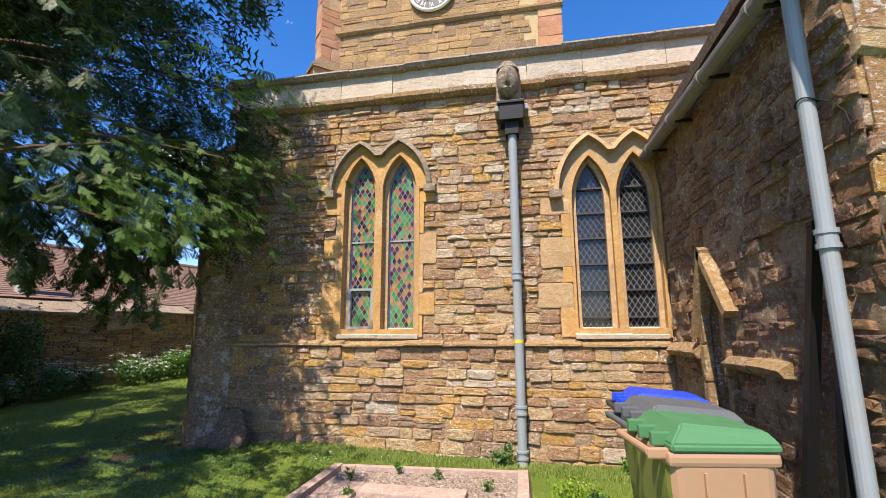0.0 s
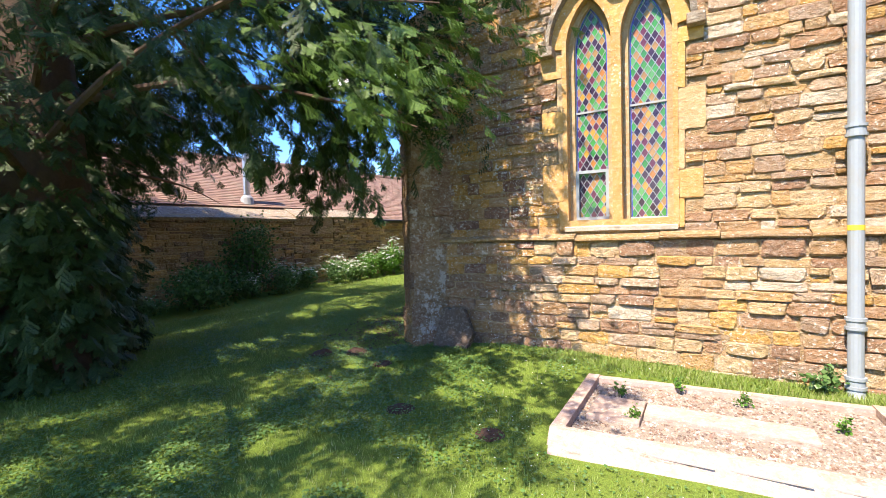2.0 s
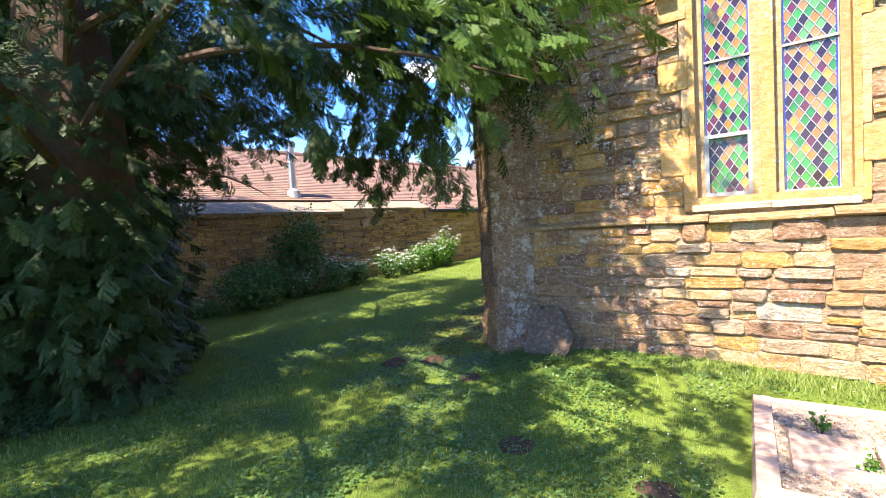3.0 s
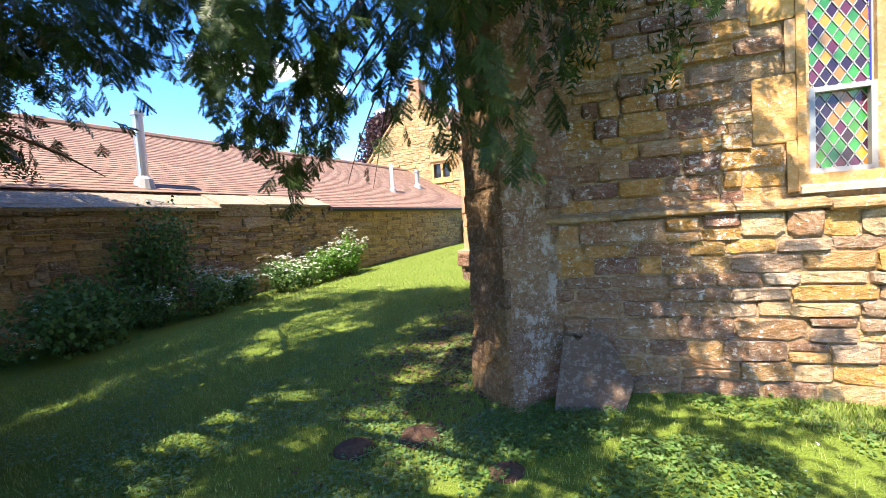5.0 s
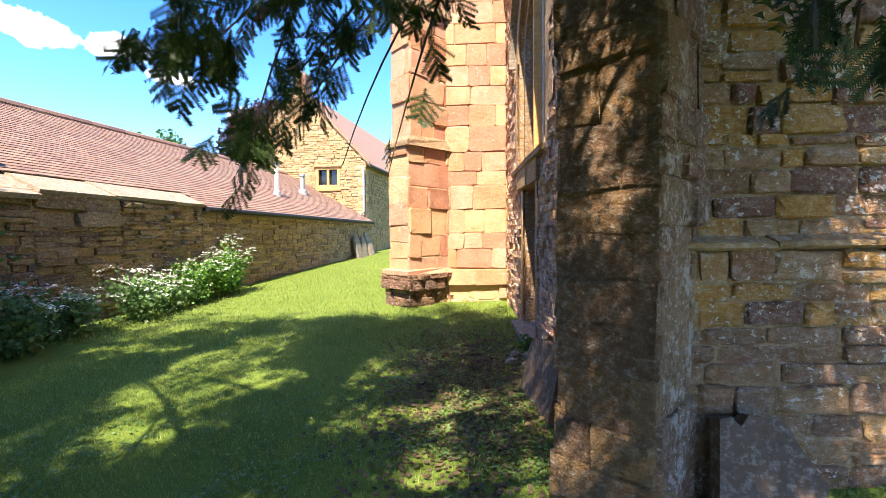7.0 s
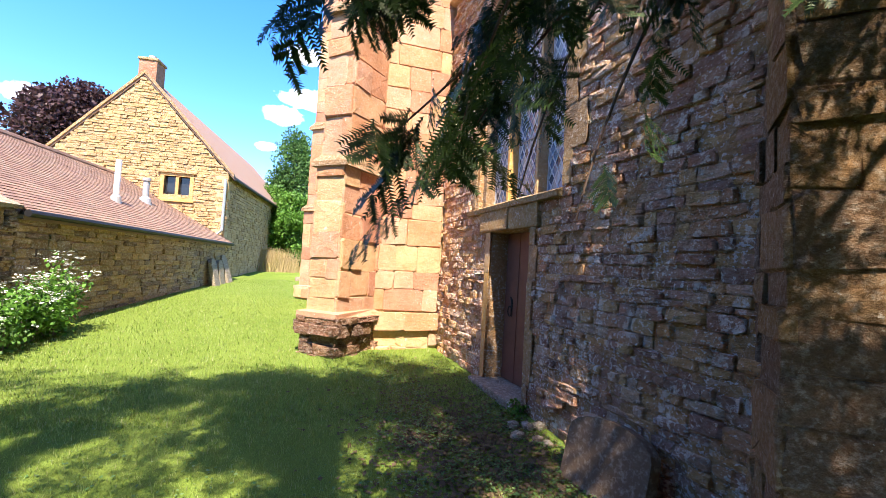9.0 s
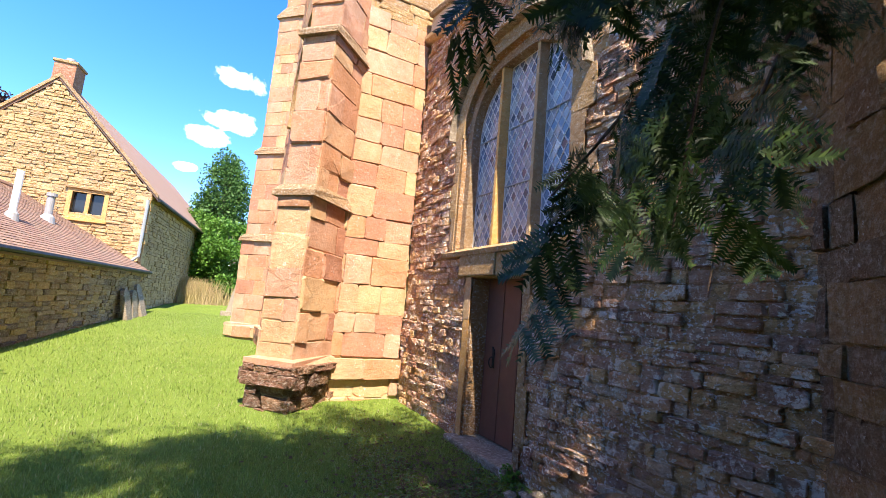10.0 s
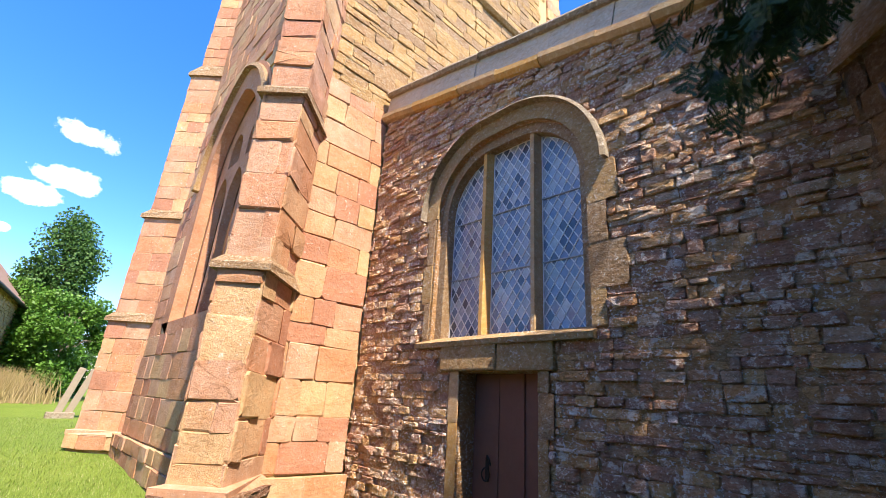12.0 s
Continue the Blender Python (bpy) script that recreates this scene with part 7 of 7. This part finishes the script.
def bush(name, x, y, r, h, n, size, material, label, group="", flowers=0, lift=0.0, stems=7, category="shrub", shape=1.0):
    """A shrub: bent stems, leaves in uneven clumps, and flower heads where it has them."""
    e = thing(name, label, category, group)
    z0 = ground_height(x, y) + lift
    cl = []
    for k in range(stems):
        a, q = NR.uniform(0, 6.283), NR.uniform(0.2, 1.0) * r
        t = np.array([x + q * math.cos(a), y + q * math.sin(a), z0 + h * NR.uniform(0.55, 1.0) * (1 - 0.35 * (q / r) ** 2)])
        sb = bmesh.new()
        add_tube(sb, [(x + 0.2 * (t[0] - x), y + 0.2 * (t[1] - y), z0 - 0.03), (x + 0.55 * (t[0] - x), y + 0.55 * (t[1] - y), z0 + 0.6 * (t[2] - z0)), tuple(t)], [max(0.004, 0.018 * h), max(0.003, 0.012 * h), 0.002], 5)
        part("stem", sb, M_bark2 if material is not M_ivy else M_ivy, e)
        cl.append(t)
    cl = np.array(cl)
    pick = cl[NR.randint(len(cl), size=n)]
    f_ = NR.rand(n, 1) ** 0.5
    base = np.array([[x, y, z0]])
    p = base + (pick - base) * f_ + NR.normal(0, 1, (n, 3)) * np.array([r * 0.22, r * 0.22, h * 0.10])
    p[:, 2] = np.maximum(p[:, 2], z0 + 0.02)
    v, f = leaves_at(p[:, 0], p[:, 1], p[:, 2], size, 0.35)
    mesh_np("foliage", v, f, material, e)
    if flowers:
        fp = cl[NR.randint(len(cl), size=flowers)] + NR.normal(0, 1, (flowers, 3)) * np.array([r * 0.35, r * 0.35, h * 0.10]) + np.array([0, 0, h * 0.10])
        q = np.repeat(fp, 9, axis=0) + NR.normal(0, 1, (flowers * 9, 3)) * np.array([0.026, 0.026, 0.008])
        v, f = leaves_at(q[:, 0], q[:, 1], q[:, 2], 0.016, 0.8)
        mesh_np("blossom", v, f, M_petal, e)
    return e


for k, (al, ac, r, h, fl) in enumerate(((-6.6, 0.7, 0.6, 0.45, 10), (-5.5, 0.8, 0.6, 0.5, 12), (-4.6, 0.6, 0.5, 0.62, 34), (-3.8, 0.8, 0.5, 0.58, 40), (-3.0, 0.6, 0.5, 0.62, 46), (-2.2, 0.7, 0.45, 0.60, 44), (-1.5, 0.55, 0.42, 0.66, 36), (-0.9, 0.6, 0.4, 0.62, 30), (-0.35, 0.45, 0.35, 0.70, 26))):
    p = P0 + GU * al + GN * ac
    h *= (0.8, 1.15, 1.0, 1.3, 0.85, 1.1, 0.9, 1.2, 1.0)[k]
    bush("flowering_plant", p.x, p.y, r, h, 1300, 0.03, M_shrub if k > 6 else M_ivy, "white flowering border plant below the garden wall", "flower border", int(fl * 1.4), 0, 9, "plant")
p = P0 + GU * 0.15 + GN * 0.45
bush("flowering_plant", p.x, p.y, 0.42, 0.95, 1800, 0.03, M_shrub, "tall bright green plant with white flower heads by the wall", "flower border", 110, 0, 12, "plant")
bush("elder_shrub", -10.05, 7.0, 0.60, 1.80, 3600, 0.032, M_conif, "dark leafy shrub growing by the garden wall", "", 0, 0, 10)
bush("elder_shrub", -9.7, 5.8, 0.75, 0.95, 3400, 0.035, M_conif, "dark low shrub under the yew by the garden wall", "", 0, 0, 10)
bush("box_shrub", px - 0.04, py + 0.22, 0.14, 0.38, 1500, 0.012, M_lime, "small bright lime green shrub behind the bowl", "", 0, 0.05, 8)
bush("dwarf_conifer", px + 0.05, py + 0.02, 0.09, 0.28, 900, 0.011, M_conif, "dwarf dark conifer in the terracotta bowl", "", 0, 0.10, 6)
bush("weed", -0.40, 5.18, 0.14, 0.22, 260, 0.02, M_ivy, "weeds at the foot of the wall by the pipe", "weeds", 0, 0, 5, "weed")
bush("weed", 0.9, 5.12, 0.14, 0.16, 220, 0.018, M_shrub, "weeds at the foot of the wall", "weeds", 0, 0, 5, "weed")
for wx, wy in ((-1.35, 4.5), (-0.95, 4.42), (-1.75, 4.22), (-1.6, 3.8), (-0.45, 4.2)):
    bush("weed", wx, wy, 0.06, 0.12, 90, 0.012, M_shrub, "small weed growing in the grave gravel", "weeds in the gravel", 0, 0.05, 4, "weed")
bush("weed", 0.36, 2.45, 0.12, 0.18, 180, 0.025, M_shrub, "leafy weeds beside the bins", "weeds", 0, 0, 5, "weed")
bush("weed", -4.28, 7.85, 0.12, 0.16, 160, 0.016, M_shrub, "small weeds beside the doorstep", "weeds", 0, 0, 4, "weed")
yucca = thing("spiky_plant", "spiky yellow-green yucca in a small pot", "plant")
yb = bmesh.new()
for k in range(34):
    a, ln, el = NR.uniform(0, 6.283), NR.uniform(0.22, 0.42), NR.uniform(0.25, 1.35)
    o, prev = Vector((0.07, 3.27, pz + 0.13)), None
    for i in range(6):
        t = i / 5
        r, zz = ln * t * math.cos(el), ln * t * math.sin(el) - 0.14 * t * t * math.cos(el)
        q, w = o + Vector((r * math.cos(a), r * math.sin(a), zz)), 0.009 * (1 - t ** 2) + 0.0006
        s = Vector((-math.sin(a), math.cos(a), 0)) * w
        cur = (yb.verts.new(q - s), yb.verts.new(q + Vector((0, 0, -0.004))), yb.verts.new(q + s))
        if prev:
            yb.faces.new((prev[0], prev[1], cur[1], cur[0]))
            yb.faces.new((prev[1], prev[2], cur[2], cur[1]))
        prev = cur
part("leaves", yb, M_lime, yucca)

tuft = thing("dry_grass_tuft", "tall dry straw-coloured grass below the hedge", "grass")
n = 2600
x, y = NR.normal(-7.6, 0.7, n), NR.normal(27.0, 0.35, n)
a, hh = NR.uniform(0, 6.283, n), NR.uniform(0.5, 1.2, n)
z = heights(x, y)
v = np.empty((n, 3, 3))
v[:, 0], v[:, 1] = np.stack([x - 0.015, y, z], 1), np.stack([x + 0.015, y, z], 1)
v[:, 2] = np.stack([x + np.cos(a) * hh * 0.3, y + np.sin(a) * hh * 0.3, z + hh], 1)
mesh_np("straw", v.reshape(-1, 3), np.arange(3 * n).reshape(-1, 3), M_straw, tuft)


def tree(name, x, y, h, r, n, size, material, label, base=0.25, lumps=26, shape="round"):
    e = thing(name, label, "tree")
    z0 = ground_height(x, y)
    tb_ = bmesh.new()
    add_tube(tb_, [(x, y, z0 - 0.2), (x + 0.1, y, z0 + h * 0.35), (x - 0.1, y, z0 + h * 0.9)], [h * 0.035, h * 0.022, h * 0.004], 10)
    part("trunk", tb_, M_bark2, e)
    cents = []
    for k in range(lumps):
        t = NR.uniform(base, 1.0)
        wide = math.sqrt(max(0.02, 1 - ((t - 0.55) / 0.5) ** 2)) if shape == "round" else (1.08 - t) ** 0.55 * (1 if t > 0.12 else 0.8)
        a, q = NR.uniform(0, 6.283), r * wide * NR.uniform(0.45, 0.95)
        c = np.array([x + q * math.cos(a), y + q * math.sin(a), z0 + h * t])
        cents.append(c)
        if k % 2 == 0:
            lb = bmesh.new()
            add_tube(lb, [(x, y, z0 + h * t * 0.7), tuple((c + np.array([x, y, c[2]])) / 2), tuple(c)], [h * 0.010, h * 0.006, 0.01], 5)
            part("limb", lb, M_bark2, e)
    cents = np.array(cents)
    pick = cents[NR.randint(len(cents), size=n)]
    rad = r * (0.30 if shape == "round" else 0.28)
    p = pick + unit(NR.normal(0, 1, (n, 3))) * rad * NR.rand(n, 1) ** 0.4 * np.array([1, 1, 1.0 if shape == "round" else 1.5])
    v, f = leaves_at(p[:, 0], p[:, 1], np.maximum(p[:, 2], z0 + 0.1), size, 0.4)
    mesh_np("crown", v, f, material, e)


tree("conifer_tree", -6.5, 31.5, 7.3, 2.3, 26000, 0.07, M_conif, "tall clipped green conifer at the churchyard end", 0.05, 60, "cone")
tree("leafy_bush", -7.6, 29.5, 4.0, 1.9, 20000, 0.06, M_shrub, "rounded bright green bush at the churchyard end", 0.15, 36)
tree("leafy_bush", -5.8, 28.8, 3.6, 1.7, 15000, 0.06, M_shrub, "green bush beside the conifer", 0.15, 30)
tree("copper_beech", -22.0, 43, 11.0, 4.8, 42000, 0.14, M_beech, "large purple copper beech behind the cottage", 0.2, 70)
tree("green_tree", -19.0, 44, 10.5, 3.6, 9000, 0.22, M_shrub, "green tree behind the outbuilding roof", 0.2, 40)
tree("green_tree", -30.0, 40, 9.0, 3.2, 1500, 0.18, M_conif, "sparse tree behind the outbuilding roof", 0.4, 30)
